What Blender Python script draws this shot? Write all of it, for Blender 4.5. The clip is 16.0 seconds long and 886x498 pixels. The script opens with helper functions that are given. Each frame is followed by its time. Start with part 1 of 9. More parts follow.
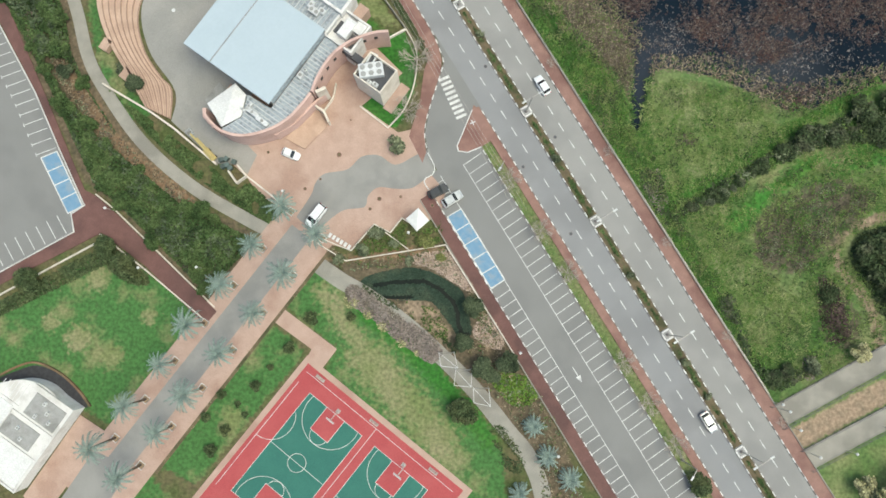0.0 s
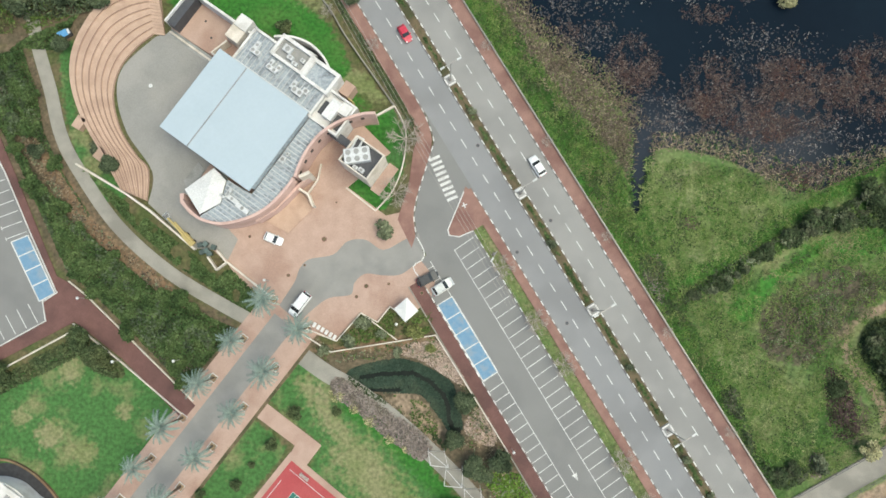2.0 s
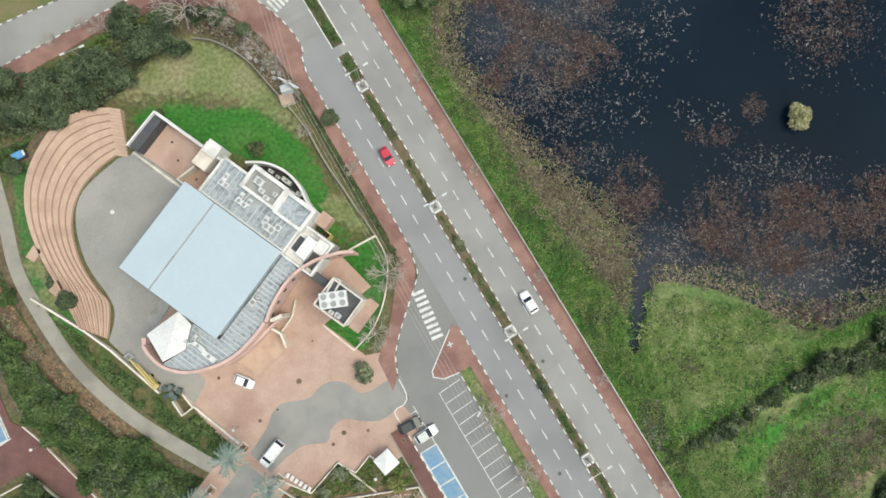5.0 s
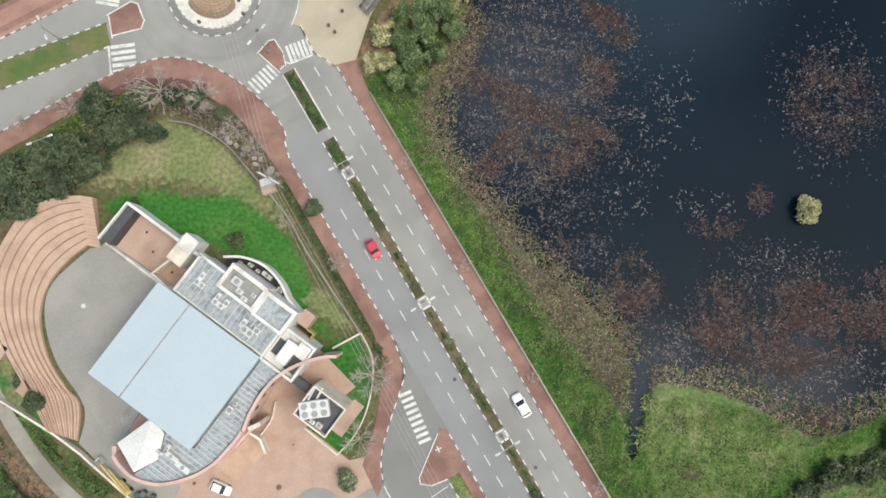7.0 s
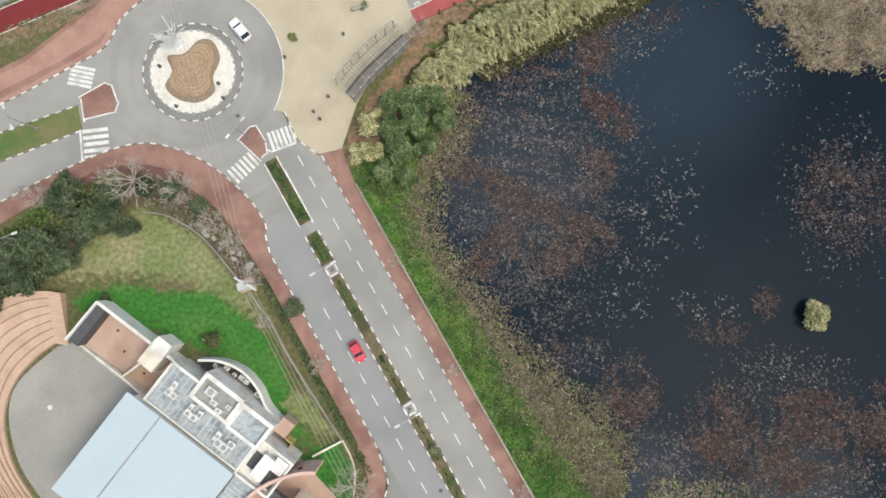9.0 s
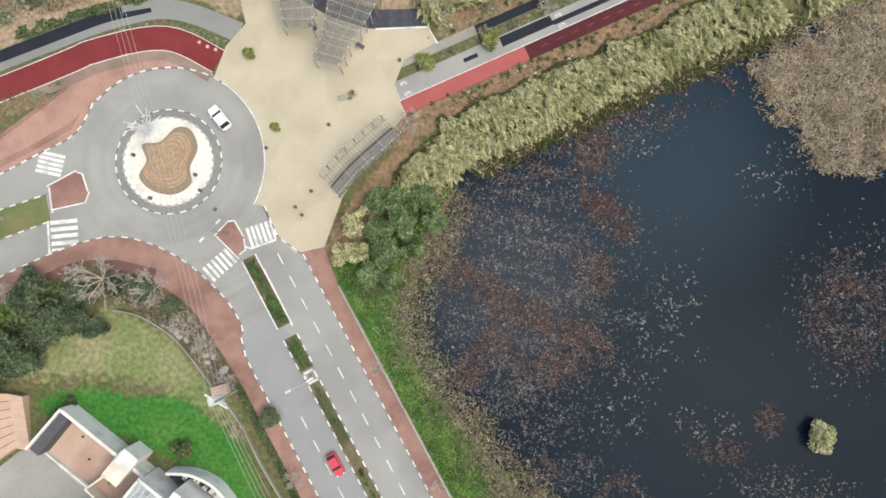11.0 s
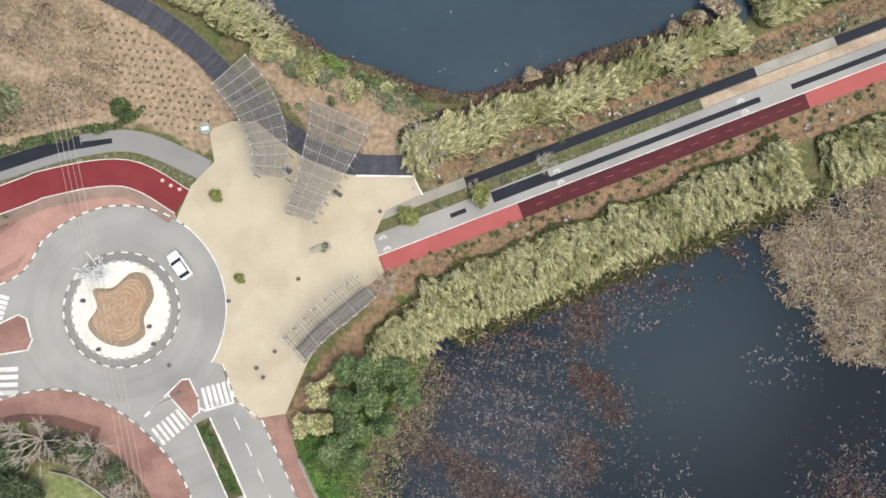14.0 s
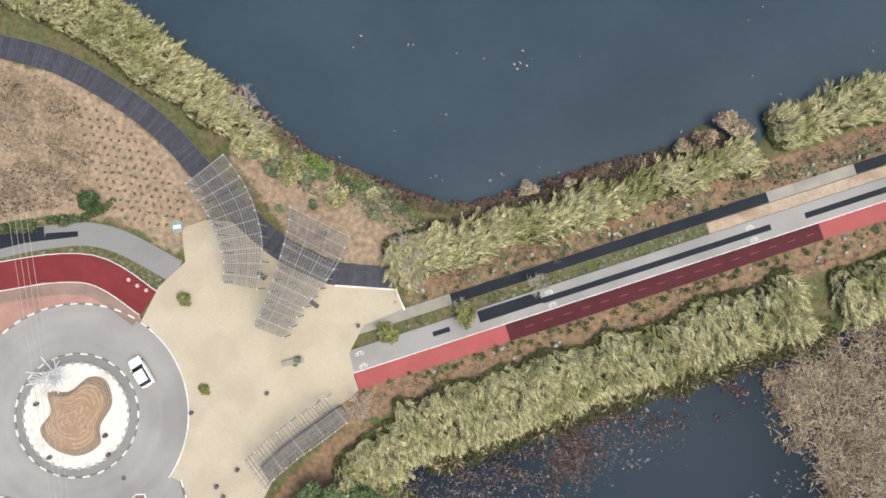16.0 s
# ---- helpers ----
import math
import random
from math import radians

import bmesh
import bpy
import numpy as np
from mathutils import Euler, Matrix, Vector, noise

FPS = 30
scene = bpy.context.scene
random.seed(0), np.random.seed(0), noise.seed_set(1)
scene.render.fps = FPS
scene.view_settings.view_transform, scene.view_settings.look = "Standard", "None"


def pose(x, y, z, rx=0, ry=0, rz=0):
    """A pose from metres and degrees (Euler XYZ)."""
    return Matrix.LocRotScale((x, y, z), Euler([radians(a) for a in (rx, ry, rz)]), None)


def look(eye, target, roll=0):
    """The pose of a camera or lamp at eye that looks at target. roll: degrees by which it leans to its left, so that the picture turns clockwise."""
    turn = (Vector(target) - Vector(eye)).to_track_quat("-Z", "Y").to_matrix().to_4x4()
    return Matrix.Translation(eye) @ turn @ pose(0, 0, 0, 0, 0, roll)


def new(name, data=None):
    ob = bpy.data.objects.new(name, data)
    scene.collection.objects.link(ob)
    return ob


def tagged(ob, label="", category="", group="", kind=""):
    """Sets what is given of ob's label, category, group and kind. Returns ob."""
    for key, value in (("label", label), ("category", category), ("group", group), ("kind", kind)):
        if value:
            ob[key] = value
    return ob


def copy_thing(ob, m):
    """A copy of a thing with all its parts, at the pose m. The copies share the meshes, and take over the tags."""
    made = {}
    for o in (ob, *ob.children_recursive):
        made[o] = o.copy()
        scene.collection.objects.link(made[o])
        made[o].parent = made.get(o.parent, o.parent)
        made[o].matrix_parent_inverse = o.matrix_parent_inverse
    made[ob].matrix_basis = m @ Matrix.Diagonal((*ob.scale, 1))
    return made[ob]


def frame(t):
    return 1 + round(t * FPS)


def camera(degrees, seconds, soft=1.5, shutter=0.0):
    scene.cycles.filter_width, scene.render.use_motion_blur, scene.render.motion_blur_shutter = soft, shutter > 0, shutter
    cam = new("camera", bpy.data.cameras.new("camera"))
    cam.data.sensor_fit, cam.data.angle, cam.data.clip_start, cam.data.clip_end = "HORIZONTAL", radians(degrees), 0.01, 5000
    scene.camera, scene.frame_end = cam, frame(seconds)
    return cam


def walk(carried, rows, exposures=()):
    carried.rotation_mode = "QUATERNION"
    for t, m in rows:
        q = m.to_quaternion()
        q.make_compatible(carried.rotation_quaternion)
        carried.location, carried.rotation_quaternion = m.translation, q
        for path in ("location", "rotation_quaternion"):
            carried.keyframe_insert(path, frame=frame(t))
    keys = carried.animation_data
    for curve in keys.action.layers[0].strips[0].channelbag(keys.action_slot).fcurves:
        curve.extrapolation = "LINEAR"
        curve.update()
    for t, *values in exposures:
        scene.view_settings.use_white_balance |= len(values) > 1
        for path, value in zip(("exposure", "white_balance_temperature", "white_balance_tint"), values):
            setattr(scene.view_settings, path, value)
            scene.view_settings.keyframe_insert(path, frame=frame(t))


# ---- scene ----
from mathutils.geometry import tessellate_polygon

cam = camera(70.0, 16.0, 1.62)
# seconds, x, y, z, tilt from straight down, lean, turn
ROWS = [
    (0.0, -0.000, 0.000, 123.000, 4.988, -0.046, -0.000),
    (0.5, 0.426, 4.430, 121.943, 4.933, -0.067, 0.010),
    (1.0, 0.841, 8.852, 120.888, 4.878, -0.093, 0.017),
    (1.5, 1.247, 13.271, 119.833, 4.821, -0.122, 0.024),
    (2.0, 1.645, 17.688, 118.776, 4.762, -0.156, 0.033),
    (2.5, 2.037, 22.107, 117.717, 4.698, -0.192, 0.046),
    (3.0, 2.424, 26.528, 116.655, 4.629, -0.230, 0.066),
    (3.5, 2.807, 30.955, 115.587, 4.555, -0.271, 0.093),
    (4.0, 3.187, 35.388, 114.515, 4.474, -0.312, 0.132),
    (4.5, 3.565, 39.828, 113.436, 4.387, -0.354, 0.183),
    (5.0, 3.941, 44.276, 112.350, 4.293, -0.396, 0.248),
    (5.5, 4.316, 48.731, 111.257, 4.192, -0.438, 0.331),
    (6.0, 4.689, 53.195, 110.155, 4.085, -0.478, 0.432),
    (6.5, 5.060, 57.665, 109.044, 3.971, -0.517, 0.554),
    (7.0, 5.430, 62.142, 107.924, 3.852, -0.555, 0.699),
    (7.5, 5.798, 66.623, 106.794, 3.728, -0.590, 0.869),
    (8.0, 6.162, 71.108, 105.655, 3.600, -0.622, 1.066),
    (8.5, 6.523, 75.594, 104.506, 3.469, -0.651, 1.293),
    (9.0, 6.879, 80.078, 103.346, 3.338, -0.677, 1.550),
    (9.5, 7.229, 84.558, 102.176, 3.206, -0.699, 1.841),
    (10.0, 7.572, 89.031, 100.996, 3.077, -0.717, 2.166),
    (10.5, 7.906, 93.492, 99.806, 2.952, -0.730, 2.529),
    (11.0, 8.229, 97.939, 98.606, 2.833, -0.738, 2.931),
    (11.5, 8.539, 102.366, 97.397, 2.723, -0.742, 3.374),
    (12.0, 8.835, 106.770, 96.178, 2.624, -0.740, 3.860),
    (12.5, 9.113, 111.144, 94.951, 2.539, -0.732, 4.391),
    (13.0, 9.371, 115.483, 93.715, 2.471, -0.719, 4.969),
    (13.5, 9.607, 119.783, 92.472, 2.423, -0.700, 5.596),
    (14.0, 9.818, 124.035, 91.222, 2.398, -0.675, 6.274),
    (14.5, 10.000, 128.234, 89.966, 2.400, -0.643, 7.004),
    (15.0, 10.150, 132.373, 88.705, 2.432, -0.605, 7.789),
    (15.5, 10.265, 136.445, 87.439, 2.499, -0.561, 8.631),
    (16.0, 10.341, 140.441, 86.170, 2.605, -0.509, 9.531),
]
EXPOSURES = [(0.0, 1.13, 6800, -6), (5.0, 1.1, 6800, -4), (9.0, 1.15, 6900, -1), (12.5, 1.36, 6850, -1), (16.0, 1.33, 6850, 3)]
walk(cam, [(t, pose(x, y, z, tilt, lean, turn)) for t, x, y, z, tilt, lean, turn in ROWS], EXPOSURES)

# ---- daylight: a thin overcast with a weak, wide sun ----
SUN_HEIGHT, SUN_SIDE = 66.0, 108.0
world = bpy.data.worlds.new("world")
scene.world = world
world.use_nodes = True
wn = world.node_tree
sky = wn.nodes.new("ShaderNodeTexSky")
sky.sky_type = "NISHITA"
sky.sun_disc = False
sky.sun_elevation = radians(SUN_HEIGHT)
sky.sun_rotation = radians(SUN_SIDE)
sky.dust_density = 4.0
sky.air_density = 0.6
sky.ozone_density = 0.6
wn.nodes["Background"].inputs["Strength"].default_value = 0.15
wn.links.new(sky.outputs["Color"], wn.nodes["Background"].inputs["Color"])
sun = new("sun", bpy.data.lights.new("sun", "SUN"))
sun.data.energy = 0.3
sun.data.angle = radians(45)
sun.data.color = (1.0, 0.96, 0.88)
# from the east
sun.matrix_world = look((38.7, -12.6, 91.4), (0, 0, 0))


# ---- materials ----
def material(name, a, b, size=2.0, rough=0.85, fine=0.12, bump=0.25, c=None, c_size=9.0, c_amount=0.45, metal=0.0, island=0.0, objects=0.0, stretch=None, grit=1.0):
    """Two colours in patches of `size` metres with a fine grain, a third colour in larger stains; island / objects: how far pieces differ in brightness."""
    m = bpy.data.materials.new(name)
    m.use_nodes = True
    n, l = m.node_tree.nodes, m.node_tree.links
    p = n["Principled BSDF"]
    p.inputs["Roughness"].default_value = rough
    p.inputs["Metallic"].default_value = metal
    if rough >= 0.75 and not metal:
        p.inputs["Specular IOR Level"].default_value = 0.12 if bump == 0 else 0.3
    geo = n.new("ShaderNodeNewGeometry")
    where = geo.outputs["Position"]
    if stretch:
        mp = n.new("ShaderNodeMapping")
        mp.inputs["Scale"].default_value = stretch[:3]
        mp.inputs["Rotation"].default_value = (0, 0, radians(stretch[3]))
        l.new(where, mp.inputs["Vector"])
        where = mp.outputs["Vector"]

    def noise_at(scale, detail):
        t = n.new("ShaderNodeTexNoise")
        t.inputs["Scale"].default_value = scale
        t.inputs["Detail"].default_value = detail
        l.new(where, t.inputs["Vector"])
        return t.outputs["Fac"]

    def ramp(src, lo, hi):
        r = n.new("ShaderNodeMapRange")
        r.inputs["From Min"].default_value, r.inputs["From Max"].default_value = lo, hi
        l.new(src, r.inputs["Value"])
        return r.outputs["Result"]

    def mix(f, x, y):
        k = n.new("ShaderNodeMix")
        k.data_type = "RGBA"
        if isinstance(f, float):
            k.inputs["Factor"].default_value = f
        else:
            l.new(f, k.inputs["Factor"])
        for socket, v in ((k.inputs["A"], x), (k.inputs["B"], y)):
            if isinstance(v, tuple):
                socket.default_value = (*v, 1)
            else:
                l.new(v, socket)
        return k.outputs["Result"]

    col = mix(ramp(noise_at(1 / size, 5), 0.35, 0.65), a, b)
    if c:
        f = ramp(noise_at(1 / c_size, 4), 0.62 - 0.3 * c_amount, 0.72 - 0.2 * c_amount)
        col = mix(f, col, c)
    grain = noise_at(1 / fine, 3)
    k = n.new("ShaderNodeMix")
    k.data_type, k.blend_type = "RGBA", "MULTIPLY"
    k.inputs["Factor"].default_value = 1.0
    g = n.new("ShaderNodeMapRange")
    g.inputs["From Min"].default_value, g.inputs["From Max"].default_value = 0.3, 0.7
    g.inputs["To Min"].default_value, g.inputs["To Max"].default_value = 1 - 0.18 * grit, 1 + 0.12 * grit
    l.new(grain, g.inputs["Value"])
    value = g.outputs["Result"]
    for amount, out in ((island, geo.outputs["Random Per Island"]), (objects, None)):
        if amount:
            if out is None:
                out = n.new("ShaderNodeObjectInfo").outputs["Random"]
            r = n.new("ShaderNodeMapRange")
            r.inputs["To Min"].default_value, r.inputs["To Max"].default_value = 1 - amount, 1 + amount
            l.new(out, r.inputs["Value"])
            t = n.new("ShaderNodeMath")
            t.operation = "MULTIPLY"
            l.new(value, t.inputs[0])
            l.new(r.outputs["Result"], t.inputs[1])
            value = t.outputs["Value"]
    l.new(col, k.inputs["A"])
    l.new(value, k.inputs["B"])
    l.new(k.outputs["Result"], p.inputs["Base Color"])
    if bump:
        bp = n.new("ShaderNodeBump")
        bp.inputs["Strength"].default_value = bump
        bp.inputs["Distance"].default_value = 0.05
        l.new(grain, bp.inputs["Height"])
        l.new(bp.outputs["Normal"], p.inputs["Normal"])
    return m


M = {}
M["ground"] = material("wild_ground", (0.07, 0.085, 0.03), (0.12, 0.1, 0.055), 3.5, 0.95, 0.3, 0.6, (0.05, 0.075, 0.025), 14)
M["marsh"] = material("marsh_grass", (0.075, 0.13, 0.03), (0.115, 0.145, 0.045), 3.0, 0.95, 0.35, 0.7, (0.13, 0.12, 0.06), 11, 0.4)
M["lawn"] = material("lawn", (0.035, 0.105, 0.028), (0.055, 0.125, 0.035), 2.5, 0.95, 0.2, 0.5, (0.14, 0.135, 0.06), 8, 0.35)
M["lawn_dry"] = material("dry_lawn", (0.13, 0.135, 0.055), (0.16, 0.14, 0.075), 2.5, 0.95, 0.2, 0.5, (0.075, 0.12, 0.035), 7, 0.5)
M["soil"] = material("brown_soil", (0.16, 0.1, 0.06), (0.22, 0.15, 0.09), 1.6, 0.95, 0.25, 0.7, (0.11, 0.085, 0.05), 5, 0.5)
M["orange_soil"] = material("orange_soil", (0.24, 0.125, 0.065), (0.28, 0.17, 0.1), 1.6, 0.95, 0.25, 0.6, (0.15, 0.12, 0.06), 5, 0.45)
M["verge_sand"] = material("verge_sand", (0.37, 0.3, 0.23), (0.31, 0.24, 0.175), 1.2, 0.95, 0.2, 0.5, (0.22, 0.17, 0.12), 7, 0.42)
M["pale_soil"] = material("pale_soil", (0.33, 0.24, 0.155), (0.27, 0.2, 0.13), 2.5, 0.95, 0.2, 0.5, (0.2, 0.155, 0.1), 8, 0.45)
M["litter"] = material("dry_litter", (0.1, 0.08, 0.05), (0.15, 0.115, 0.07), 1.2, 0.95, 0.2, 0.7, (0.06, 0.06, 0.03), 4, 0.5)
M["asphalt"] = material("worn_asphalt", (0.243, 0.24, 0.23), (0.262, 0.258, 0.247), 5.0, 0.9, 0.06, 0.15, (0.215, 0.212, 0.205), 12, 0.5)
M["asphalt_blue"] = material("newer_asphalt", (0.215, 0.218, 0.223), (0.232, 0.234, 0.237), 5.0, 0.9, 0.06, 0.15, (0.195, 0.196, 0.199), 12, 0.5)
M["asphalt_lot"] = material("parking_asphalt", (0.186, 0.186, 0.18), (0.2, 0.2, 0.194), 6.0, 0.9, 0.06, 0.15, (0.172, 0.172, 0.168), 9, 0.4)
M["asphalt_dark"] = material("fresh_asphalt", (0.0085, 0.0105, 0.017), (0.013, 0.0155, 0.023), 3.0, 0.85, 0.06, 0.15)
M["asphalt_lane"] = material("pale_lane_asphalt", (0.23, 0.226, 0.213), (0.255, 0.25, 0.236), 4.0, 0.9, 0.06, 0.15, (0.205, 0.202, 0.194), 6, 0.5)
def worn_ring(name, base, middle):
    """The base material with tyre-darkened bands round a middle."""
    m = base.copy()
    m.name = name
    n, l = m.node_tree.nodes, m.node_tree.links
    p = n["Principled BSDF"]
    far = n.new("ShaderNodeVectorMath")
    far.operation = "DISTANCE"
    l.new(n["Geometry"].outputs["Position"], far.inputs[0])
    far.inputs[1].default_value = middle
    small = n.new("ShaderNodeVectorMath")
    small.operation = "SCALE"
    small.inputs["Scale"].default_value = 0.045
    l.new(n["Geometry"].outputs["Position"], small.inputs[0])
    at = n.new("ShaderNodeVectorMath")
    l.new(small.outputs["Vector"], at.inputs[0])
    join = n.new("ShaderNodeCombineXYZ")
    l.new(far.outputs["Value"], join.inputs["Z"])
    l.new(join.outputs["Vector"], at.inputs[1])
    t = n.new("ShaderNodeTexNoise")
    t.inputs["Scale"].default_value, t.inputs["Detail"].default_value = 0.75, 2
    l.new(at.outputs["Vector"], t.inputs["Vector"])
    f = n.new("ShaderNodeMapRange")
    f.inputs["From Min"].default_value, f.inputs["From Max"].default_value = 0.35, 0.65
    f.inputs["To Min"].default_value, f.inputs["To Max"].default_value = 0.94, 1.04
    l.new(t.outputs["Fac"], f.inputs["Value"])
    k = n.new("ShaderNodeMix")
    k.data_type, k.blend_type = "RGBA", "MULTIPLY"
    k.inputs["Factor"].default_value = 1.0
    l.new(p.inputs["Base Color"].links[0].from_socket, k.inputs["A"])
    l.new(f.outputs["Result"], k.inputs["B"])
    l.new(k.outputs["Result"], p.inputs["Base Color"])
    return m


M["asphalt_ring"] = worn_ring("ring_asphalt", M["asphalt"], (-34.2, 114.3, 0))
M["concrete"] = material("path_concrete", (0.24, 0.23, 0.2), (0.28, 0.265, 0.23), 2.0, 0.9, 0.08, 0.2, (0.2, 0.19, 0.165), 7, 0.45)
M["kerb_white"] = material("white_kerb_paint", (0.62, 0.62, 0.6), (0.52, 0.52, 0.5), 0.6, 0.7, 0.08, 0.2, objects=0.12)
M["kerb_dark"] = material("bare_kerb", (0.16, 0.14, 0.13), (0.2, 0.18, 0.17), 0.6, 0.85, 0.08, 0.2, objects=0.15)
M["paint"] = material("road_paint", (0.62, 0.62, 0.6), (0.5, 0.5, 0.48), 0.5, 0.7, 0.07, 0.05, (0.4, 0.4, 0.39), 1.5, 0.4)
M["blue_paint"] = material("blue_bay_paint", (0.13, 0.24, 0.35), (0.16, 0.27, 0.38), 1.0, 0.8, 0.07, 0.1, (0.2, 0.27, 0.33), 2, 0.4)
M["pink_paving"] = material("pink_paving", (0.37, 0.263, 0.214), (0.41, 0.294, 0.24), 2.0, 0.9, 0.12, 0.2, (0.325, 0.218, 0.174), 7, 0.4)
M["red_paving"] = material("red_paving", (0.222, 0.13, 0.107), (0.262, 0.156, 0.13), 2.0, 0.9, 0.12, 0.25, (0.18, 0.1, 0.085), 6, 0.5)
M["rose_paving"] = material("rose_paving", (0.3, 0.178, 0.145), (0.34, 0.205, 0.168), 2.0, 0.9, 0.12, 0.25, (0.25, 0.145, 0.118), 6, 0.45)
M["brown_paving"] = material("brown_paving", (0.2, 0.145, 0.118), (0.235, 0.17, 0.14), 2.0, 0.9, 0.12, 0.25, (0.17, 0.12, 0.1), 6, 0.45)
M["maroon_paving"] = material("maroon_paving", (0.125, 0.065, 0.058), (0.15, 0.08, 0.07), 2.0, 0.9, 0.12, 0.25, (0.1, 0.055, 0.05), 6, 0.5)
M["sand_paving"] = material("sand_paving", (0.375, 0.33, 0.25), (0.4, 0.355, 0.27), 4.0, 0.9, 0.1, 0.12, (0.35, 0.305, 0.23), 7, 0.45)
M["court_red"] = material("court_red", (0.32, 0.058, 0.063), (0.35, 0.074, 0.076), 4.0, 0.75, 0.1, 0.05)
M["court_green"] = material("court_green", (0.03, 0.125, 0.1), (0.036, 0.14, 0.11), 4.0, 0.75, 0.1, 0.05)
M["lane_red"] = material("red_lane", (0.27, 0.068, 0.066), (0.3, 0.08, 0.078), 3.0, 0.85, 0.1, 0.1)
M["lane_maroon"] = material("dark_red_lane", (0.054, 0.009, 0.013), (0.068, 0.014, 0.018), 3.0, 0.85, 0.1, 0.1)
M["lane_wine"] = material("wine_lane", (0.135, 0.018, 0.02), (0.16, 0.024, 0.027), 3.0, 0.85, 0.1, 0.1)
M["white_wall"] = material("white_plaster", (0.62, 0.61, 0.59), (0.58, 0.57, 0.55), 1.5, 0.85, 0.1, 0.1, (0.48, 0.465, 0.44), 3, 0.35)
M["cream_wall"] = material("cream_stone", (0.64, 0.59, 0.52), (0.6, 0.55, 0.48), 1.2, 0.85, 0.1, 0.2, (0.5, 0.45, 0.38), 3, 0.4)
M["pink_wall"] = material("pink_plaster", (0.52, 0.365, 0.325), (0.55, 0.395, 0.35), 1.5, 0.85, 0.1, 0.15, (0.46, 0.32, 0.28), 3, 0.4)
M["roof_blue"] = material("pale_blue_roof", (0.345, 0.41, 0.455), (0.36, 0.425, 0.47), 7.0, 0.65, 0.6, 0.0, (0.34, 0.405, 0.45), 9, 0.4, grit=0.12)
M["roof_metal"] = material("grey_metal_roof", (0.23, 0.265, 0.29), (0.35, 0.385, 0.41), 0.5, 0.5, 0.15, 0.05, (0.16, 0.18, 0.2), 1.2, 0.3)
M["roof_rib"] = material("light_roof_rib", (0.42, 0.44, 0.45), (0.36, 0.38, 0.39), 0.8, 0.5, 0.1, 0.05, objects=0.15)
M["roof_membrane"] = material("white_membrane", (0.6, 0.6, 0.59), (0.56, 0.56, 0.55), 2.0, 0.6, 0.2, 0.02)
M["gravel_roof"] = material("gravel_roof", (0.26, 0.26, 0.25), (0.31, 0.31, 0.3), 0.8, 0.9, 0.08, 0.4, (0.21, 0.21, 0.2), 3, 0.4)
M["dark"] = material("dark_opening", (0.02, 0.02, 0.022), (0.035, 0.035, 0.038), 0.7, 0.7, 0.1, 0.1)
M["charcoal"] = material("charcoal_sheet", (0.05, 0.052, 0.06), (0.065, 0.068, 0.075), 0.9, 0.6, 0.1, 0.1)
M["machine"] = material("white_machine", (0.55, 0.56, 0.56), (0.47, 0.48, 0.48), 0.5, 0.5, 0.1, 0.05, objects=0.1)
M["bleacher"] = material("pink_terrace_stone", (0.41, 0.29, 0.22), (0.45, 0.325, 0.25), 1.5, 0.9, 0.12, 0.2, (0.37, 0.26, 0.2), 4, 0.4, objects=0.05)
# darkened to carry the shade along the terrace step edges
M["riser"] = material("dark_riser", (0.19, 0.125, 0.095), (0.24, 0.16, 0.125), 1.0, 0.9, 0.1, 0.2)
M["plaza_floor"] = material("arena_floor", (0.24, 0.235, 0.22), (0.26, 0.255, 0.24), 4.0, 0.9, 0.1, 0.1, (0.285, 0.275, 0.255), 9, 0.4)
M["deck"] = material("dark_deck_board", (0.04, 0.042, 0.055), (0.055, 0.056, 0.07), 0.5, 0.75, 0.08, 0.25, objects=0.18)
M["steel"] = material("galvanised_steel", (0.3, 0.29, 0.27), (0.36, 0.35, 0.33), 0.4, 0.45, 0.05, 0.1, metal=0.4)
M["pale_steel"] = material("pale_painted_steel", (0.33, 0.32, 0.3), (0.27, 0.26, 0.24), 0.4, 0.5, 0.05, 0.1, objects=0.1)
M["timber"] = material("weathered_slat", (0.15, 0.14, 0.128), (0.2, 0.188, 0.172), 0.6, 0.85, 0.06, 0.3, objects=0.15)
M["bark"] = material("bark", (0.09, 0.065, 0.045), (0.13, 0.1, 0.075), 0.3, 0.95, 0.05, 0.8)
M["bare_twig"] = material("bare_twig", (0.28, 0.245, 0.21), (0.36, 0.32, 0.275), 0.3, 0.95, 0.05, 0.3, island=0.2)
M["leaf_dark"] = material("dark_leaf", (0.036, 0.056, 0.024), (0.08, 0.105, 0.048), 1.1, 0.75, 0.3, 0, (0.075, 0.09, 0.04), 4, 0.4, island=0.45)
M["leaf_mid"] = material("mid_leaf", (0.05, 0.09, 0.022), (0.095, 0.135, 0.04), 1.1, 0.75, 0.3, 0, (0.1, 0.11, 0.045), 4, 0.4, island=0.45)
M["leaf_bright"] = material("bright_leaf", (0.075, 0.145, 0.024), (0.13, 0.2, 0.042), 1.1, 0.75, 0.3, 0, island=0.4)
M["leaf_olive"] = material("olive_leaf", (0.11, 0.13, 0.075), (0.175, 0.195, 0.12), 1.5, 0.75, 0.3, 0, (0.075, 0.092, 0.055), 4, 0.4, island=0.45)
M["leaf_grey"] = material("blue_grey_leaf", (0.145, 0.2, 0.17), (0.2, 0.26, 0.225), 1.5, 0.7, 0.3, 0, island=0.4)
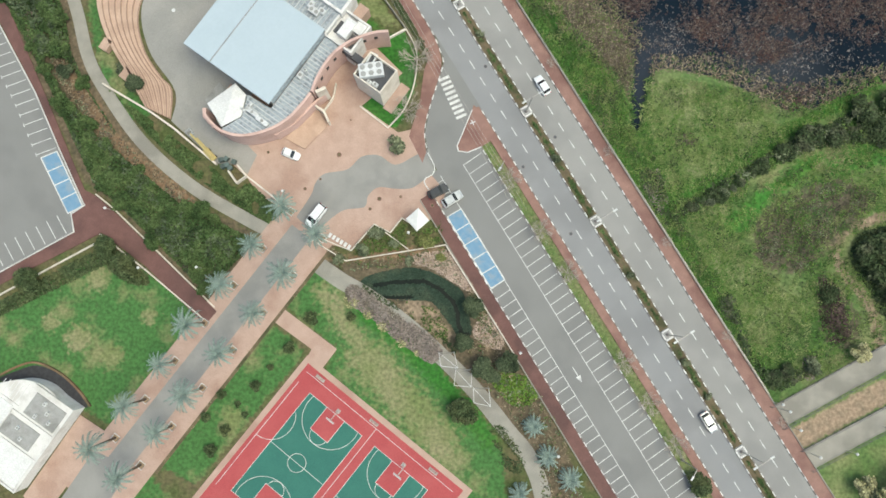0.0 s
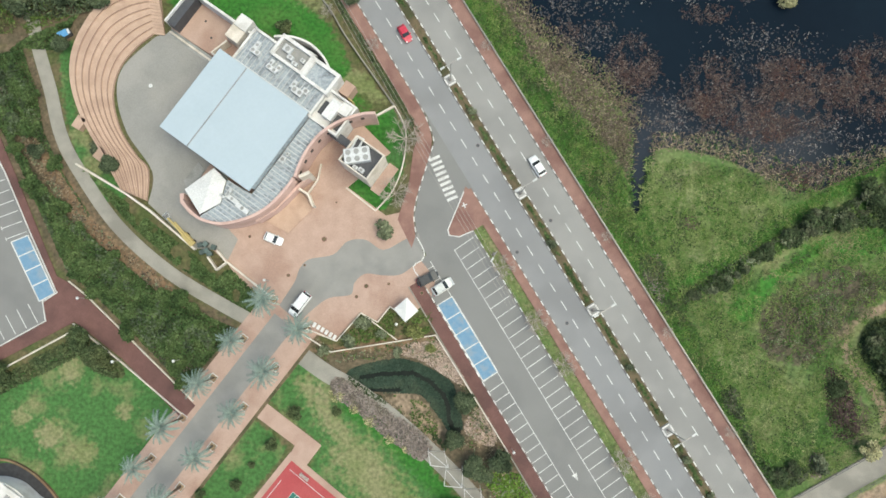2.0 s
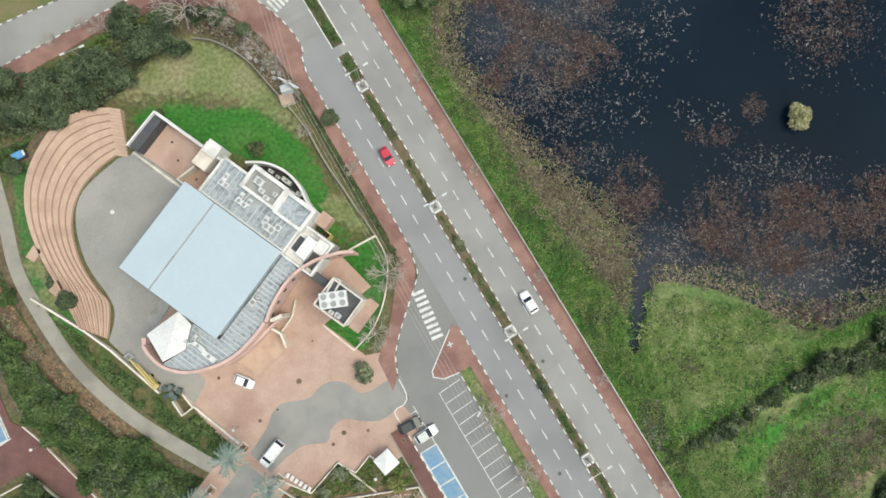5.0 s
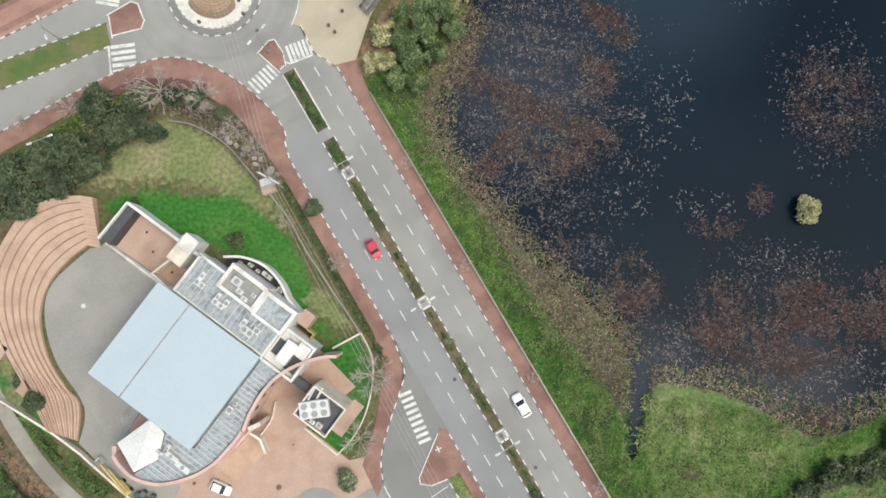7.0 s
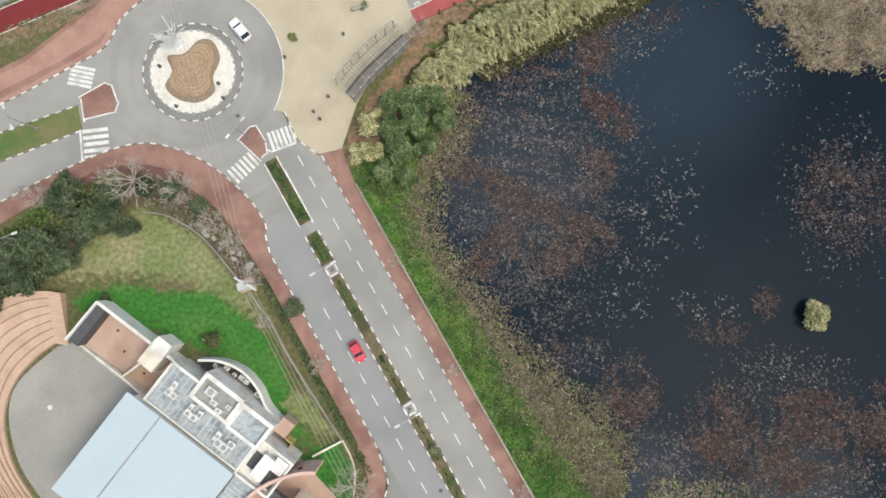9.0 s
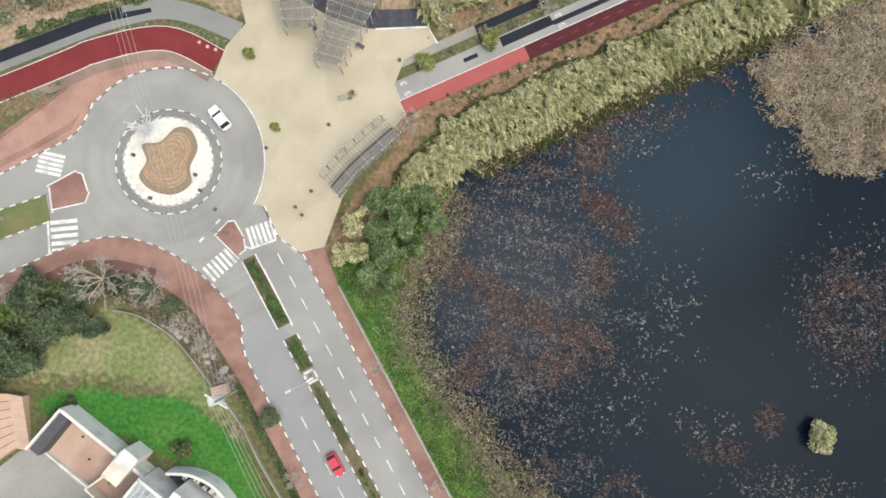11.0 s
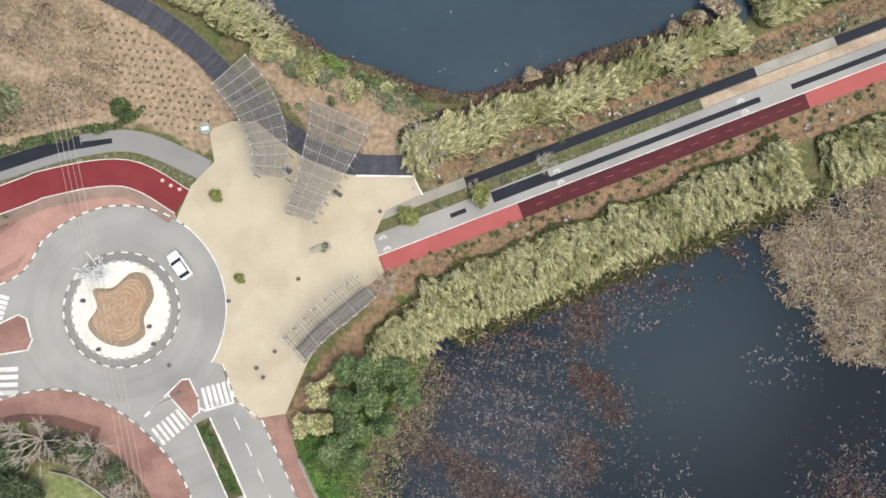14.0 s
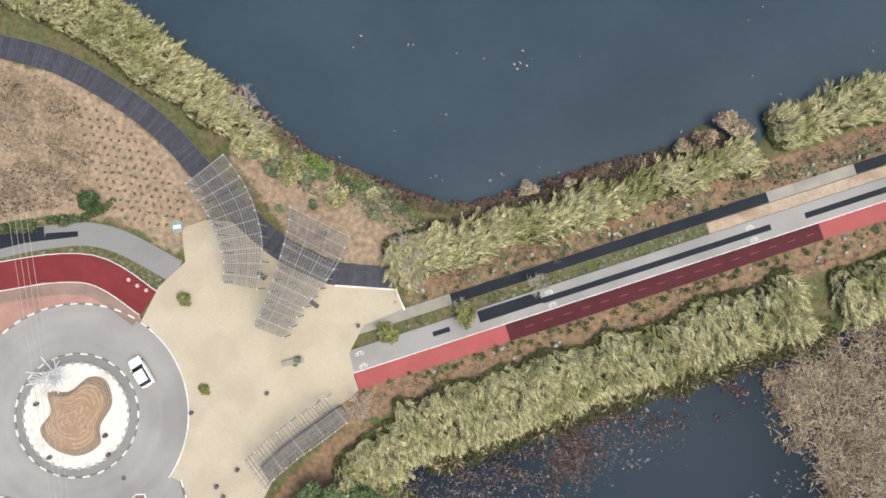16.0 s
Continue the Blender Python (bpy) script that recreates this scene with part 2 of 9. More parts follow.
M["leaf_dry"] = material("dry_leaf", (0.19, 0.15, 0.1), (0.24, 0.195, 0.135), 1.5, 0.85, 0.3, 0, (0.15, 0.13, 0.08), 4, 0.4, island=0.4)
M["cane"] = material("giant_cane", (0.230, 0.224, 0.112), (0.403, 0.381, 0.218), 0.9, 0.8, 0.3, 0, (0.18, 0.185, 0.08), 5, 0.35, island=0.55)
M["reed_brown"] = material("brown_reed", (0.058, 0.039, 0.036), (0.108, 0.072, 0.064), 0.8, 0.85, 0.3, 0, (0.08, 0.042, 0.035), 6, 0.4, island=0.65)
M["reed_tan"] = material("tan_reed", (0.14, 0.112, 0.092), (0.2, 0.16, 0.13), 2.0, 0.85, 0.3, 0, (0.165, 0.128, 0.098), 6, 0.4, island=0.5)
M["reed_straw"] = material("straw_reed", (0.235, 0.19, 0.13), (0.35, 0.29, 0.205), 1.2, 0.85, 0.3, 0, (0.19, 0.15, 0.1), 5, 0.4, island=0.5)
M["grass_tuft"] = material("grass_blade", (0.1, 0.165, 0.042), (0.2, 0.24, 0.09), 1.2, 0.85, 0.3, 0, (0.2, 0.195, 0.1), 9, 0.4, island=0.4)
M["pebble"] = material("white_pebbles", (0.6, 0.58, 0.54), (0.53, 0.505, 0.465), 0.8, 0.9, 0.09, 0.5, (0.47, 0.445, 0.405), 2.5, 0.3)
M["mulch"] = material("sand_mound", (0.36, 0.26, 0.18), (0.31, 0.22, 0.15), 0.6, 0.95, 0.15, 0.5, (0.25, 0.165, 0.105), 2, 0.4)
M["mulch_dark"] = material("darker_sand", (0.29, 0.205, 0.14), (0.25, 0.175, 0.115), 0.6, 0.95, 0.1, 0.6)
M["mound_rim"] = material("layered_sand_rim", (0.19, 0.15, 0.11), (0.26, 0.2, 0.145), 0.3, 0.95, 0.1, 0.6)
M["rock"] = material("grey_rock", (0.26, 0.245, 0.22), (0.34, 0.32, 0.29), 0.6, 0.9, 0.1, 0.5, objects=0.2)
M["tyre"] = material("tyre_rubber", (0.02, 0.02, 0.02), (0.03, 0.03, 0.03), 0.3, 0.8, 0.05, 0.2)
M["glass"] = material("car_glass", (0.015, 0.018, 0.022), (0.02, 0.024, 0.028), 0.5, 0.08, 0.2, 0)
M["car_white"] = material("white_car_paint", (0.68, 0.69, 0.7), (0.66, 0.67, 0.68), 2.0, 0.25, 0.5, 0)
M["car_silver"] = material("silver_car_paint", (0.36, 0.38, 0.39), (0.38, 0.4, 0.41), 2.0, 0.3, 0.5, 0, metal=0.5)
M["car_black"] = material("black_car_paint", (0.025, 0.028, 0.032), (0.03, 0.033, 0.037), 2.0, 0.2, 0.5, 0)
M["car_red"] = material("red_car_paint", (0.45, 0.03, 0.06), (0.47, 0.035, 0.065), 2.0, 0.25, 0.5, 0)
M["yellow"] = material("yellow_paint", (0.46, 0.37, 0.15), (0.4, 0.32, 0.13), 0.8, 0.6, 0.1, 0.05)
M["bin_green"] = material("bin_green", (0.06, 0.09, 0.08), (0.09, 0.12, 0.11), 0.5, 0.5, 0.1, 0.05, objects=0.35)
M["tarp"] = material("blue_tarpaulin", (0.08, 0.25, 0.48), (0.12, 0.31, 0.55), 0.6, 0.6, 0.1, 0.1)
M["canvas"] = material("white_canvas", (0.62, 0.62, 0.61), (0.58, 0.58, 0.57), 1.5, 0.7, 0.1, 0.05)
M["wire"] = material("cable", (0.34, 0.31, 0.28), (0.38, 0.35, 0.32), 1.0, 0.6, 0.1, 0)
M["pond_water"] = material("green_pond", (0.006, 0.01, 0.008), (0.009, 0.014, 0.011), 1.2, 0.3, 0.4, 0.08)
M["pond_water"].node_tree.nodes["Principled BSDF"].inputs["Specular IOR Level"].default_value = 0.1
M["pond_weed"] = material("dark_pond_weed", (0.026, 0.044, 0.03), (0.038, 0.06, 0.042), 1.5, 0.9, 0.3, 0, (0.05, 0.068, 0.045), 4, 0.3, island=0.25)
M["twig_dark"] = material("dark_dead_twig", (0.05, 0.036, 0.033), (0.085, 0.06, 0.054), 1.2, 0.9, 0.3, 0, (0.035, 0.03, 0.022), 4, 0.4, island=0.5)
M["leaf_shrub"] = material("dark_shrub_leaf", (0.03, 0.048, 0.02), (0.06, 0.08, 0.038), 1.5, 0.75, 0.3, 0, (0.075, 0.085, 0.05), 3, 0.35, island=0.5)
M["leaf_brown"] = material("dead_brown_twig", (0.08, 0.065, 0.05), (0.13, 0.107, 0.084), 1.5, 0.9, 0.3, 0, (0.05, 0.045, 0.035), 4, 0.4, island=0.5)
M["grass_meadow"] = material("meadow_blade", (0.16, 0.225, 0.07), (0.27, 0.29, 0.135), 1.2, 0.85, 0.3, 0, (0.1, 0.175, 0.045), 5, 0.4, island=0.35)
M["grass_fresh"] = material("fresh_blade", (0.058, 0.14, 0.028), (0.12, 0.2, 0.052), 1.2, 0.85, 0.3, 0, (0.045, 0.11, 0.024), 4, 0.35, island=0.45)
M["grass_dark"] = material("dark_blade", (0.03, 0.075, 0.02), (0.07, 0.125, 0.04), 0.9, 0.85, 0.3, 0, (0.1, 0.115, 0.055), 4, 0.35, island=0.45)
M["reed_pale"] = material("pale_reed", (0.19, 0.175, 0.165), (0.28, 0.26, 0.245), 2.0, 0.85, 0.3, 0, island=0.4)
M["mauve_twig"] = material("mauve_twig", (0.175, 0.147, 0.13), (0.23, 0.197, 0.175), 1.2, 0.9, 0.3, 0, (0.11, 0.1, 0.07), 4, 0.35, island=0.4)


def water_material(name, a, b, size, pale_parts=()):
    """Still water with paler parts, each a middle, radius and colour: silt, shallows, and sky reflection put into
    colour.
    """
    m = material(name, a, b, size, 0.14, 1.5, 0.0, grit=0.2)
    n, l = m.node_tree.nodes, m.node_tree.links
    t = n.new("ShaderNodeTexNoise")
    t.inputs["Scale"].default_value = 1.3
    bp = n.new("ShaderNodeBump")
    bp.inputs["Strength"].default_value, bp.inputs["Distance"].default_value = 0.06, 0.05
    l.new(t.outputs["Fac"], bp.inputs["Height"])
    p = n["Principled BSDF"]
    l.new(bp.outputs["Normal"], p.inputs["Normal"])
    p.inputs["Specular IOR Level"].default_value = 0.02
    for middle, reach, colour in pale_parts:
        far = n.new("ShaderNodeVectorMath")
        far.operation = "DISTANCE"
        l.new(n["Geometry"].outputs["Position"], far.inputs[0])
        far.inputs[1].default_value = middle
        f = n.new("ShaderNodeMapRange")
        f.interpolation_type = "SMOOTHSTEP"
        f.inputs["From Min"].default_value, f.inputs["From Max"].default_value = reach, reach * 0.2
        l.new(far.outputs["Value"], f.inputs["Value"])
        k = n.new("ShaderNodeMix")
        k.data_type = "RGBA"
        l.new(f.outputs["Result"], k.inputs["Factor"])
        l.new(p.inputs["Base Color"].links[0].from_socket, k.inputs["A"])
        k.inputs["B"].default_value = (*colour, 1)
        l.new(k.outputs["Result"], p.inputs["Base Color"])
    return m


# first paler part: sky reflection and shallow water as teal; the others silt
M["lake"] = water_material("lake_water", (0.0057, 0.0108, 0.018), (0.0077, 0.0148, 0.0235), 30, (((43, 120, 0), 29.0, (0.0175, 0.03, 0.043)), ((41, 47, 0), 15.0, (0.024, 0.031, 0.042)), ((66, 46, 0), 15.0, (0.026, 0.032, 0.04)), ((19, 99, 0), 22.0, (0.026, 0.033, 0.044))))
M["lake_grey"] = water_material("grey_lake_water", (0.027, 0.043, 0.058), (0.036, 0.055, 0.072), 26)
M["lake_grey"].node_tree.nodes["Principled BSDF"].inputs["Specular IOR Level"].default_value = 0.1


# ---- building blocks ----
def mesh_of(name, verts, faces, mat=None):
    me = bpy.data.meshes.new(name)
    me.from_pydata([tuple(v) for v in verts], [], [tuple(f) for f in faces])
    if mat:
        me.materials.append(mat)
    return me


def part(name, bm, mat, parent=None, label="", at=None):
    """Links a bmesh, or a ready mesh, as one object, under a thing or a part."""
    if isinstance(bm, bpy.types.Mesh):
        me = bm
    else:
        me = bpy.data.meshes.new(name)
        bm.to_mesh(me)
        bm.free()
        me.materials.append(mat)
    ob = new(name, me)
    if at is not None:
        ob.matrix_basis = at
    if parent is not None:
        ob.parent = parent
    return tagged(ob, label) if label else ob


def thing(name, label, category, at=None, group="", kind=""):
    ob = new(name)
    ob.empty_display_size = 0.3
    if at is not None:
        ob.matrix_basis = at
    return tagged(ob, label, category, group, kind)


def smooth(pts, n=6, closed=True):
    """A rounded line through the points."""
    p = [Vector(q) for q in pts]
    k = len(p)
    out = []
    for i in range(k if closed else k - 1):
        if closed:
            a, b, c, d = p[i - 1], p[i], p[(i + 1) % k], p[(i + 2) % k]
        else:
            a, b, c, d = p[max(i - 1, 0)], p[i], p[i + 1], p[min(i + 2, k - 1)]
        for j in range(n):
            t = j / n
            out.append(0.5 * ((2 * b) + (c - a) * t + (2 * a - 5 * b + 4 * c - d) * t * t + (3 * b - a - 3 * c + d) * t ** 3))
    if not closed:
        out.append(p[-1])
    return [(q.x, q.y) for q in out]


def slab_bm(pts, z, drop=0.15):
    """A flat slab with that outline, its top at z."""
    bm = bmesh.new()
    area = sum(pts[i - 1][0] * q[1] - q[0] * pts[i - 1][1] for i, q in enumerate(pts))
    if area < 0:
        pts = pts[::-1]
    top = [bm.verts.new((x, y, z)) for x, y in pts]
    low = [bm.verts.new((x, y, z - drop)) for x, y in pts]
    for tri in tessellate_polygon([[Vector((x, y, 0)) for x, y in pts]]):
        a, b, c = (Vector(pts[i]) for i in tri)
        if (b - a).cross(c - a) < 0:
            tri = tri[::-1]
        bm.faces.new([top[i] for i in tri])
    for i in range(len(top)):
        bm.faces.new((top[i - 1], low[i - 1], low[i], top[i]))
    return bm


def patch(name, pts, z, mat, label, category, drop=0.15):
    ob = part(name, slab_bm(pts, z, drop), M[mat])
    return tagged(ob, label, category, kind="structure")


def offset(line, d):
    """The open line moved d metres to its left."""
    p = [Vector(q) for q in line]
    out = []
    for i, q in enumerate(p):
        t = (p[min(i + 1, len(p) - 1)] - p[max(i - 1, 0)]).normalized()
        out.append((q.x - t.y * d, q.y + t.x * d))
    return out


def strip(line, left, right):
    """The outline of a band along a line, from left metres on its left to right metres on its right."""
    return offset(line, left) + offset(line, -right)[::-1]


def along(line, step, start=0.0):
    """Places and headings every step metres along a line."""
    out, need = [], start
    for a, b in zip(line, line[1:]):
        a, b = Vector(a), Vector(b)
        d = (b - a).length
        while need <= d and d > 1e-6:
            q = a + (b - a) * need / d
            out.append((q.x, q.y, math.atan2(b.y - a.y, b.x - a.x)))
            need += step
        need -= d
    return out


def box_mesh(name, x, y, z, mat, bevel=0.0):
    """A box x by y by z standing on its base, edges chamfered."""
    bm = bmesh.new()
    bmesh.ops.create_cube(bm, size=1, matrix=Matrix.Translation((0, 0, z / 2)) @ Matrix.Diagonal((x, y, z, 1)))
    if bevel:
        bmesh.ops.bevel(bm, geom=[e for e in bm.edges], offset=bevel, segments=1, affect="EDGES")
    me = bpy.data.meshes.new(name)
    bm.to_mesh(me)
    bm.free()
    me.materials.append(mat)
    return me


def turned(x, y, z, heading, pitch=0.0):
    return Matrix.LocRotScale((x, y, z), Euler((0, pitch, heading)), None)


def inside(poly, x, y):
    """Which of the points lie in the outline."""
    hit = np.zeros(len(x), bool)
    for (x0, y0), (x1, y1) in zip(poly, poly[1:] + poly[:1]):
        if y0 != y1:
            hit ^= ((y0 > y) != (y1 > y)) & (x < (x1 - x0) * (y - y0) / (y1 - y0) + x0)
    return hit


def rim_distance(poly, x, y):
    """Metres from the points to the outline."""
    best = np.full(len(x), 1e9)
    for (x0, y0), (x1, y1) in zip(poly, poly[1:] + poly[:1]):
        dx, dy = x1 - x0, y1 - y0
        t = np.clip(((x - x0) * dx + (y - y0) * dy) / (dx * dx + dy * dy + 1e-9), 0, 1)
        best = np.minimum(best, np.hypot(x - x0 - t * dx, y - y0 - t * dy))
    return best


def waves(x, y, size, seed=0):
    """A smooth, uneven value between about -1 and 1."""
    r = np.random.RandomState(seed)
    v = np.zeros(len(x))
    for k in range(7):
        a, f, q = r.uniform(0, 6.28), r.uniform(0.6, 1.9) / size * 3.1, r.uniform(0, 6.28)
        v += np.sin((x * np.cos(a) + y * np.sin(a)) * f + q)
    return v / 3.2


def scatter(poly, per_m2, seed):
    """Random places inside an outline."""
    r = np.random.RandomState(seed)
    p = np.array(poly)
    lo, hi = p.min(0), p.max(0)
    k = int((hi - lo).prod() * per_m2)
    x, y = r.uniform(lo[0], hi[0], k), r.uniform(lo[1], hi[1], k)
    keep = inside(list(map(tuple, poly)), x, y)
    return x[keep], y[keep]


def fast_mesh(name, v, loops_per_face, mat):
    """A mesh of separate faces: v holds their corners one face after another."""
    n = len(v) // loops_per_face
    me = bpy.data.meshes.new(name)
    me.vertices.add(len(v))
    me.vertices.foreach_set("co", np.asarray(v, np.float32).ravel())
    me.loops.add(len(v))
    me.loops.foreach_set("vertex_index", np.arange(len(v), dtype=np.int32))
    me.polygons.add(n)
    me.polygons.foreach_set("loop_start", np.arange(0, len(v), loops_per_face, dtype=np.int32))
    me.update(calc_edges=True)
    me.materials.append(mat)
    return me


def leaves_mesh(name, c, size, mat, seed=0, flat=0.5, long=1.6):
    """Pointed leaves round the places c (n x 3), turned at random; flat: how level they lie."""
    r = np.random.RandomState(seed)
    n = len(c)
    s = (size * r.uniform(0.6, 1.4, n))[:, None]
    a = r.uniform(0, 2 * np.pi, n)
    up = r.normal(0, 1 - flat * 0.8, n)
    d = np.stack([np.cos(a), np.sin(a), up * 0.6], 1)
    d /= np.linalg.norm(d, axis=1)[:, None]
    e = np.stack([-np.sin(a), np.cos(a), r.normal(0, 1 - flat * 0.7, n)], 1)
    e /= np.linalg.norm(e, axis=1)[:, None]
    v = np.stack([c - d * s * long * 0.5, c + e * s * 0.5, c + d * s * long * 0.5, c - e * s * 0.5], 1).reshape(-1, 3)
    return fast_mesh(name, v, 4, mat)


def blades_mesh(name, x, y, z0, length, width, mat, seed=0, lean=0.5, bias=None, droop=0.5):
    """Arching blades that rise from places on the ground: two faces each, bent over at the tip."""
    r = np.random.RandomState(seed)
    n = len(x)
    a = r.uniform(0, 2 * np.pi, n)
    if bias is not None:
        a = np.where(r.uniform(0, 1, n) < 0.85, np.broadcast_to(bias, (n,)) + r.normal(0, 0.15, n), a)
    ln = length * r.uniform(0.6, 1.25, n)
    tilt = np.abs(r.normal(lean, 0.25, n))
    h = np.stack([np.cos(a), np.sin(a), np.zeros(n)], 1)
    side = np.stack([-np.sin(a), np.cos(a), np.zeros(n)], 1) * (width * r.uniform(0.6, 1.4, n))[:, None] * 0.5
    base = np.stack([x, y, np.broadcast_to(z0, (n,))], 1)
    mid = base + h * (ln * 0.55 * np.sin(tilt))[:, None] + np.array([0, 0, 1]) * (ln * 0.55 * np.cos(tilt))[:, None]
    t2 = tilt + droop
    tip = mid + h * (ln * 0.5 * np.sin(t2))[:, None] + np.array([0, 0, 1]) * (ln * 0.5 * np.cos(t2))[:, None]
    low = np.stack([base - side * 0.6, base + side * 0.6, mid + side, mid - side], 1)
    high = np.stack([mid - side, mid + side, tip + side * 0.15, tip - side * 0.15], 1)
    v = np.stack([low, high], 1).reshape(-1, 3)
    return fast_mesh(name, v, 4, mat)


def stuff(name, me, label, category):
    return tagged(new(name, me), label, category, kind="stuff")


# ---- the straight road's own directions: s metres along it, d metres east of its middle ----
ROAD_O, ROAD_U, ROAD_V = Vector((3.3, 60.2)), Vector((0.5183, -0.8552)), Vector((0.8552, 0.5183))
ROAD_TURN = math.atan2(-0.8552, 0.5183)


def road(s, d):
    q = ROAD_O + ROAD_U * s + ROAD_V * d
    return (q.x, q.y)


def bar(s0, s1, d0, d1):
    return [road(s0, d0), road(s1, d0), road(s1, d1), road(s0, d1)]


# ================= ground and water =================
LAKE_EAST = smooth([(9.7, 114.6), (21.2, 119.7), (34.5, 126.7), (52.9, 135.6), (75, 146), (110, 158), (165, 165), (165, 60), (115, 54), (88.6, 44.4), (79, 41), (71, 38.4), (64, 41.0),
                    (56, 45.0), (44, 47.2), (41.4, 43), (39.6, 34.6), (37.7, 35.2), (37.6, 50.7), (33.1, 58.3), (23.4, 65.9), (15.6, 74.5), (7.8, 83.2), (4.4, 91), (5.5, 98), (9.3, 107.7)], 5)
LAKE_NORTH = smooth([(-39.1, 171.1), (-32.4, 167.4), (-22.7, 161.8), (-15.6, 157.4), (-8.7, 153.9), (-2.2, 152.6), (4.4, 150.6), (10.7, 150.4), (16, 151.7), (25.4, 156.5), (38.6, 162.7),
                     (43.2, 167.5), (50.4, 165.2), (54.2, 171.6), (67.2, 178), (110, 198), (170, 230), (160, 330), (-120, 330), (-130, 225), (-70, 190)], 5)
POND = smooth([(-16.0, 4.6), (-13.2, 6.0), (-7.0, 7.2), (-2.2, 6.3), (1.6, 4.2), (4.0, 2.3), (5.4, -3.3), (5.6, -6.1), (4.4, -8.8), (3.3, -7.0), (1.6, -4.2), (0.2, -2.4), (-2.2, 0.4), (-6.0, 0.7), (-11.7, 0.9), (-15.5, 2.8)], 4)
ROUND = Vector((-34.2, 114.3))
PROM_O, PROM_E, PROM_N = Vector((1.3, 125.9)), Vector((0.8885, 0.459)), Vector((-0.459, 0.8885))


def prom(e, n):
    q = PROM_O + PROM_E * e + PROM_N * n
    return (q.x, q.y)


def prom_bar(e0, e1, n0, n1):
    return [prom(e0, n0), prom(e1, n0), prom(e1, n1), prom(e0, n1)]


def arc(c, r, a0, a1, n=40):
    return [(c[0] + r * math.cos(radians(a0 + (a1 - a0) * i / n)), c[1] + r * math.sin(radians(a0 + (a1 - a0) * i / n))) for i in range(n + 1)]


WEST_PATH = smooth([(-78, 74), (-76.2, 66.5), (-73.4, 58), (-71.2, 50), (-68, 43.7), (-59.7, 32.2), (-49.3, 23.1), (-38, 16.4), (-33.6, 14.2)], 6, False)
CREEK_PATH = smooth([(-26, 9), (-20.1, 4.8), (-14.6, 1.6), (-6.9, -4), (1.4, -11.5), (7.2, -17.6), (12.6, -24.3), (16.3, -28.9), (18.9, -36), (20, -48)], 6, False)
AVENUE = [(-66.9, -37.3), (-59.6, -27.8), (-26.6, 15.4)]

FRESH_LINE = smooth([(43.5, 18.6), (45.4, 20.6), (57.0, 26.4), (64.9, 31.9), (70.6, 35.2), (79.6, 40.1), (87.6, 44.6), (100, 50)], 4, False)

# where the green bank ends and the dry shore growth begins
BANK_RIM = [(38.2, 33.5), (37.4, 39), (35.0, 45.5), (30.4, 51.3), (24.8, 57.0), (19.2, 65.4), (14.2, 73.4), (8.6, 80.6), (4.4, 86.5), (2.2, 93), (2.6, 98.5), (4.4, 103), (7.6, 107.5), (10, 112.5)]
SHORE_STRIP = BANK_RIM + [(9.7, 114.6), (9.3, 107.7), (5.5, 98), (4.4, 91), (7.8, 83.2), (15.6, 74.5), (23.4, 65.9), (33.1, 58.3), (37.6, 50.7)]

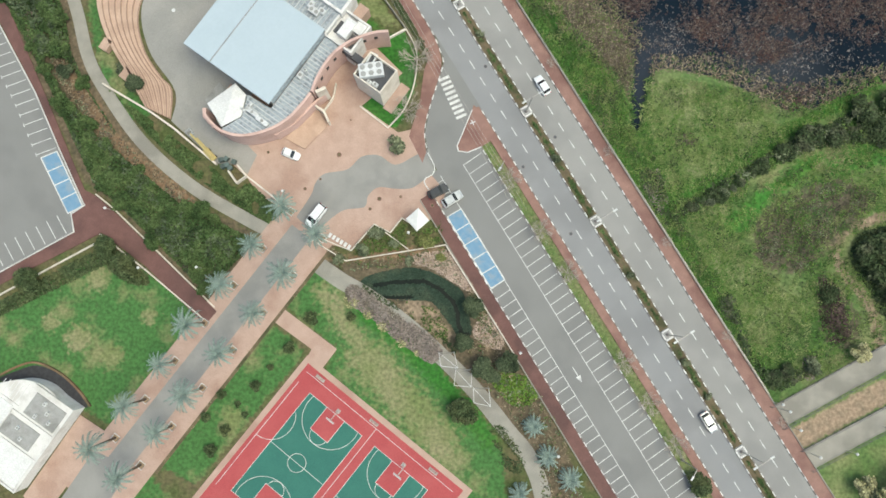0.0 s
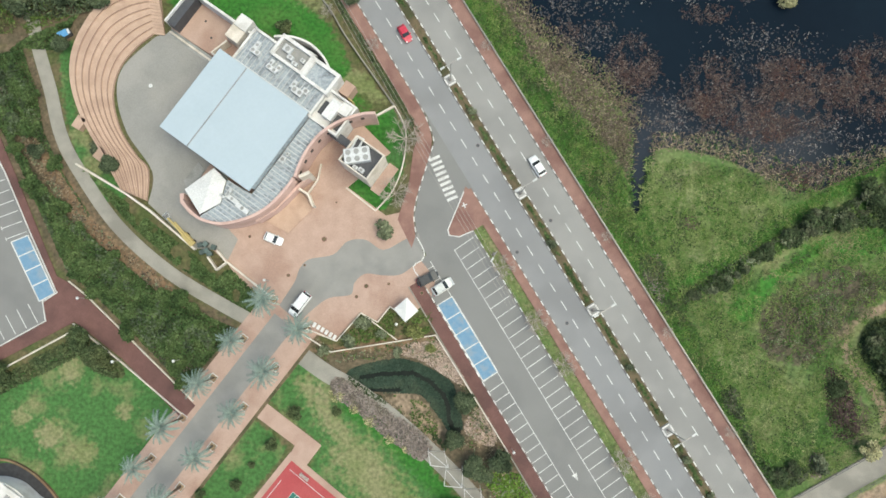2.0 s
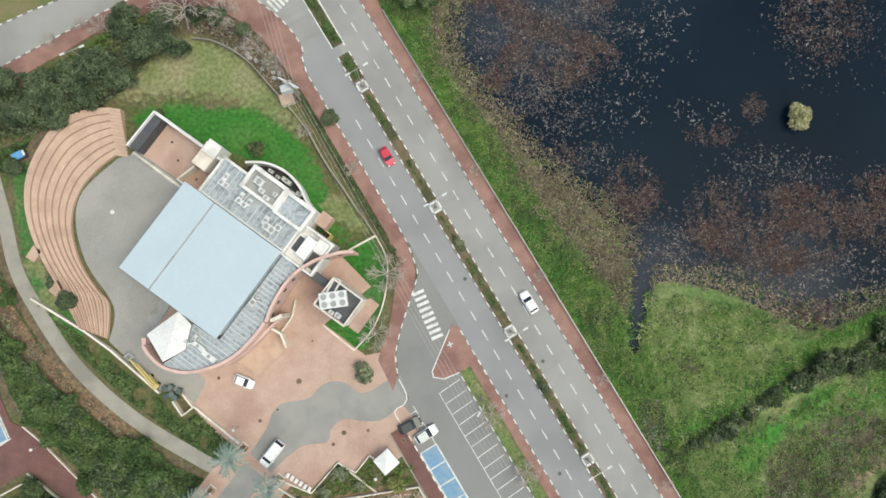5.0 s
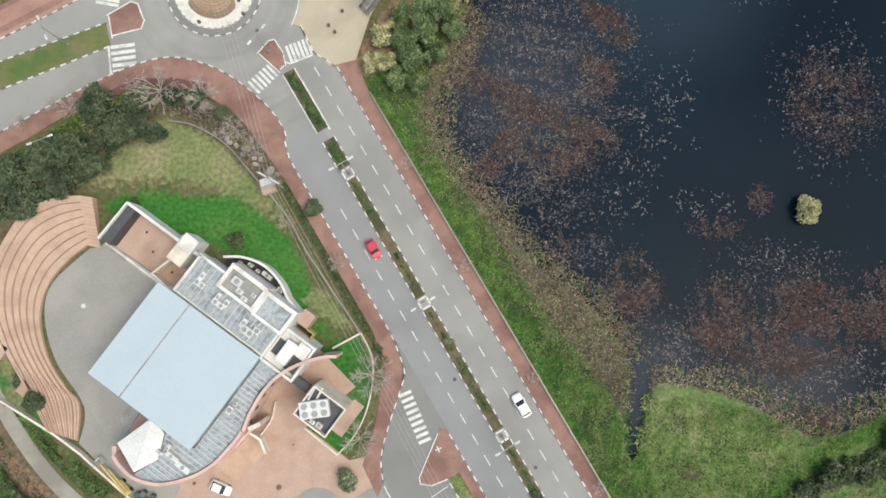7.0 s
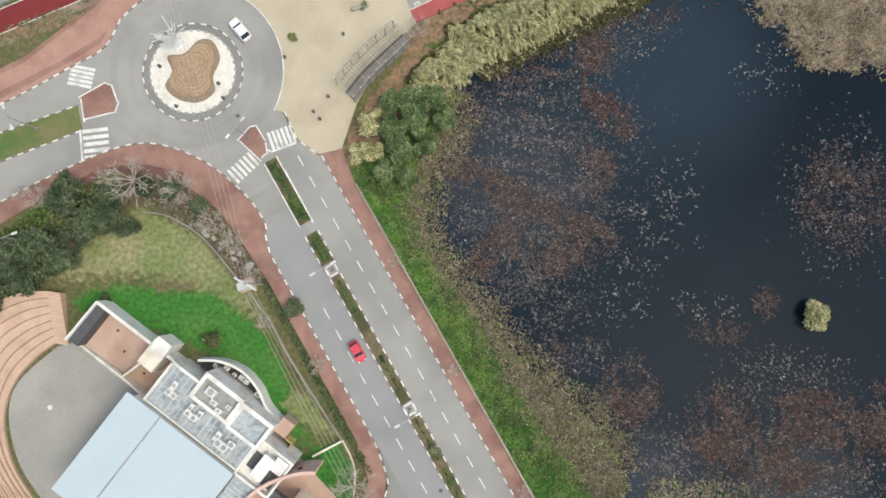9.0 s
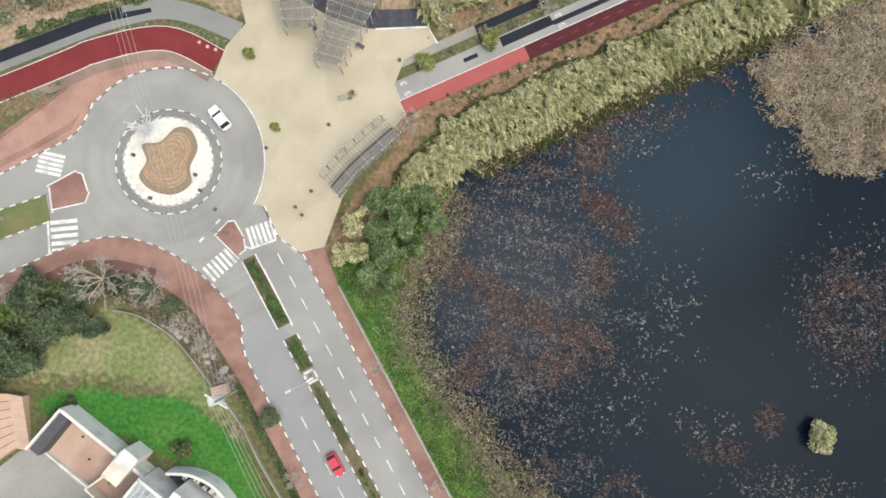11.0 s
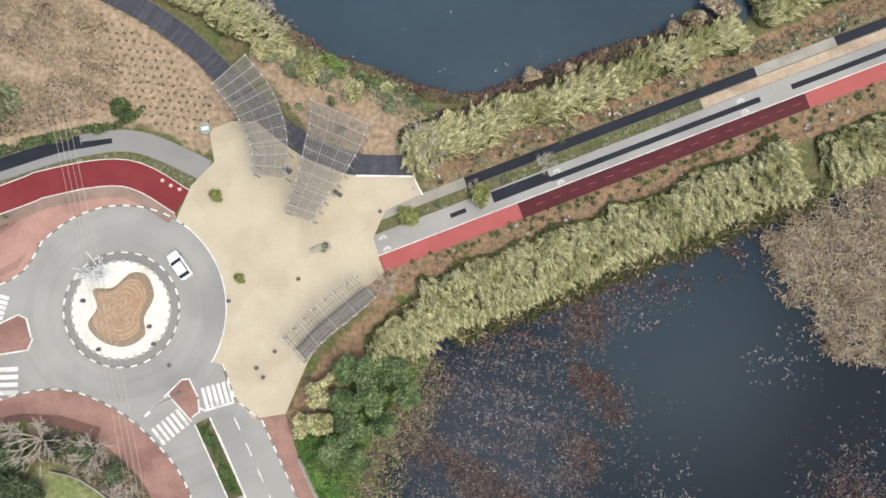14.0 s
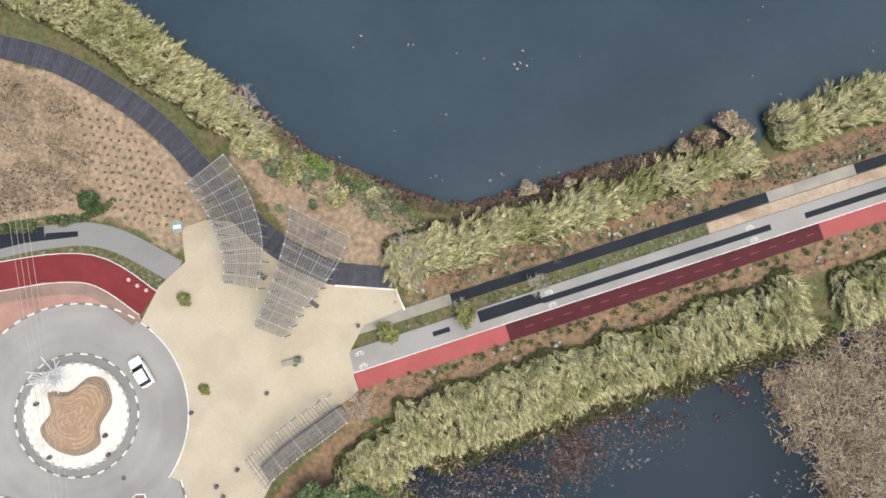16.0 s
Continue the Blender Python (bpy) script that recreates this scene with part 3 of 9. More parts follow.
# how the ground is covered, zone by zone: name, outline, softness in metres
ZONES = {
    "marsh": [([road(-44, 10.2), road(150, 10.2), (125, -75), (125, 100), (70, 110), (15, 112), (5, 101)], 1.0), (bar(24, 160, -11.6, -9.2), 0.4)],
    "meadow": [(smooth([(40.2, 39.2), (43.6, 44.2), (57.9, 41.4), (63.2, 38.1), (67.4, 33.6), (60.7, 29.2), (53.9, 24.8), (46.2, 21.5), (40.8, 23.7), (38.9, 31.4)], 5), 2.0),
               (smooth([(50.3, 12.8), (59.9, 10.6), (65.0, 3.2), (70.2, 0.0), (70.9, -7.4), (66.5, -10.5), (59.1, -8.4), (55.1, -2.1), (51.1, 6.4)], 5), 2.5)],
    "fresh": [(strip(FRESH_LINE, 1.5, 1.2), 1.0), (strip([(76, 26), (84, 29), (96, 31)], 2.5, 2.0), 1.5), (smooth([(60, 14), (63, 18), (70, 24), (76, 29), (72, 29), (62, 22), (55, 15)], 4), 1.5),
              ([road(-36, 10.3), road(90, 10.3), road(90, 11.6), road(40, 12.6), road(0, 12.4), road(-36, 12.2)], 0.8)],
    "deep": [([road(-40, 10.2), road(100, 10.2), road(98, 13), road(60, 14), road(34, 16), road(20, 17.5), road(0, 16), road(-20, 17), road(-38, 16)], 1.6),
             (smooth([(47, 16), (57, 22.6), (70, 29), (84, 33), (104, 38), (104, 46), (88, 40.6), (76, 35), (66, 30.4), (55, 23.6), (46, 18.6)], 4), 1.0), (smooth([(64, -14), (72, -8), (78, -4), (74, 0), (66, -6), (61, -12)], 4), 2.5)],
    "lawn": [([(-86, -0.7), (-67.5, 9.5), (-64.2, 8.4), (-57.5, 6.2), (-45.7, -2.3), (-52.4, -11), (-62.7, -23.7), (-70.5, -18.4), (-78.3, -13.6), (-95, -16.3), (-100, -8)], 0.7),
             ([(-31, -0.1), (-26.2, 7.4), (-20.1, 4.2), (-13.4, -2.4), (-2.5, -10), (7.2, -20.6), (11.5, -27.9), (12.5, -46.3), (5, -40), (-22.6, -13.1), (-20.5, -8.3)], 0.7),
             ([(-33.1, -3.4), (-26.4, -9.3), (-46.7, -34), (-54.9, -30)], 0.6),
             ([(-57, -31), (-49, -38), (-60, -50), (-70, -45)], 0.6),
             (smooth([(-72, 64), (-69, 68), (-68.8, 57), (-63.5, 45), (-58, 38), (-62, 37), (-68.5, 47)], 5), 0.7),
             ([(-16, 51), (-8, 55), (-4.9, 50), (-5.5, 42), (-10.6, 34.5), (-16.5, 39.5), (-9, 45)], 0.5)],
    "lush": [(smooth([(-51, 74.7), (-49, 77.8), (-43, 78.9), (-36.4, 77.8), (-29.7, 78.5), (-24, 74.7), (-19.3, 70.2), (-16.3, 63.9), (-14.2, 57.9), (-12, 54), (-17, 56), (-20, 61), (-27, 67), (-40.4, 72)], 5), 1.4),
             (smooth([(-15, 52), (-9, 54), (-6, 49), (-10.5, 45.5), (-13, 50)], 4), 0.6), (strip([(-16, -0.4), (-10, -5.6), (-3, -12), (4, -19), (10, -27)], 1.5, 1.8), 1.6), (smooth([(-16, 39.5), (-10, 34.8), (-7.5, 38), (-11, 42)], 4), 0.6),
             ],
    "dry": [(smooth([(-54, 80), (-47.7, 87.3), (-41, 91.3), (-31, 86.8), (-24, 79.8), (-20, 73), (-27, 77), (-36, 80), (-45, 80.5)], 5), 2.5),
            (smooth([(-14, 62.5), (-10, 58), (-7.8, 55.6), (-12, 56.5), (-17, 60)], 4), 1.5),
            (smooth([(-19, -9.5), (-12, -7), (-5, -16), (3, -25), (1, -33), (-8, -23), (-16, -15)], 5), 4.0), (bar(30, 160, -10.2, -9.2), 0.9), (strip([(-24, 4), (-19, -4), (-14, -10), (-5.9, -16.6), (2, -26)], 1.8, 1.8), 2.5)] + [
            (arc((-70.1, -6.5), 2.6, 0, 340, 12), 1.8), (arc((-63.7, -10.1), 2.4, 0, 340, 12), 1.6), (arc((-67, 5), 2.4, 0, 340, 12), 1.8), (arc((-56.7, -2.4), 1.6, 0, 340, 12), 1.2), (arc((-75.6, -3.4), 1.8, 0, 340, 12), 1.4), (arc((-40, -22), 2.6, 0, 340, 12), 2.0), (arc((-27, -4.4), 1.8, 0, 340, 12), 1.4)],
    "soil": [(smooth([(-88, 62), (-78, 66), (-70, 45), (-58, 29), (-45, 18), (-37, 13), (-46, 1), (-64, 19), (-70, 24), (-80, 43)], 4), 1.0),
             ([(-24.6, 12.5), (-18, 8.6), (0.8, 12.4), (5.1, 3.1), (13.3, -8.3), (22.7, -23.7), (30, -50), (16.8, -40), (16.8, -27.9), (1.8, -11.5), (-20.1, 4.8)], 1.0),
             (smooth([(-90, 76), (-70, 84), (-52, 92), (-41, 98), (-30, 93), (-22, 84), (-24, 79), (-33, 88), (-42, 92), (-54, 84), (-60, 73), (-80, 66)], 4), 1.0),
             (bar(-45, 5, -11.4, -9.6), 0.4)],
    "scrubland": [(SHORE_STRIP, 1.2), (smooth([(61.2, 15.0), (64.6, 19.3), (73.5, 23.7), (79.0, 24.8), (85.3, 20.4), (79, 14), (75.0, 10.7), (71.5, 6.4), (65.1, 6.4), (60.9, 8.5)], 4), 1.5),
                  (smooth([(73.5, 6), (76.4, 4), (79.4, 0), (81, -5), (78, -8.5), (73.6, -6.5), (72.4, 0)], 4), 1.0)],
    "orange": [(prom_bar(-4, 120, -6.5, -2.3), 0.5), (prom_bar(10, 120, 6.1, 10.2), 0.5), (smooth([(-9, 102), (-4, 112), (3, 119), (9, 118), (3, 112), (-4, 103), (-7, 99)], 4), 0.8),
               (smooth([(-78, 49), (-71, 43.4), (-64, 33.4), (-56, 26.6), (-48.4, 20.4), (-50, 18.8), (-57.4, 24.2), (-65, 30), (-71, 38)], 4), 1.4), (smooth([(-26, 8), (-19, 9.5), (0, 11), (4, 4), (-2, 8), (-12, 8.5)], 4), 0.8),
               ([(-124, 88), (-62, 119.5), (-48, 124.5), (-50, 128), (-62, 124), (-124, 95)], 0.6)],
    "pale": [(smooth([(-140, 150), (-90, 170), (-55, 160.5), (-46, 159.5), (-38, 156.5), (-29, 151.5), (-22, 145), (-25, 138), (-34, 141), (-46, 138), (-58, 132.5), (-124, 100)], 4), 0.6),
             (strip(smooth([(92, 18.6), (86.0, 17.1), (78.8, 14.2), (76.4, 10.7), (77.9, 6.4), (81.2, 2.1), (83.4, -2.1), (84.2, -9)], 4, False), 1.0, 1.0), 0.6),
             (smooth([(-5.6, 9.6), (-1.3, 10.3), (1.6, 9.8), (6.3, 2.8), (4.2, 2.9), (-2.0, 6.8), (-5.6, 7.9)], 4), 0.5), (smooth([(6.3, -4.2), (8.7, -1.9), (12.0, -6.5), (10.6, -8.8), (6.3, -6.5)], 4), 0.5), (smooth([(-8, 0.3), (-3.1, 0.0), (0.2, -2.9), (1.6, -7.6), (-1.2, -6.4), (-4.5, -3.6)], 4), 1.2)] + [
             ([(66.4, -23.6), (92, -10.4), (92, -15.2), (67.6, -27.8)], 0.5), (smooth([(-21, 152.4), (-15.7, 148), (-10, 142), (-2, 140.4), (6, 140.6), (8, 146), (0, 150), (-10, 153), (-17, 156)], 4), 0.8)],
}
ZONE_COLOURS = {
    "marsh": ((0.09, 0.15, 0.046), (0.175, 0.195, 0.085)), "meadow": ((0.13, 0.185, 0.058), (0.22, 0.235, 0.12)), "deep": ((0.04, 0.09, 0.02), (0.075, 0.125, 0.035)), "fresh": ((0.04, 0.15, 0.022), (0.085, 0.19, 0.036)),
    "lawn": ((0.055, 0.135, 0.038), (0.185, 0.187, 0.09)), "lush": ((0.034, 0.13, 0.02), (0.075, 0.155, 0.036)),
    "dry": ((0.14, 0.17, 0.066), (0.225, 0.21, 0.118)), "soil": ((0.085, 0.072, 0.045), (0.16, 0.12, 0.08)), 
    "orange": ((0.215, 0.138, 0.085), (0.145, 0.112, 0.068)), "pale": ((0.29, 0.215, 0.15), (0.21, 0.165, 0.115)), "scrubland": ((0.07, 0.066, 0.04), (0.14, 0.12, 0.08)),
}

# how each cover's two colours are spread: scale, detail, roughness, from, to
ZONE_GRAIN = {"lawn": (0.13, 5, 0.6, 0.52, 0.68), "lush": (0.1, 5, 0.6, 0.5, 0.74), "dry": (0.12, 5, 0.55, 0.36, 0.68), "meadow": (0.12, 6, 0.62, 0.4, 0.64), "marsh": (0.13, 6, 0.64, 0.4, 0.66), "fresh": (0.3, 5, 0.6, 0.4, 0.65)}


def ground_sheet():
    far = [-3500, -1200, -500, -220]
    xs = np.array(far + list(np.arange(-125, 126, 1.0)) + [220, 500, 1200, 3500])
    ys = np.array([-3500, -1200, -500, -160] + list(np.arange(-76, 236, 1.0)) + [330, 600, 1400, 3500])
    gx, gy = np.meshgrid(xs, ys)
    x, y = gx.ravel(), gy.ravel()
    z = np.zeros(len(x))
    for lake, depth in ((LAKE_EAST, 1.3), (LAKE_NORTH, 1.3), (POND, 1.0)):
        d = rim_distance(lake, x, y) * np.where(inside(lake, x, y), 1, -1)
        z -= depth * np.clip((d + 1.0) / 2.5, 0, 1)
    nx, ny = len(xs), len(ys)
    i = np.arange(nx * ny).reshape(ny, nx)
    faces = np.stack([i[:-1, :-1], i[:-1, 1:], i[1:, 1:], i[1:, :-1]], -1).reshape(-1, 4)
    me = bpy.data.meshes.new("ground")
    me.from_pydata(np.stack([x, y, z], 1).tolist(), [], faces.tolist())
    for name, areas in ZONES.items():
        v = np.zeros(len(x))
        for outline, soft in areas:
            d = rim_distance(outline, x, y) * np.where(inside(outline, x, y), 1, -1)
            v = np.maximum(v, np.clip(0.5 + d / (2 * soft), 0, 1))
        me.attributes.new(name, "FLOAT", "POINT").data.foreach_set("value", v.astype(np.float32))
    m = material("ground_cover", (0.07, 0.09, 0.03), (0.12, 0.1, 0.055), 3.5, 0.95, 0.7, 0.7, grit=2.0)
    n, l = m.node_tree.nodes, m.node_tree.links
    bsdf = n["Principled BSDF"]
    out = bsdf.inputs["Base Color"].links[0].from_node
    col = out.inputs["A"].links[0].from_socket
    edge = n.new("ShaderNodeTexNoise")
    edge.inputs["Scale"].default_value, edge.inputs["Detail"].default_value = 0.9, 5
    geo = n.new("ShaderNodeNewGeometry")
    l.new(geo.outputs["Position"], edge.inputs["Vector"])
    for k, (name, (a, b)) in enumerate(ZONE_COLOURS.items()):
        at = n.new("ShaderNodeAttribute")
        at.attribute_name = name
        add = n.new("ShaderNodeMath")
        add.operation = "MULTIPLY_ADD"
        l.new(edge.outputs["Fac"], add.inputs[0])
        add.inputs[1].default_value = 1.6
        l.new(at.outputs["Fac"], add.inputs[2])
        fac = n.new("ShaderNodeMapRange")
        fac.interpolation_type = "SMOOTHSTEP"
        fac.inputs["From Min"].default_value, fac.inputs["From Max"].default_value = 1.05, 1.6
        l.new(add.outputs["Value"], fac.inputs["Value"])
        tone = n.new("ShaderNodeTexNoise")
        grain = ZONE_GRAIN.get(name, (0.22 + 0.03 * k, 7, 0.72, 0.42, 0.66))
        tone.inputs["Scale"].default_value, tone.inputs["Detail"].default_value = grain[:2]
        tone.inputs["Roughness"].default_value = grain[2]
        l.new(geo.outputs["Position"], tone.inputs["Vector"])
        sharp = n.new("ShaderNodeMapRange")
        sharp.inputs["From Min"].default_value, sharp.inputs["From Max"].default_value = grain[3:]
        l.new(tone.outputs["Fac"], sharp.inputs["Value"])
        two, mix = n.new("ShaderNodeMix"), n.new("ShaderNodeMix")
        two.data_type = mix.data_type = "RGBA"
        two.inputs["A"].default_value, two.inputs["B"].default_value = (*a, 1), (*b, 1)
        l.new(sharp.outputs["Result"], two.inputs["Factor"])
        l.new(fac.outputs["Result"], mix.inputs["Factor"])
        l.new(col, mix.inputs["A"])
        l.new(two.outputs["Result"], mix.inputs["B"])
        col = mix.outputs["Result"]
    l.new(col, out.inputs["A"])
    me.materials.append(m)
    tagged(new("ground", me), "grassy and earthy open ground round two lakes", "ground", kind="structure")


ground_sheet()
patch("lake_water", [(-6, 30), (170, 30), (170, 175), (60, 148), (-6, 121)], -0.5, "lake", "dark blue still lake water", "lake", 0.05)
patch("lake_water_far", [(-140, 146), (60, 146), (175, 210), (175, 335), (-140, 335)], -0.52, "lake_grey", "grey-blue calm water of a second lake", "lake", 0.05)
patch("pond_water", [(-17, -10), (8, -10), (8, 9), (-17, 9)], -0.5, "pond_water", "dark green shallow pond water", "pond", 0.05)

# ================= roads, pavements and squares =================
ROAD_Z, WALK_Z = 0.06, 0.18
patch("road_east_carriageway", bar(-47, 170, 0, 7.6), ROAD_Z, "asphalt", "worn light grey asphalt carriageway with two lanes", "road")
patch("road_west_carriageway", [road(-47, -1), road(-36, -7.4), road(170, -7.4), road(170, 0), road(-47, 0)], ROAD_Z, "asphalt_blue", "bluish grey asphalt carriageway with two lanes", "road")
patch("road_roundabout", arc(ROUND, 14.8, 0, 355, 70), ROAD_Z + 0.006, "asphalt_ring", "grey asphalt ring of a roundabout", "road")
patch("road_junction", smooth([(-19.4, 108.6), (-16.6, 103.3), road(-45, 6.9)], 4, False) + [road(-38, 0.2), road(-36, -7.4)] + [(-21.1, 89.2), (-24.6, 94.1), (-31.7, 99.5), (-34, 108)], ROAD_Z + 0.003, "asphalt_ring",
      "grey asphalt mouth of the dual carriageway at the roundabout", "road")
NW_KERB = smooth([road(-36, -7.4), (-21.1, 89.2), (-24.6, 94.1), (-31.7, 99.5), (-39.6, 102.1), (-46.4, 101.1), (-55.9, 96.6), (-70, 88.5), (-130, 54)], 6, False)
NORTH_KERB = smooth([(-46.4, 123.5), (-49, 118), (-54.8, 114.2), (-61.5, 110.1), (-71, 104.9), (-130, 73)], 6, False)
patch("road_west_arm", NW_KERB[8:] + NORTH_KERB[::-1] + [(-34, 114)], ROAD_Z + 0.001, "asphalt", "grey asphalt side road running to the roundabout", "road")
patch("road_lot_entrance", [road(s, d) for s, d in ((3, -7.3), (8, -8.4), (10, -10), (15.5, -16.3), (19, -19.4), (22.7, -21), (26.6, -21.3), (27.2, -24.5), (60, -24.5), (60, -11.4), (27, -11.3), (22, -7.3))],
      ROAD_Z + 0.002, "asphalt_lot", "grey asphalt entrance of a car park", "road")
patch("road_car_park", bar(60, 170, -24.5, -11.4), ROAD_Z + 0.002, "asphalt_lot", "grey asphalt car park with white bays", "car park")
patch("road_west_car_park", [(-104, 82), (-89.6, 56.4), (-81.2, 41.9), (-75.8, 30.1), (-70.4, 19.2), (-72.9, 17.7), (-72.2, 14.2), (-86, 6.4), (-130, -14), (-130, 82)], ROAD_Z, "asphalt_lot",
      "grey asphalt car park with painted bays", "car park")

# pavements
patch("pavement_east_corner", [road(-30, 7.75), road(-30, 10.2), road(-36, 10.2), (-9.2, 102.2), (-13.7, 101), road(-43, 7.75)], WALK_Z + 0.003, "red_paving", "dull red block pavement at a square", "pavement")
patch("pavement_east", bar(-30.05, 170, 7.75, 10.25), WALK_Z, "red_paving", "dull red block pavement along the lake fence", "pavement")
patch("pavement_west", bar(20, 170, -9.2, -7.55), WALK_Z, "red_paving", "narrow dull red block pavement", "pavement")
inner = smooth([(-130, 49), (-70, 84.6), (-55.8, 93.6), (-46.3, 98.2), (-38.5, 97.2), (-30, 92.4), (-25.4, 87), road(-30, -9.9)], 5, False)
patch("pavement_north_west", [road(8, -8.9)] + [road(5, -7.9), road(0, -7.55), road(-34, -7.55)] + [(p[0], p[1]) for p in offset(NW_KERB[4:], 0.15)] + inner + [road(0, -9.9), road(6, -11.2), road(10, -12)], WALK_Z,
      "red_paving", "dull red block pavement curving round a street corner", "pavement")
patch("pavement_corner_band", [(-56.5, 92.6), (-51.1, 96.2), (-49.9, 97.0), (-46.3, 98.1), (-40.9, 98.6), (-34.8, 97.5), (-35.2, 95.9), (-39.8, 96.9), (-46.2, 97.4), (-50.6, 95.2), (-55.6, 92.4)], WALK_Z + 0.004, "maroon_paving", "darker block band in a street corner pavement", "pavement")
patch("pavement_entrance", [road(s, d) for s, d in ((8, -8.9), (10, -10.3), (15.5, -16.6), (19, -19.8), (22.5, -21.3), (24, -23), (18, -22.5), (13, -17), (8, -13), (6, -10.5))], WALK_Z + 0.004, "red_paving",
      "dull red block pavement at a car park entrance", "pavement")
patch("pavement_car_park", bar(30, 170, -27.1, -24.7), WALK_Z, "maroon_paving", "brownish red block pavement beside a car park", "pavement")
patch("pavement_west_walk", [(-106, 82), (-102, 82), (-87.1, 58.8), (-79.2, 41.9), (-70.3, 22.4), (-68, 21.2), (-64.6, 18.4), (-43.6, -1.4), (-45.8, -4), (-57.5, 7.2), (-66.6, 13.9), (-85.9, 3.7), (-130, -18), (-130, -15), (-86, 6), (-71.8, 14),
      (-72.6, 17.5), (-70, 19.3), (-75.5, 30.4), (-81, 42.2), (-89.2, 56.8)], WALK_Z, "maroon_paving", "brownish red block walk along a car park", "pavement")
AX, AY = Vector((0.607, 0.795)), Vector((0.795, -0.607))
patch("pavement_plaza_edge", [(-41.6, 27.6), (-38.6, 25.0), (-33.4, 17.6), (-31.0, 16.6), (-30.0, 24), (-35, 33), (-40.6, 38)], WALK_Z - 0.026, "pink_paving", "pink block paved edge of a forecourt", "pavement")
patch("pavement_avenue", strip([AVENUE[0], AVENUE[2]], 6.0, 6.4), WALK_Z - 0.02, "pink_paving", "pink block paved avenue lined with palms", "pavement")
patch("road_avenue", strip([(-70, -41.4), (-27.6, 14.1)], 2.3, 2.2), WALK_Z - 0.01, "asphalt_lane", "grey asphalt lane along a palm avenue", "road")
patch("pavement_apron", [(-78, -46), (-66, -27.5), (-59, -31), (-71, -50)], WALK_Z - 0.014, "asphalt_lane", "grey asphalt apron beside a white building", "pavement")
patch("pavement_building_walk", [(-79, -36), (-69, -21), (-63.5, -24.5), (-66.5, -28), (-75, -40)], WALK_Z - 0.018, "pink_paving", "pink block walk beside a white building", "pavement")
patch("pavement_plaza", [(-37.8, 30.8), (-31.5, 23.1), (-31, 18.4), (-26, 10.8), (-24.6, 12.3), (-18, 10.6), (-13.4, 15.8), (-10.5, 14), (-7.9, 16.6), (-4.8, 14.7), (-0.3, 18.1), (0.6, 22), (-2.2, 25.4), (-3.1, 28), (-3.4, 30.8),
      (-3.5, 35.1), (-8.8, 33.9), (-16.1, 39.3), (-8, 46), (-14, 52), (-24, 52), (-40, 40)], WALK_Z - 0.012, "pink_paving", "pink block paved forecourt", "pavement")
DRIVE = smooth([(-2.6, 30.6), (-5.5, 29.2), (-9.3, 27.4), (-12.6, 29.3), (-16, 29), (-18.7, 26.5), (-23.2, 25.6), (-25, 23.7), (-25.8, 21.4), (-28.6, 17)], 5, False) + \
    smooth([(-24.9, 13.8), (-21.9, 16.6), (-19.2, 18.4), (-15.3, 19), (-14.6, 21.2), (-12.6, 22.9), (-9.2, 22.6), (-5.9, 22.8), (-2.9, 25), (-1.6, 26)], 5, False)
patch("road_drive", DRIVE, WALK_Z - 0.004, "asphalt_lane", "grey asphalt drive with wavy edges across a forecourt", "road")
patch("pavement_west_path", strip(WEST_PATH, 1.25, 1.25), 0.09, "concrete", "pale concrete footpath through shrubs", "path")
patch("pavement_creek_path", strip(CREEK_PATH, 1.6, 1.6), 0.09, "concrete", "pale concrete footpath beside a pond", "path")
patch("pavement_court_path", [(-34.4, -2), (-32.4, 0.4), (-20.3, -8.6), (-23.3, -12.6), (-26.4, -11), (-25.2, -8.6)], 0.11, "pink_paving", "pink block path to a sports court", "path")
patch("pavement_arena", smooth([(-53.6, 68.7), (-59.5, 62.9), (-60.6, 57.2), (-58.3, 49.7), (-53.2, 42.2), (-53.8, 36.2)], 5, False) + [(-44.4, 27.6), (-40.4, 27.4), (-38.4, 25.4), (-36.6, 29.4), (-38.2, 31), (-40, 36), (-30, 60), (-40.5, 63.1), (-49, 70)], WALK_Z - 0.02, "plaza_floor",
      "smooth grey arena floor in front of a stage", "pavement")

# the sand-coloured square and what leads to it
patch("pavement_square", arc(ROUND, 15.05, -23, 66, 24) + [(-26.6, 133), (-23.7, 136.9), (-25, 141.3), (-22, 143), (-15.7, 143.6), (-10.8, 139.9), (-2.2, 137.6), (5.1, 138.2), (6.6, 135.6), (1.6, 132.5), (0.3, 128.5), (2.4, 123.8), (-2.5, 118),
      (-6.9, 110), (-9.2, 102.2), (-13.7, 101), (-16.4, 103.5), (-18.9, 108)], WALK_Z, "sand_paving", "sand-coloured concrete square by the lake", "pavement")
RED_WEST = smooth([(-130, 91.5), (-57.5, 126), (-47.4, 131), (-36.2, 133.8), (-27.6, 130.6)], 6, False)
GREY_WEST = smooth([(-130, 96.5), (-58, 130.5), (-43, 137), (-34.5, 138.4), (-24.6, 135.4)], 6, False)
patch("pavement_red_lane_west", strip(RED_WEST, 1.9, 1.9), 0.15, "lane_wine", "wine red cycle lane curving past a roundabout", "cycle lane")
patch("pavement_grey_lane_west", strip(GREY_WEST, 1.6, 1.6), 0.13, "asphalt_lot", "grey asphalt footway curving past a roundabout", "footway")
patch("pavement_dark_wedge", [(-43.0, 137.6), (-38.8, 138.6), (-38.6, 137.9), (-43.0, 136.6)], 0.139, "asphalt_dark", "greyish asphalt repair wedge in a footway", "footway")
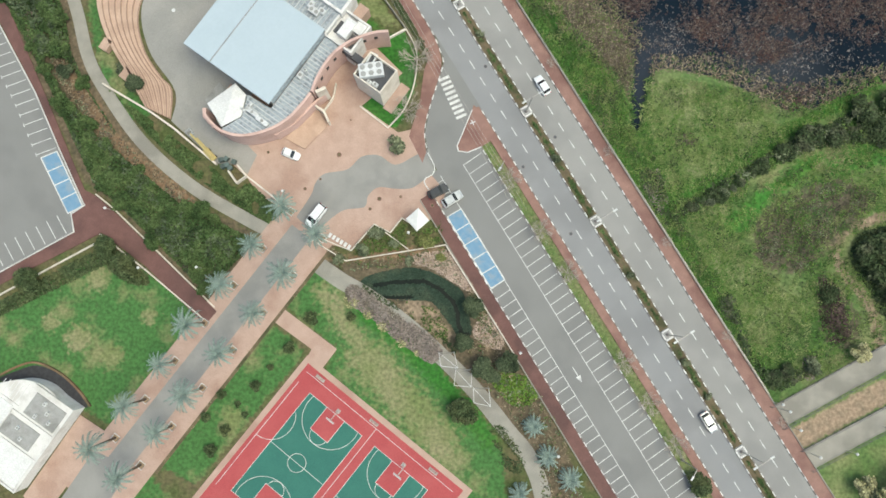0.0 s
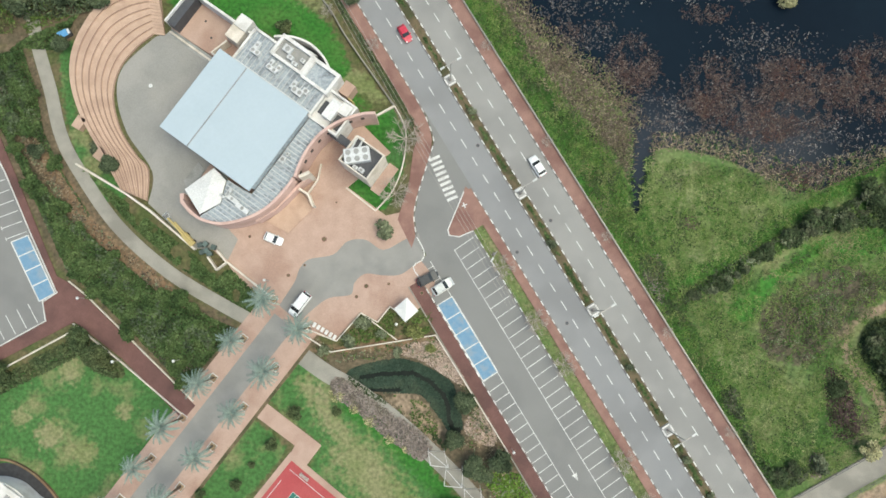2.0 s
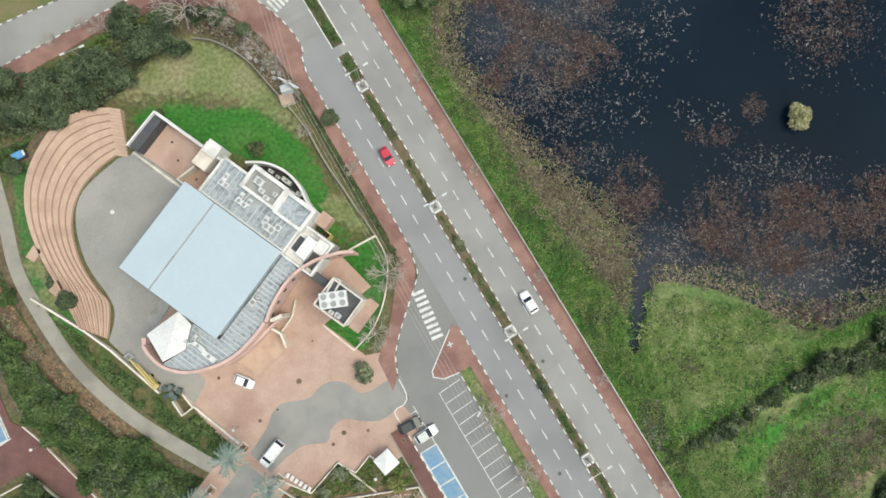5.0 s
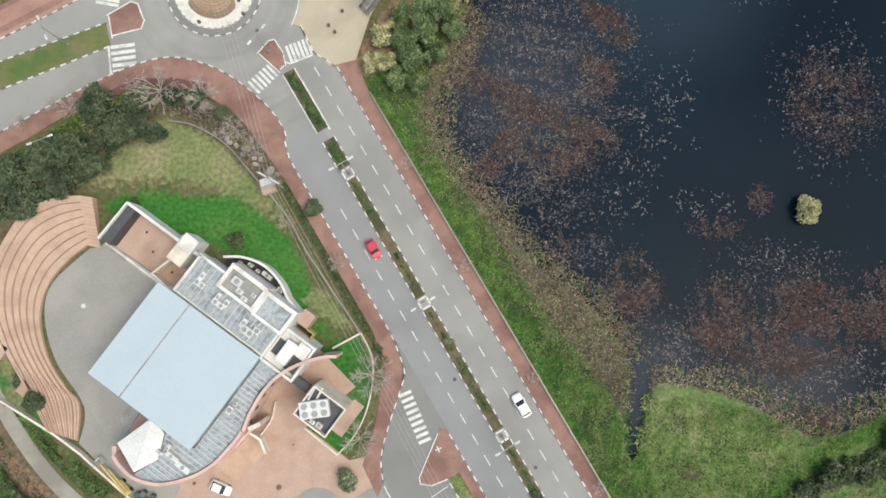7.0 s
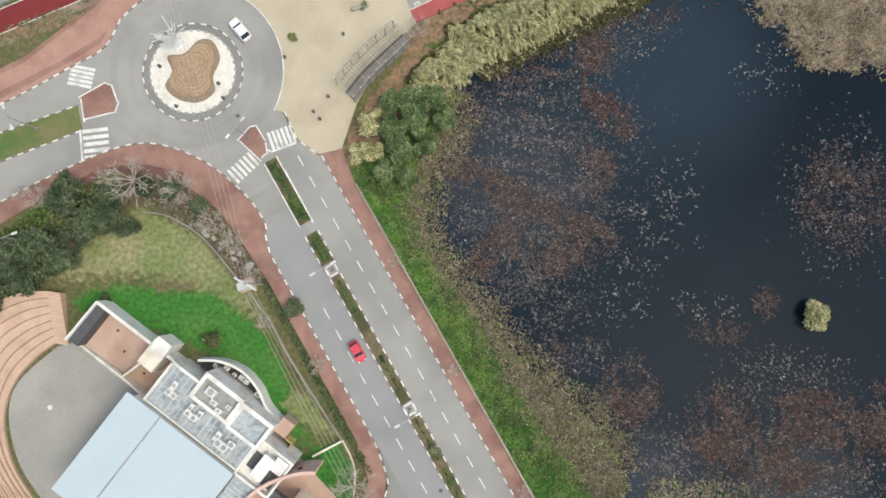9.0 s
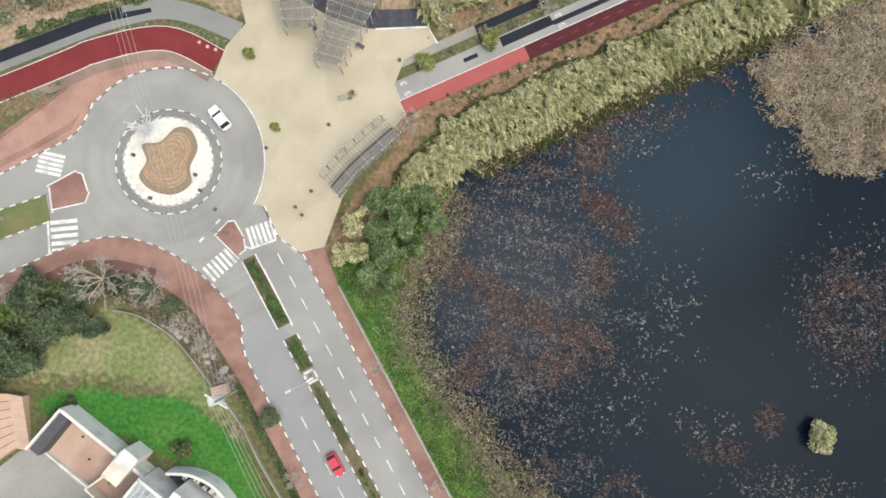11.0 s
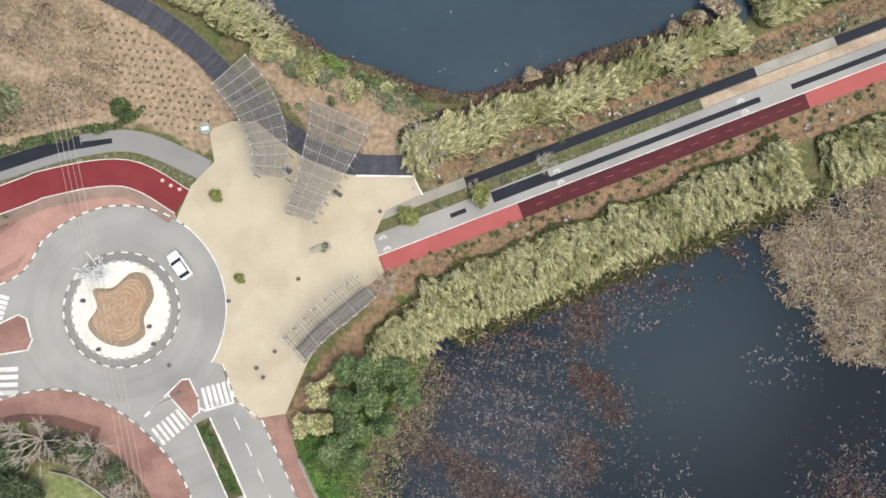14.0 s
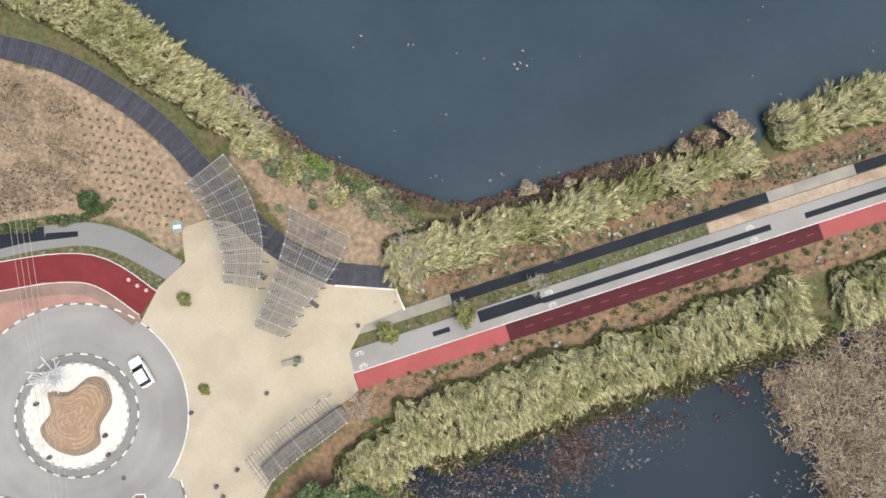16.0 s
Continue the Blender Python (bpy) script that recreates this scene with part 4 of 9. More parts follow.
patch("pavement_dark_lane_west", strip([q for q in GREY_WEST if q[0] < -42.8], 1.55, 0.35), 0.136, "asphalt_dark", "fresh black asphalt strip in a footway", "footway")
patch("pavement_north_west_walk", arc(ROUND, 15.05, 66, 143, 24) + [(-50, 119.6), (-56, 115.5), (-71, 107), (-130, 75), (-130, 77.5), (-62, 115), (-51, 124.6), (-48.6, 128.3), (-42, 131), (-36, 131.8), (-28.4, 128.7)], 0.16,
      "rose_paving", "dull red block pavement round a roundabout", "pavement")
for line, off, owner in ((RED_WEST, -1.95, "pavement_red_lane_west"), (RED_WEST, 1.95, "pavement_red_lane_west")):
    part("edge_stone", slab_bm(strip(offset([q for q in line if q[0] > -90], off), 0.06, 0.06), 0.19, 0.09), M["kerb_white"], bpy.data.objects[owner], "pale edging stone")
patch("pavement_kerb_strip", strip(NORTH_KERB[2:], -0.12, 4.2), 0.148, "rose_paving", "rose block pavement along a side road kerb", "pavement")
patch("pavement_brown_band", strip([q for q in RED_WEST if q[0] > -62], -1.95, 3.6), 0.167, "brown_paving", "brownish block band beside a wine red lane", "pavement")
patch("pavement_arm_walk", [(-47.2, 124.0), (-49.6, 118.6), (-55.2, 114.9), (-61.9, 110.8), (-71.4, 105.6), (-130, 73.7), (-130, 78.5), (-62, 116), (-51, 125.4)], 0.152, "red_paving", "dull red block pavement beside a side road", "pavement")
patch("pavement_red_lane", prom_bar(0, 21.5, -2.4, 0), WALK_Z, "lane_red", "light red cycle lane along a dam path", "cycle lane")
patch("pavement_maroon_lane", prom_bar(21.5, 66.7, -2.4, 0), WALK_Z, "lane_maroon", "dark wine red resurfaced cycle lane", "cycle lane")
patch("pavement_red_lane_far", prom_bar(66.7, 130, -2.4, 0), WALK_Z, "lane_red", "light red cycle lane on a dam path", "cycle lane")
patch("pavement_bike_lane", prom_bar(0, 130, 0.05, 3.05), WALK_Z - 0.01, "asphalt", "grey asphalt path with painted bicycle signs", "path")
patch("pavement_foot_lane", prom_bar(2, 130, 4.7, 6.2), WALK_Z - 0.01, "concrete", "pale grey footway on a dam", "footway")
patch("pavement_foot_dark", prom_bar(15.6, 61.2, 4.72, 6.18), WALK_Z - 0.002, "asphalt_dark", "fresh black asphalt resurfacing strip", "footway")
patch("pavement_foot_dark_far", prom_bar(74, 130, 4.72, 6.18), WALK_Z - 0.002, "asphalt_dark", "fresh black asphalt resurfacing strip", "footway")
patch("pavement_bike_dark", prom_bar(18.4, 27.3, 1.2, 2.8), WALK_Z - 0.002, "asphalt_dark", "wide fresh black asphalt strip", "path")
patch("pavement_bike_dark_long", prom_bar(27.3, 60.3, 1.05, 1.85), WALK_Z - 0.002, "asphalt_dark", "narrow fresh black asphalt strip", "path")
patch("pavement_bike_dark_start", prom_bar(11.8, 14.2, 1.35, 2.0), WALK_Z - 0.002, "asphalt_dark", "short fresh black asphalt strip", "path")
patch("pavement_bike_dark_far", prom_bar(65.3, 130, 1.05, 1.85), WALK_Z - 0.002, "asphalt_dark", "narrow fresh black asphalt strip", "path")
patch("pavement_sand_verge", prom_bar(52.0, 130, 3.1, 4.6), 0.1, "verge_sand", "sandy gravel verge between two paths", "verge")

# bridges over the marsh
for k, (a, b, wd) in enumerate((((63.6, -21.6), (92, -6.5), 4.4), ((68.8, -29.6), (95, -16.4), 4.0))):
    patch("pavement_bridge_north" if k == 0 else "pavement_bridge_south", strip([a, b], wd / 2, wd / 2), 0.16 + 0.003 * k, "concrete", "pale grey concrete causeway over the marsh", "bridge", 0.5)

# sports court
COURT_O, COURT_A, COURT_B = Vector((-25.8, -11.0)), Vector((0.7809, -0.6247)), Vector((-0.6247, -0.7809))


def court(a, b):
    q = COURT_O + COURT_A * a + COURT_B * b
    return (q.x, q.y)


patch("pavement_court_rim", [court(-0.9, -0.9), court(39.6, -0.9), court(39.6, 35), court(-0.9, 35)], 0.12, "pink_paving", "pink block border of a sports court", "pavement")
patch("pavement_court", [court(0.2, 0.2), court(38.2, 0.2), court(38.2, 34), court(0.2, 34)], 0.15, "court_red", "red coated sports court surface", "sports court")
for k, a0 in enumerate((4.0, 20.0)):
    patch("pavement_pitch_one" if k == 0 else "pavement_pitch_two", [court(a0, 4.3), court(a0 + 12.9, 4.3), court(a0 + 12.9, 27.5), court(a0, 27.5)], 0.155, "court_green", "green coated basketball pitch with white lines", "sports court")
    patch("pavement_key_one" if k == 0 else "pavement_key_two", [court(a0 + 4.3, 4.3), court(a0 + 8.6, 4.3), court(a0 + 8.6, 9.4), court(a0 + 4.3, 9.4)], 0.16, "court_red", "red coated basketball key", "sports court")
    patch("pavement_key_south_one" if k == 0 else "pavement_key_south_two", [court(a0 + 4.3, 22.4), court(a0 + 8.6, 22.4), court(a0 + 8.6, 27.5), court(a0 + 4.3, 27.5)], 0.16, "court_red", "red coated basketball key", "sports court")


# ================= buildings =================
def bm_box(bm, x0, x1, y0, y1, z0, z1, bevel=0.0):
    """Adds a box between those bounds to bm."""
    m = Matrix.Translation(((x0 + x1) / 2, (y0 + y1) / 2, (z0 + z1) / 2)) @ Matrix.Diagonal((x1 - x0, y1 - y0, z1 - z0, 1))
    made = bmesh.ops.create_cube(bm, size=1, matrix=m)["verts"]
    if bevel:
        edges = {e for v in made for e in v.link_edges}
        bmesh.ops.bevel(bm, geom=list(edges), offset=bevel, segments=1, affect="EDGES")
    return bm


def box(x0, x1, y0, y1, z0, z1, bevel=0.03):
    return bm_box(bmesh.new(), x0, x1, y0, y1, z0, z1, bevel)


def wall_line(line, thick, z0, z1, closed=False):
    """A wall of that thickness along a line."""
    if closed:
        line = list(line) + [line[0], line[1]]
    left, right = offset(line, thick / 2), offset(line, -thick / 2)
    bm = bmesh.new()
    rows = []
    for (a, b), (c, d) in zip(left, right):
        rows.append([bm.verts.new(p) for p in ((a, b, z0), (a, b, z1), (c, d, z1), (c, d, z0))])
    for p, q in zip(rows, rows[1:]):
        for i in range(4):
            bm.faces.new((p[i], q[i], q[(i + 1) % 4], p[(i + 1) % 4]))
    bm.faces.new(rows[0])
    bm.faces.new(rows[-1][::-1])
    bmesh.ops.recalc_face_normals(bm, faces=bm.faces)
    return bm


def cylinder(r0, r1, z0, z1, x=0.0, y=0.0, seg=14):
    bm = bmesh.new()
    bmesh.ops.create_cone(bm, cap_ends=True, segments=seg, radius1=r0, radius2=r1, depth=z1 - z0, matrix=Matrix.Translation((x, y, (z0 + z1) / 2)))
    return bm


def air_unit(parent, x, y, z, a, w=1.6, d=1.2, h=0.9, fans=1, heading=0.0):
    """A rooftop air unit: casing with round fan grilles on top."""
    m = Matrix.LocRotScale((x, y, z), Euler((0, 0, heading)), None)
    case = part("air_unit", box(-w / 2, w / 2, -d / 2, d / 2, 0, h, 0.05), M["machine"], parent, "white rooftop air unit", m)
    for i in range(fans):
        fx = (i + 0.5) * w / fans - w / 2
        part("fan_grille", cylinder(min(w / fans, d) * 0.36, min(w / fans, d) * 0.33, h, h + 0.06, fx, 0, 16), M["gravel_roof"], case)
    return case


# --- the event hall: its own axes run along and across the big pale roof ---
HALL = thing("event_hall", "event hall with pale blue roof and curved pink wall", "building", Matrix.LocRotScale((-38.2, 63.1, 0), Euler((0, 0, radians(-35.7))), None))


def hall(name, bm, mat, label="", parent=None):
    return part(name, bm, M[mat], parent or HALL, label)


hall("wall", box(0.8, 19.4, -17.0, -0.2, 0, 7.6), "cream_wall", "cream walls of the auditorium")
hall("stage_opening", box(0.6, 0.84, -15.0, -2.0, 0.6, 6.6), "dark", "dark stage opening")
for x0, x1 in ((-0.2, 5.85), (6.1, 19.8)):
    hall("roof", box(x0, x1, -17.7, 0.0, 7.65, 8.0, 0.04), "roof_blue", "smooth pale blue metal roof panel")
hall("roof_joint", box(5.85, 6.1, -17.6, -0.1, 7.6, 7.9, 0), "gravel_roof", "grey gutter between roof panels")
# northern wing
hall("wall", box(2.2, 19.5, 0.05, 6.9, 0, 6.2), "white_wall", "white plaster walls of the technical wing")
north = hall("roof", box(2.3, 19.5, 0.2, 6.8, 6.2, 6.4, 0), "roof_metal", "grey ribbed metal roof")
rib = box_mesh("rib", 0.16, 6.4, 0.12, M["roof_rib"])
for i in range(19):
    part("rib", rib, None, north, "", pose(2.9 + i * 0.9, 3.5, 6.4))
hall("gutter", box(2.3, 19.6, 0.0, 0.35, 6.4, 6.75), "machine", "white gutter rail")
for b in ((2.0, 2.4, 0.0, 7.1), (2.0, 7.6, 6.8, 7.25)):
    hall("parapet", box(*b, 6.0, 6.85), "white_wall", "white parapet")
for x0, x1, y0, y1, mat in ((7.2, 14.4, 4.7, 9.2, "gravel_roof"), (14.4, 20.3, 4.4, 8.9, "roof_metal")):
    hall("wall", box(x0, x1, y0, y1, 0, 6.7), "white_wall", "white plaster walls")
    hall("roof", box(x0 + 0.5, x1 - 0.5, y0 + 0.5, y1 - 0.5, 6.6, 6.72, 0), mat, "grey flat roof inside parapets")
    for b in ((x0, x1, y0, y0 + 0.55), (x0, x1, y1 - 0.7, y1), (x0, x0 + 0.6, y0 + 0.55, y1 - 0.7), (x1 - 0.6, x1, y0 + 0.55, y1 - 0.7)):
        hall("parapet", box(*b, 6.7, 7.35), "white_wall", "thick pale parapet")
for x, y, w, d, h in ((5.0, 3.4, 1.9, 1.0, 1.0), (4.6, 4.6, 0.8, 1.4, 0.9), (9.3, 2.6, 2.2, 0.9, 0.9), (8.6, 3.4, 0.7, 1.5, 0.8), (10.3, 3.4, 0.8, 1.3, 0.8), (15.6, 1.9, 2.2, 1.3, 1.0), (14.4, 2.6, 0.9, 1.6, 0.9), (16.8, 2.8, 1.2, 1.0, 0.8)):
    air_unit(HALL, x, y, 6.45, 0, w, d, h, 1 if w < 1.5 else 2)
for x, y, w, d in ((9.6, 7.2, 1.7, 1.3), (10.9, 6.2, 1.2, 0.8), (12.2, 5.7, 1.1, 0.7), (13.1, 7.0, 0.8, 0.7)):
    air_unit(HALL, x, y, 6.75, 0, w, d, 0.8)
# service yard behind a curved wall
YARD = smooth([(4.2, 8.4), (7.0, 10.3), (10.6, 11.2), (14.2, 10.6), (17.0, 9.2), (19.6, 8.6)], 6, False)
hall("yard_wall", wall_line(YARD, 0.4, 0, 3.4), "white_wall", "white curved yard wall")
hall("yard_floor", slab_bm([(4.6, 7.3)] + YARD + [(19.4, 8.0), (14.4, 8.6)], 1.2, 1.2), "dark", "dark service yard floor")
for x, y, w, d in ((11.6, 10.0, 1.9, 0.8), (8.3, 9.8, 0.9, 0.6), (14.8, 9.4, 1.1, 0.7), (9.9, 9.7, 0.7, 0.5), (16.4, 9.1, 0.8, 0.5), (6.6, 9.0, 0.6, 0.6)):
    air_unit(HALL, x, y, 1.25, 0, w, d, 0.9)
hall("porch_roof", box(20.2, 22.4, 7.0, 9.6, 0, 3.2), "pink_paving", "brown flat porch roof")
hall("scaffold", wall_line([(22.5, 7.0), (23.8, 7.0), (23.8, 6.0)], 0.18, 0, 3.0), "yellow", "yellow steel frame")
# eastern corner
hall("wall", box(19.5, 26.0, -0.6, 6.0, 0, 5.4), "white_wall", "white corner block")
for b in ((19.5, 26.0, 5.6, 6.0), (25.6, 26.0, -0.6, 5.6), (19.5, 25.6, -0.6, -0.2), (19.5, 19.9, -0.2, 5.6)):
    hall("parapet", box(*b, 5.4, 6.5), "white_wall", "white parapet")
hall("roof_well", box(20.2, 21.6, 1.2, 3.9, 5.4, 5.5, 0), "charcoal", "dark roof well")
hall("roof_well", box(23.4, 25.3, 0.3, 3.0, 5.4, 5.5, 0), "charcoal", "dark roof well")
hall("roof_house", box(21.6, 23.6, 1.0, 4.8, 5.4, 7.1, 0.05), "roof_membrane", "white roof house")
hall("roof_house", box(23.4, 25.5, 3.2, 5.5, 5.4, 6.6, 0.05), "white_wall", "white roof house")
# ribbed roof inside the curved wall
CURVE = smooth([(24.2, -0.9), (23.1, -4.1), (23.5, -7.9), (24.3, -11.2), (24.3, -14.2), (23.7, -18.2), (21.9, -21.9), (18.8, -25.3), (15.2, -26.8), (12.2, -26.6), (10.4, -26.0)], 6, False)
ribbed = [(19.9, -0.3), (23.4, -0.9)] + [(x - 0.35, y) for x, y in CURVE[1:-12]] + [(14.8, -26.3), (16.4, -22.5), (14.7, -18.4), (19.9, -17.9)]
ribs = hall("roof", slab_bm(ribbed, 6.0, 0.2), "roof_metal", "grey ribbed metal roof with a rounded edge")
hall("wall", slab_bm(ribbed, 5.8, 5.8), "pink_wall", "pink plaster wall")
y = -2.0
while y > -26.0:
    xs = []
    for (xa, ya), (xb, yb) in zip(ribbed, ribbed[1:] + ribbed[:1]):
        if (ya > y) != (yb > y):
            xs.append(xa + (xb - xa) * (y - ya) / (yb - ya))
    xs.sort()
    for p, q in zip(xs[::2], xs[1::2]):
        if q - p > 0.6:
            part("rib", box(p + 0.15, q - 0.15, y - 0.1, y + 0.1, 6.0, 6.12, 0), M["roof_rib"], ribs)
    y -= 0.78
for x, y, w, d in ((20.8, -9.6, 1.0, 1.3), (21.0, -8.3, 0.5, 0.7), (16.6, -20.0, 0.6, 1.6), (17.8, -20.6, 2.6, 0.8), (20.3, -20.9, 2.6, 0.9), (16.0, -21.2, 1.1, 0.5)):
    air_unit(HALL, x, y, 6.1, 0, w, d, 0.8)
hall("clerestory", box(19.55, 19.8, -17.0, -0.5, 6.05, 7.6, 0), "roof_metal", "pale metal cladding under the roof edge")
# tall thin pink wall, curved, with small window slots in its outer face
PINK = smooth([(29.3, 7.0), (27.3, 5.3), (24.9, 1.9), (23.6, -1.5), (23.3, -4.6), (23.7, -8.1), (24.5, -10.9)], 7, False)
pink = hall("curved_wall", wall_line(PINK, 0.45, 0, 6.8), "pink_wall", "tall curved pink wall with small windows")
hall("wall_coping", wall_line(PINK, 0.5, 6.8, 6.9), "pink_wall", "smooth pink coping", pink)
for x, y, a in along(PINK, 2.3, 2.6)[:8]:
    part("window", box(-0.34, 0.34, -0.3, 0.3, 4.3, 5.3, 0), M["dark"], pink, "small dark window slot", Matrix.LocRotScale((x, y, 0), Euler((0, 0, a)), None))
hall("parapet", wall_line(CURVE[18:], 0.5, 0, 6.6), "pink_wall", "rounded pink parapet")
hall("buttress", wall_line([(24.9, -10.4), (25.6, -9.2), (25.9, -8.6)], 0.6, 0, 6.2), "cream_wall", "cream stone buttress")
hall("entrance_wall", wall_line([(25.8, -8.8), (25.0, -11.6), (24.7, -14.4), (24.2, -17.6), (22.6, -21.4)], 0.4, 0, 3.4), "pink_wall", "low pink entrance wall")
# low slab added for a faintly shaded patch of the entrance paving
hall("landing", slab_bm([(24.8, -12.2), (29.0, -13.2), (28.0, -20.0), (23.6, -20.6)], 0.5, 0.5), "bleacher", "added pink slab in place of faint shade on paving")
hall("entrance_edge", wall_line([(24.8, -12.1), (27.0, -11.9), (29.2, -13.2)], 0.4, 0, 2.4), "cream_wall", "cream stone entrance edge")
hall("ramp_wall", wall_line(smooth([(25.2, -5.8), (26.4, -8.4), (26.6, -10.4), (26.6, -12)], 5, False), 0.2, 0, 1.1), "cream_wall", "low curved ramp wall")
# white tent-like roof at the stage side
bm = bmesh.new()
rim = [(9.7, -24.2), (11.6, -18.0), (14.7, -18.6), (16.4, -22.5), (14.6, -26.2)]
high, low = [bm.verts.new((x, y, 6.3)) for x, y in rim], [bm.verts.new((x, y, 6.1)) for x, y in rim]
peak = bm.verts.new((13.2, -21.4, 6.9))
for i in range(5):
    bm.faces.new((high[i], high[i - 1], peak))
    bm.faces.new((high[i - 1], high[i], low[i], low[i - 1]))
bmesh.ops.recalc_face_normals(bm, faces=bm.faces)
hall("tent_roof", bm, "roof_membrane", "bright white membrane roof")
hall("wall", slab_bm([(10.2, -24.0), (11.9, -18.4), (14.5, -18.9), (16.0, -22.4), (14.4, -25.7)], 6.2, 6.2), "white_wall", "white wall below the membrane roof")
hall("pink_lip", wall_line([(9.4, -25.2), (10.4, -26.4), (13.2, -27.0)], 0.7, 0, 5.6), "pink_wall", "pink lip wall")
hall("ramp", slab_bm([(6.1, -19.0), (6.0, -23.6), (8.4, -24.8), (8.0, -19.6)], 0.45, 0.45), "gravel_roof", "dark stage ramp")
hall("ramp", slab_bm([(8.2, -18.0), (8.4, -24.0), (9.9, -23.8), (11.0, -18.4)], 0.7, 0.7), "pink_paving", "pink paved stage wing")
# open stage annex to the north-west
hall("floor", slab_bm([(-14.2, -1.4), (1.2, -1.0), (1.6, 6.2), (-13.4, 6.0)], 0.7, 0.7), "pink_paving", "pink paved raised stage floor")
for k in range(3):
    hall("stage_step", box(-14.4 + 0.2 * k, -0.6, -2.6 + 0.42 * k, -2.2 + 0.42 * k, 0, 0.18 * (k + 1), 0.02), "cream_wall" if k % 2 else "gravel_roof", "worn stone stage step")
hall("back_wall", wall_line([(-13.6, 6.2), (2.2, 6.3)], 0.5, 0, 4.0), "white_wall", "white back wall")
hall("dark_panel", box(-13.9, -12.1, -1.2, 5.9, 0.7, 3.4), "charcoal", "charcoal clad side panel")
hall("side_wall", wall_line([(-13.95, -1.3), (-13.8, 6.3)], 0.3, 0, 4.0), "white_wall", "white side wall")
hall("partition", wall_line([(1.3, -1.2), (-3.7, -0.9), (-2.7, 2.6)], 0.35, 0, 3.0), "cream_wall", "cream partition wall")
hall("stair_house", box(-2.9, 0.0, 3.0, 7.6, 0, 4.6, 0.08), "cream_wall", "cream stair house")
hall("stair_roof", box(-2.6, 0.1, 5.6, 8.2, 0, 4.9, 0.05), "white_wall", "white stair roof")
for x, y in ((-9.5, 3.6), (-6.6, 1.6), (-1.9, 0.8)):
    hall("floor_hatch", cylinder(0.22, 0.22, 0.7, 0.74, x, y), "dark", "dark floor hatch")

# --- cooling tower house joined by a dark gangway ---
hall("gangway", box(24.4, 28.6, -0.9, 0.5, 3.6, 5.0), "charcoal", "dark roofed gangway")
TOWER = thing("plant_house", "cream stone plant house with open roof full of machines", "building", HALL.matrix_basis @ pose(29.2, -3.9, 0))


def tower(name, bm, mat, label="", parent=None):
    return part(name, bm, M[mat], parent or TOWER, label)


tower("wall", box(0, 6.3, 0, 5.5, 0, 6.9), "cream_wall", "cream stone walls")
tower("roof_floor", box(0.3, 6.0, 0.3, 5.2, 6.9, 6.94, 0), "charcoal", "dark sunken roof floor")
for b in ((0, 6.3, 0, 0.25), (0, 6.3, 5.25, 5.5), (0, 0.25, 0.25, 5.25), (6.05, 6.3, 0.25, 5.25)):
    tower("parapet", box(*b, 6.9, 7.9), "cream_wall", "cream stone parapet")
tower("plinth", box(6.3, 8.4, -0.4, 5.9, 0, 0.3, 0.04), "pink_paving", "pink paved plinth beside the wall")
unit = part("chiller", box(-2.3, 2.3, -1.35, 1.35, 0, 1.4, 0.06), M["machine"], TOWER, "white chiller with six round fans", Matrix.LocRotScale((2.3, 2.6, 6.95), Euler((0, 0, radians(44))), None))
for i in range(3):
    for j in range(2):
        part("fan_grille", cylinder(0.5, 0.46, 1.4, 1.46, -1.5 + i * 1.5, -0.65 + j * 1.3, 18), M["gravel_roof"], unit, "grey fan grille")
part("duct", wall_line([(-0.55, -1.4), (0.55, -1.4), (0.55, 1.4), (-0.55, 1.4)], 0.3, 0, 0.6, True), M["machine"], TOWER, "white duct loop", Matrix.LocRotScale((1.0, 4.3, 6.95), Euler((0, 0, radians(8))), None))
for x, y, w, d in ((4.4, 0.9, 1.1, 0.8), (3.2, 0.7, 0.9, 0.6)):
    air_unit(TOWER, x, y, 6.94, 0, w, d, 0.7)

# --- white flat-roofed building at the avenue ---
WHITE = thing("white_building", "low white building with stepped flat roofs beside a lawn", "building", Matrix.LocRotScale((-68.2, -19.6, 0), Euler((0, 0, radians(235.6))), None))


def white(name, bm, mat, label="", parent=None):
    return part(name, bm, M[mat], parent or WHITE, label)


white("wall", box(0, 18, -9, 0, 0, 3.6), "white_wall", "white plaster walls")
white("wall", box(5.2, 18, -16, -9.01, 0, 3.58), "white_wall", "white plaster walls")
wing = white("wing", slab_bm([(5.3, -4.0)] + smooth([(0.0, -4.0), (-0.3, -7.0), (0.2, -9.6), (1.6, -12.2), (4.0, -14.6), (5.3, -15.8)], 5, False), 3.4, 3.4), "white_wall", "white rounded wing")
for k in range(6):
    white("seam", box(1.0 + 0.3 * k, 5.2, -9.9 - k * 0.85, -9.8 - k * 0.85, 3.4, 3.47, 0), "roof_membrane", "white roof seam", wing)
white("roof", box(1.2, 5.6, -7.6, -0.8, 3.6, 3.72, 0), "gravel_roof", "grey gravel roof")
white("roof", box(7.0, 10.8, -9.4, -2.5, 3.6, 3.72, 0), "gravel_roof", "grey gravel roof")
white("roof", box(11.6, 17.4, -15.4, -0.6, 3.6, 3.72, 0), "roof_membrane", "white flat roof")
white("roof", box(5.7, 11.2, -15.4, -9.8, 3.6, 3.72, 0), "roof_membrane", "white flat roof")
